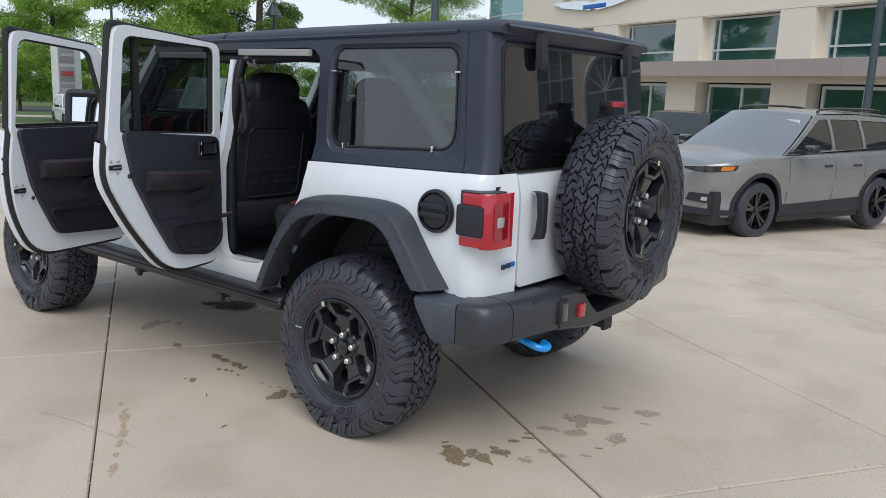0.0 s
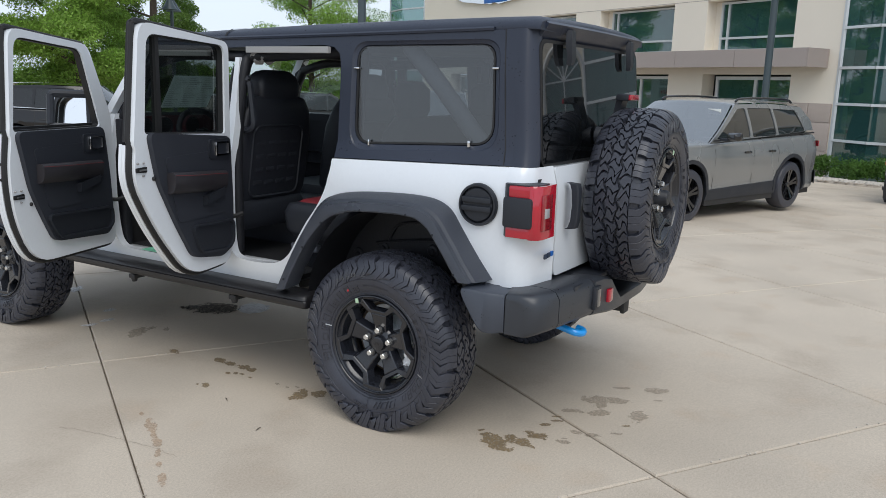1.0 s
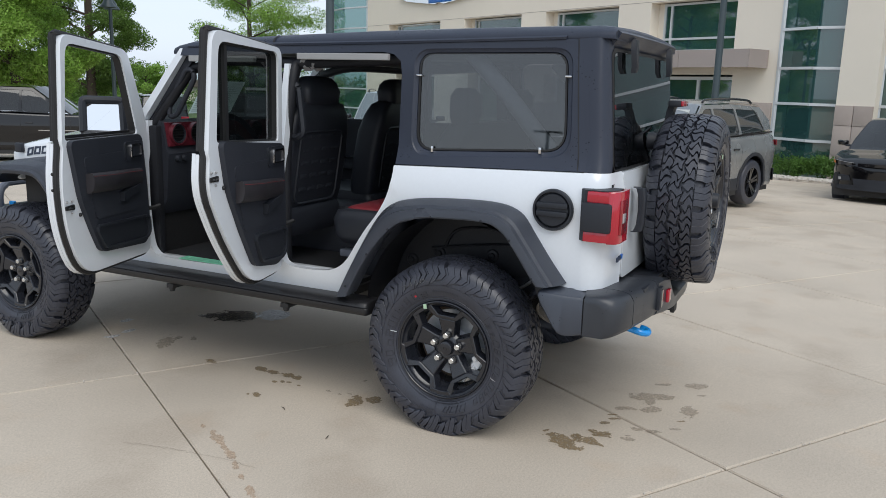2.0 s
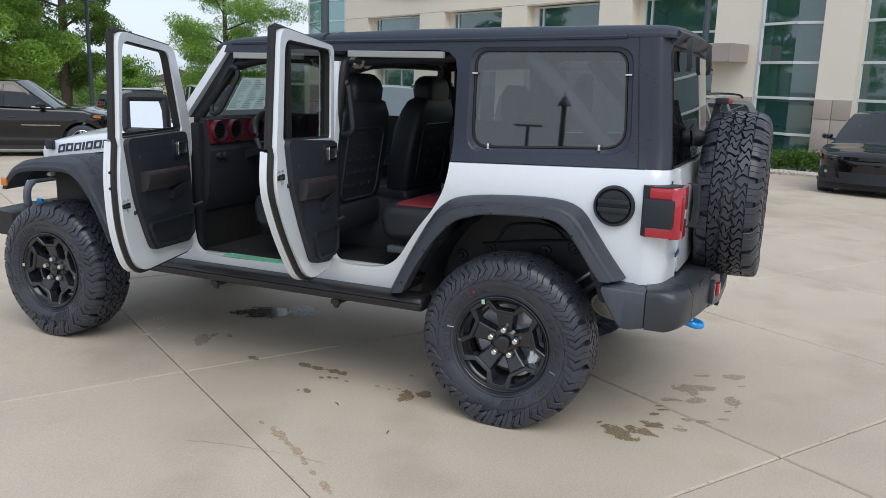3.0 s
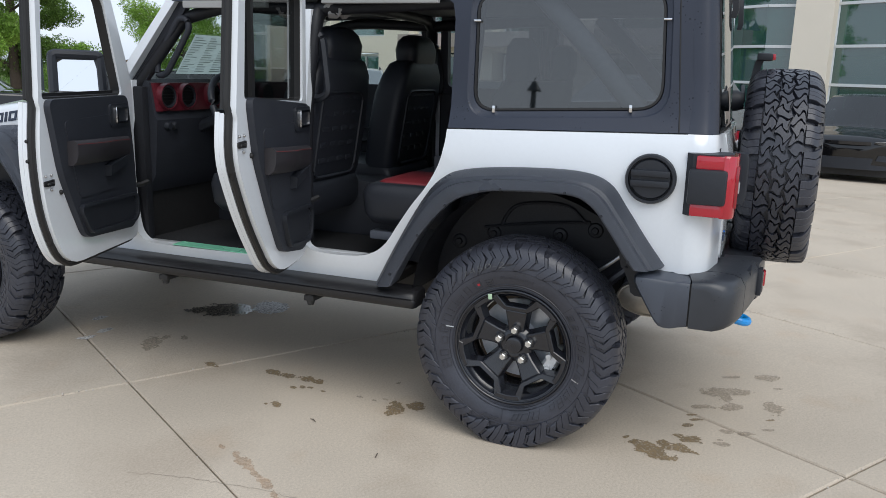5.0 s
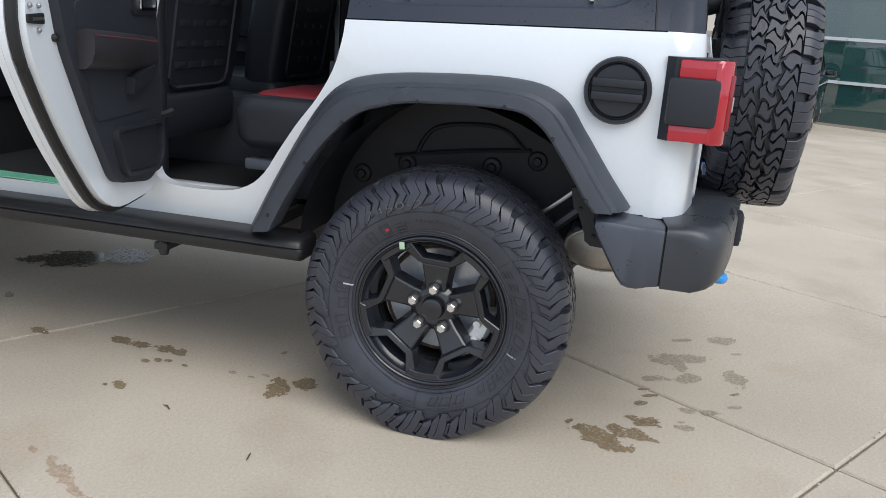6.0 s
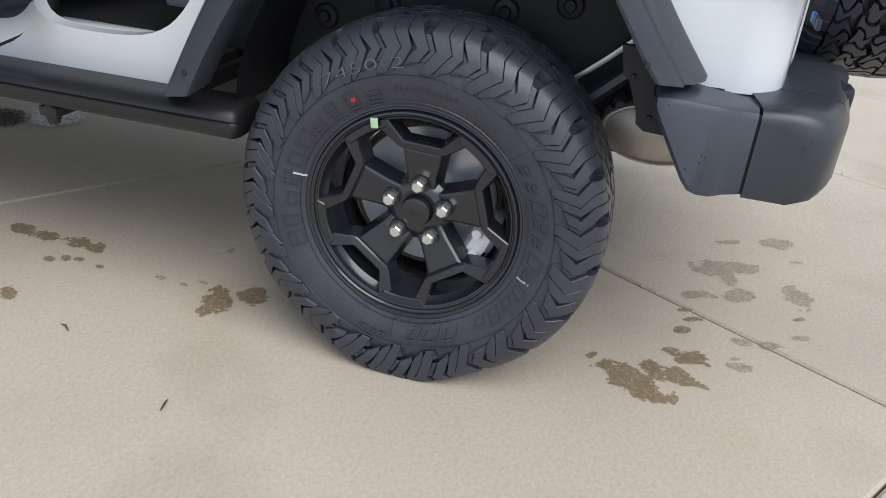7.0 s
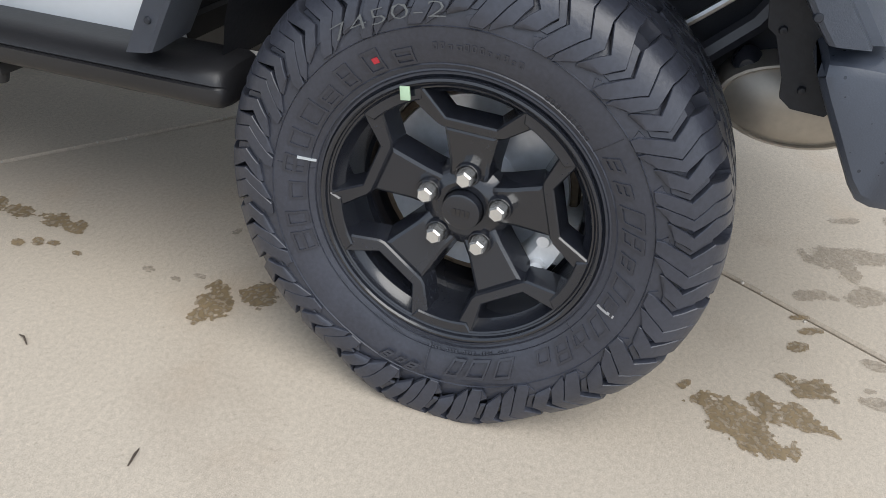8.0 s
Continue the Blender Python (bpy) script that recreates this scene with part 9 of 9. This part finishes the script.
stain_patch("damp_patch", FAINT, DAMP, [(-0.163, -0.720, 0.060, 0.024, -70)], 15)
stain_patch("damp_patch", FAINT, DAMP, [(-0.030, -1.038, 0.075, 0.042, 10)], 16)
stain_patch("damp_patch", FAINT, DAMP, [(0.370, -1.010, 0.070, 0.036, -60), (0.307, -0.846, 0.048, 0.016, -60), (0.235, -1.064, 0.026, 0.012, -60)], 17)
stain_patch("stain", BROWN, STAIN, [(-0.186, -1.023, 0.022, 0.008, -60)], 18, ragged=0.6)
stain_patch("damp_patch", FAINT, DAMP, [(-0.301, -1.011, 0.030, 0.012, -70)], 19)
stain_patch("damp_patch", FAINT, DAMP, [(-0.545, 2.120, 0.110, 0.045, 30), (-0.435, 2.118, 0.045, 0.025, 0), (-0.40, 2.02, 0.035, 0.018, 40)], 20, ragged=0.7)
stain_patch("stain", BROWN, DAMP, [(-0.495, 0.666, 0.014, 0.008, 0), (-1.451, 2.951, 0.05, 0.02, 30)], 21)
WETNOTE, WHITENOTE, RUSTNOTE = "dark wet patch under the vehicle", "white dried residue on the concrete", "rusty scuff mark on the concrete"
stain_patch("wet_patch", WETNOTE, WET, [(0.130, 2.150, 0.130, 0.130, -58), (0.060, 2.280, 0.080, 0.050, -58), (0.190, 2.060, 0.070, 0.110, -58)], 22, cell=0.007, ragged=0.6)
stain_patch("residue", WHITENOTE, SUDS, [(0.300, 1.925, 0.095, 0.150, -58), (0.330, 1.86, 0.05, 0.10, -58)], 24, cell=0.006, ragged=0.35)
stain_patch("residue", WHITENOTE, SUDS, [(-0.634, 2.498, 0.050, 0.030, -30)], 25)
stain_patch("residue", WHITENOTE, SUDS, [(-0.494, 2.499, 0.045, 0.030, 0), (-0.33, 2.70, 0.04, 0.03, 0)], 26)
stain_patch("residue", WHITENOTE, SUDS, [(-0.118, 3.40, 0.120, 0.05, 20)], 27, cell=0.008)
stain_patch("rust_mark", RUSTNOTE, RUST, [(-1.437, 0.938, 0.030, 0.012, 40), (-1.480, 0.870, 0.055, 0.024, 55), (-1.530, 0.790, 0.060, 0.014, 60)], 28, ragged=0.8)
stain_patch("rust_mark", RUSTNOTE, RUST, [(-1.582, 0.705, 0.045, 0.020, 55), (-1.645, 0.625, 0.040, 0.014, 50), (-1.399, 1.039, 0.030, 0.008, 60)], 29, ragged=0.8)
stain_patch("rust_mark", RUSTNOTE, RUST, [(-1.72, 0.53, 0.03, 0.012, 50), (-1.80, 0.42, 0.045, 0.018, 50)], 30, ragged=0.8)
# hairline cracks
for pts in ([(-1.72, 1.22), (-1.687, 1.10), (-1.657, 0.948), (-1.642, 0.817), (-1.624, 0.636), (-1.63, 0.52)], [(-1.06, 1.76), (-0.6, 1.9), (-0.2, 2.0)]):
    bm = bmesh.new()
    line = spline([(x, y, 0.0022) for x, y in pts], 8)
    random.seed(3)
    line = [(x + random.uniform(-0.008, 0.008), y + random.uniform(-0.008, 0.008), z) for x, y, z in line]
    va = [bm.verts.new((x - 0.0007, y, z)) for x, y, z in line]
    vb = [bm.verts.new((x + 0.0007, y + 0.0006, z)) for x, y, z in line]
    for i in range(len(line) - 1):
        bm.faces.new((va[i], va[i + 1], vb[i + 1], vb[i]))
    tagged(link_mesh("crack", bm, JOINT, smooth=0), "hairline crack in a concrete slab", "crack", kind="stuff")
# twig and grit
for x, y, a in ((-1.043, 0.825, 62), (-1.22, 0.434, 10)):
    bm = bmesh.new()
    c, s = math.cos(radians(a)), math.sin(radians(a))
    tube(bm, [(x - 0.02 * c, y - 0.02 * s, 0.004), (x + 0.004, y, 0.007), (x + 0.02 * c, y + 0.02 * s, 0.004)], [0.0016, 0.0026, 0.001], 5)
    tagged(link_mesh("twig", bm, BARK), "small dry dark twig on the concrete", "twig")
bm = bmesh.new()
random.seed(9)
for k in range(420):
    t = random.random()
    if k % 2:
        p = Vector((-0.622, -1.295)) + D1V * random.uniform(-1.5, 4.5) + E2V * (random.choice((-1.985, 0.0, 1.735)) + random.gauss(0, 0.012))
    else:
        p = Vector((-0.622, -1.295)) + E2V * random.uniform(-2.5, 3.0) + D1V * (random.choice((0.0, 2.37)) + random.gauss(0, 0.012))
    s = random.uniform(0.0015, 0.005)
    bmesh.ops.create_icosphere(bm, subdivisions=1, radius=s, matrix=Matrix.Translation((p.x, p.y, fall(p.x, p.y) + s * 0.4)))
tagged(link_mesh("joint_grit", bm, GRAVEL, smooth=0), "loose pale grit along the slab joints", "grit", kind="stuff")


# ---- pavement slabs, last: many pieces ----
pavement = tagged(new("pavement"), "beige concrete slabs with dirty joints and water stains", "pavement", kind="structure")
D1, E2 = Vector((0.522, 0.853)), Vector((0.83, -0.557))
COLS = [-1.985 + 1.9 * i for i in range(-14, 1)] + [0.0, 1.735, 3.60] + [3.60 + 1.85 * i for i in range(1, 8)]
ROWSJ = [2.37 * i for i in range(-9, 18)]
random.seed(5)
slabs = []
for i in range(len(COLS) - 1):
    for j in range(len(ROWSJ) - 1):
        # the joint by the rear wheel stands a little wider open
        g, g0, g1 = 0.0035, 0.006 if COLS[i] == 0 else 0.003, 0.006 if COLS[i + 1] == 0 else 0.003
        corners = []
        for a, b in ((COLS[i] + g0, ROWSJ[j] + g), (COLS[i + 1] - g1, ROWSJ[j] + g), (COLS[i + 1] - g1, ROWSJ[j + 1] - g), (COLS[i] + g0, ROWSJ[j + 1] - g)):
            p = Vector((-0.622, -1.295)) + E2 * a + D1 * b
            corners.append(p)
        c = sum(corners, Vector((0, 0))) / 4
        if N2.dot(c) < 17.5:
            slabs.append((c.length, c, corners))
slabs.sort(key=lambda s: s[0])


def slab_mesh(bm, corners, o):
    k = 0.0075
    mid = sum(corners, Vector((0, 0))) / 4
    top, edge, low = [], [], []
    for p in corners:
        q = p + (mid - p).normalized() * k * 1.4
        zt = fall(p.x, p.y)
        top.append(bm.verts.new(Vector((q.x, q.y, zt)) - o))
        edge.append(bm.verts.new(Vector((p.x, p.y, zt - 0.007)) - o))
        low.append(bm.verts.new(Vector((p.x, p.y, zt - 0.05)) - o))
    bm.faces.new(top)
    for i in range(4):
        bm.faces.new((top[i - 1], top[i], edge[i], edge[i - 1]))
        bm.faces.new((edge[i - 1], edge[i], low[i], low[i - 1]))


rest = bmesh.new()
for k, (far, c, corners) in enumerate(slabs):
    if k < 260:
        bm = bmesh.new()
        o = Vector((0, 0, 0))
        slab_mesh(bm, corners, o)
        part("slab", bm, CONCRETE, pavement, smooth=0)
    else:
        slab_mesh(rest, corners, Vector((0, 0, 0)))
far_slabs = part("far_slabs", rest, CONCRETE, pavement, smooth=0)
far_slabs["kind"] = "stuff"
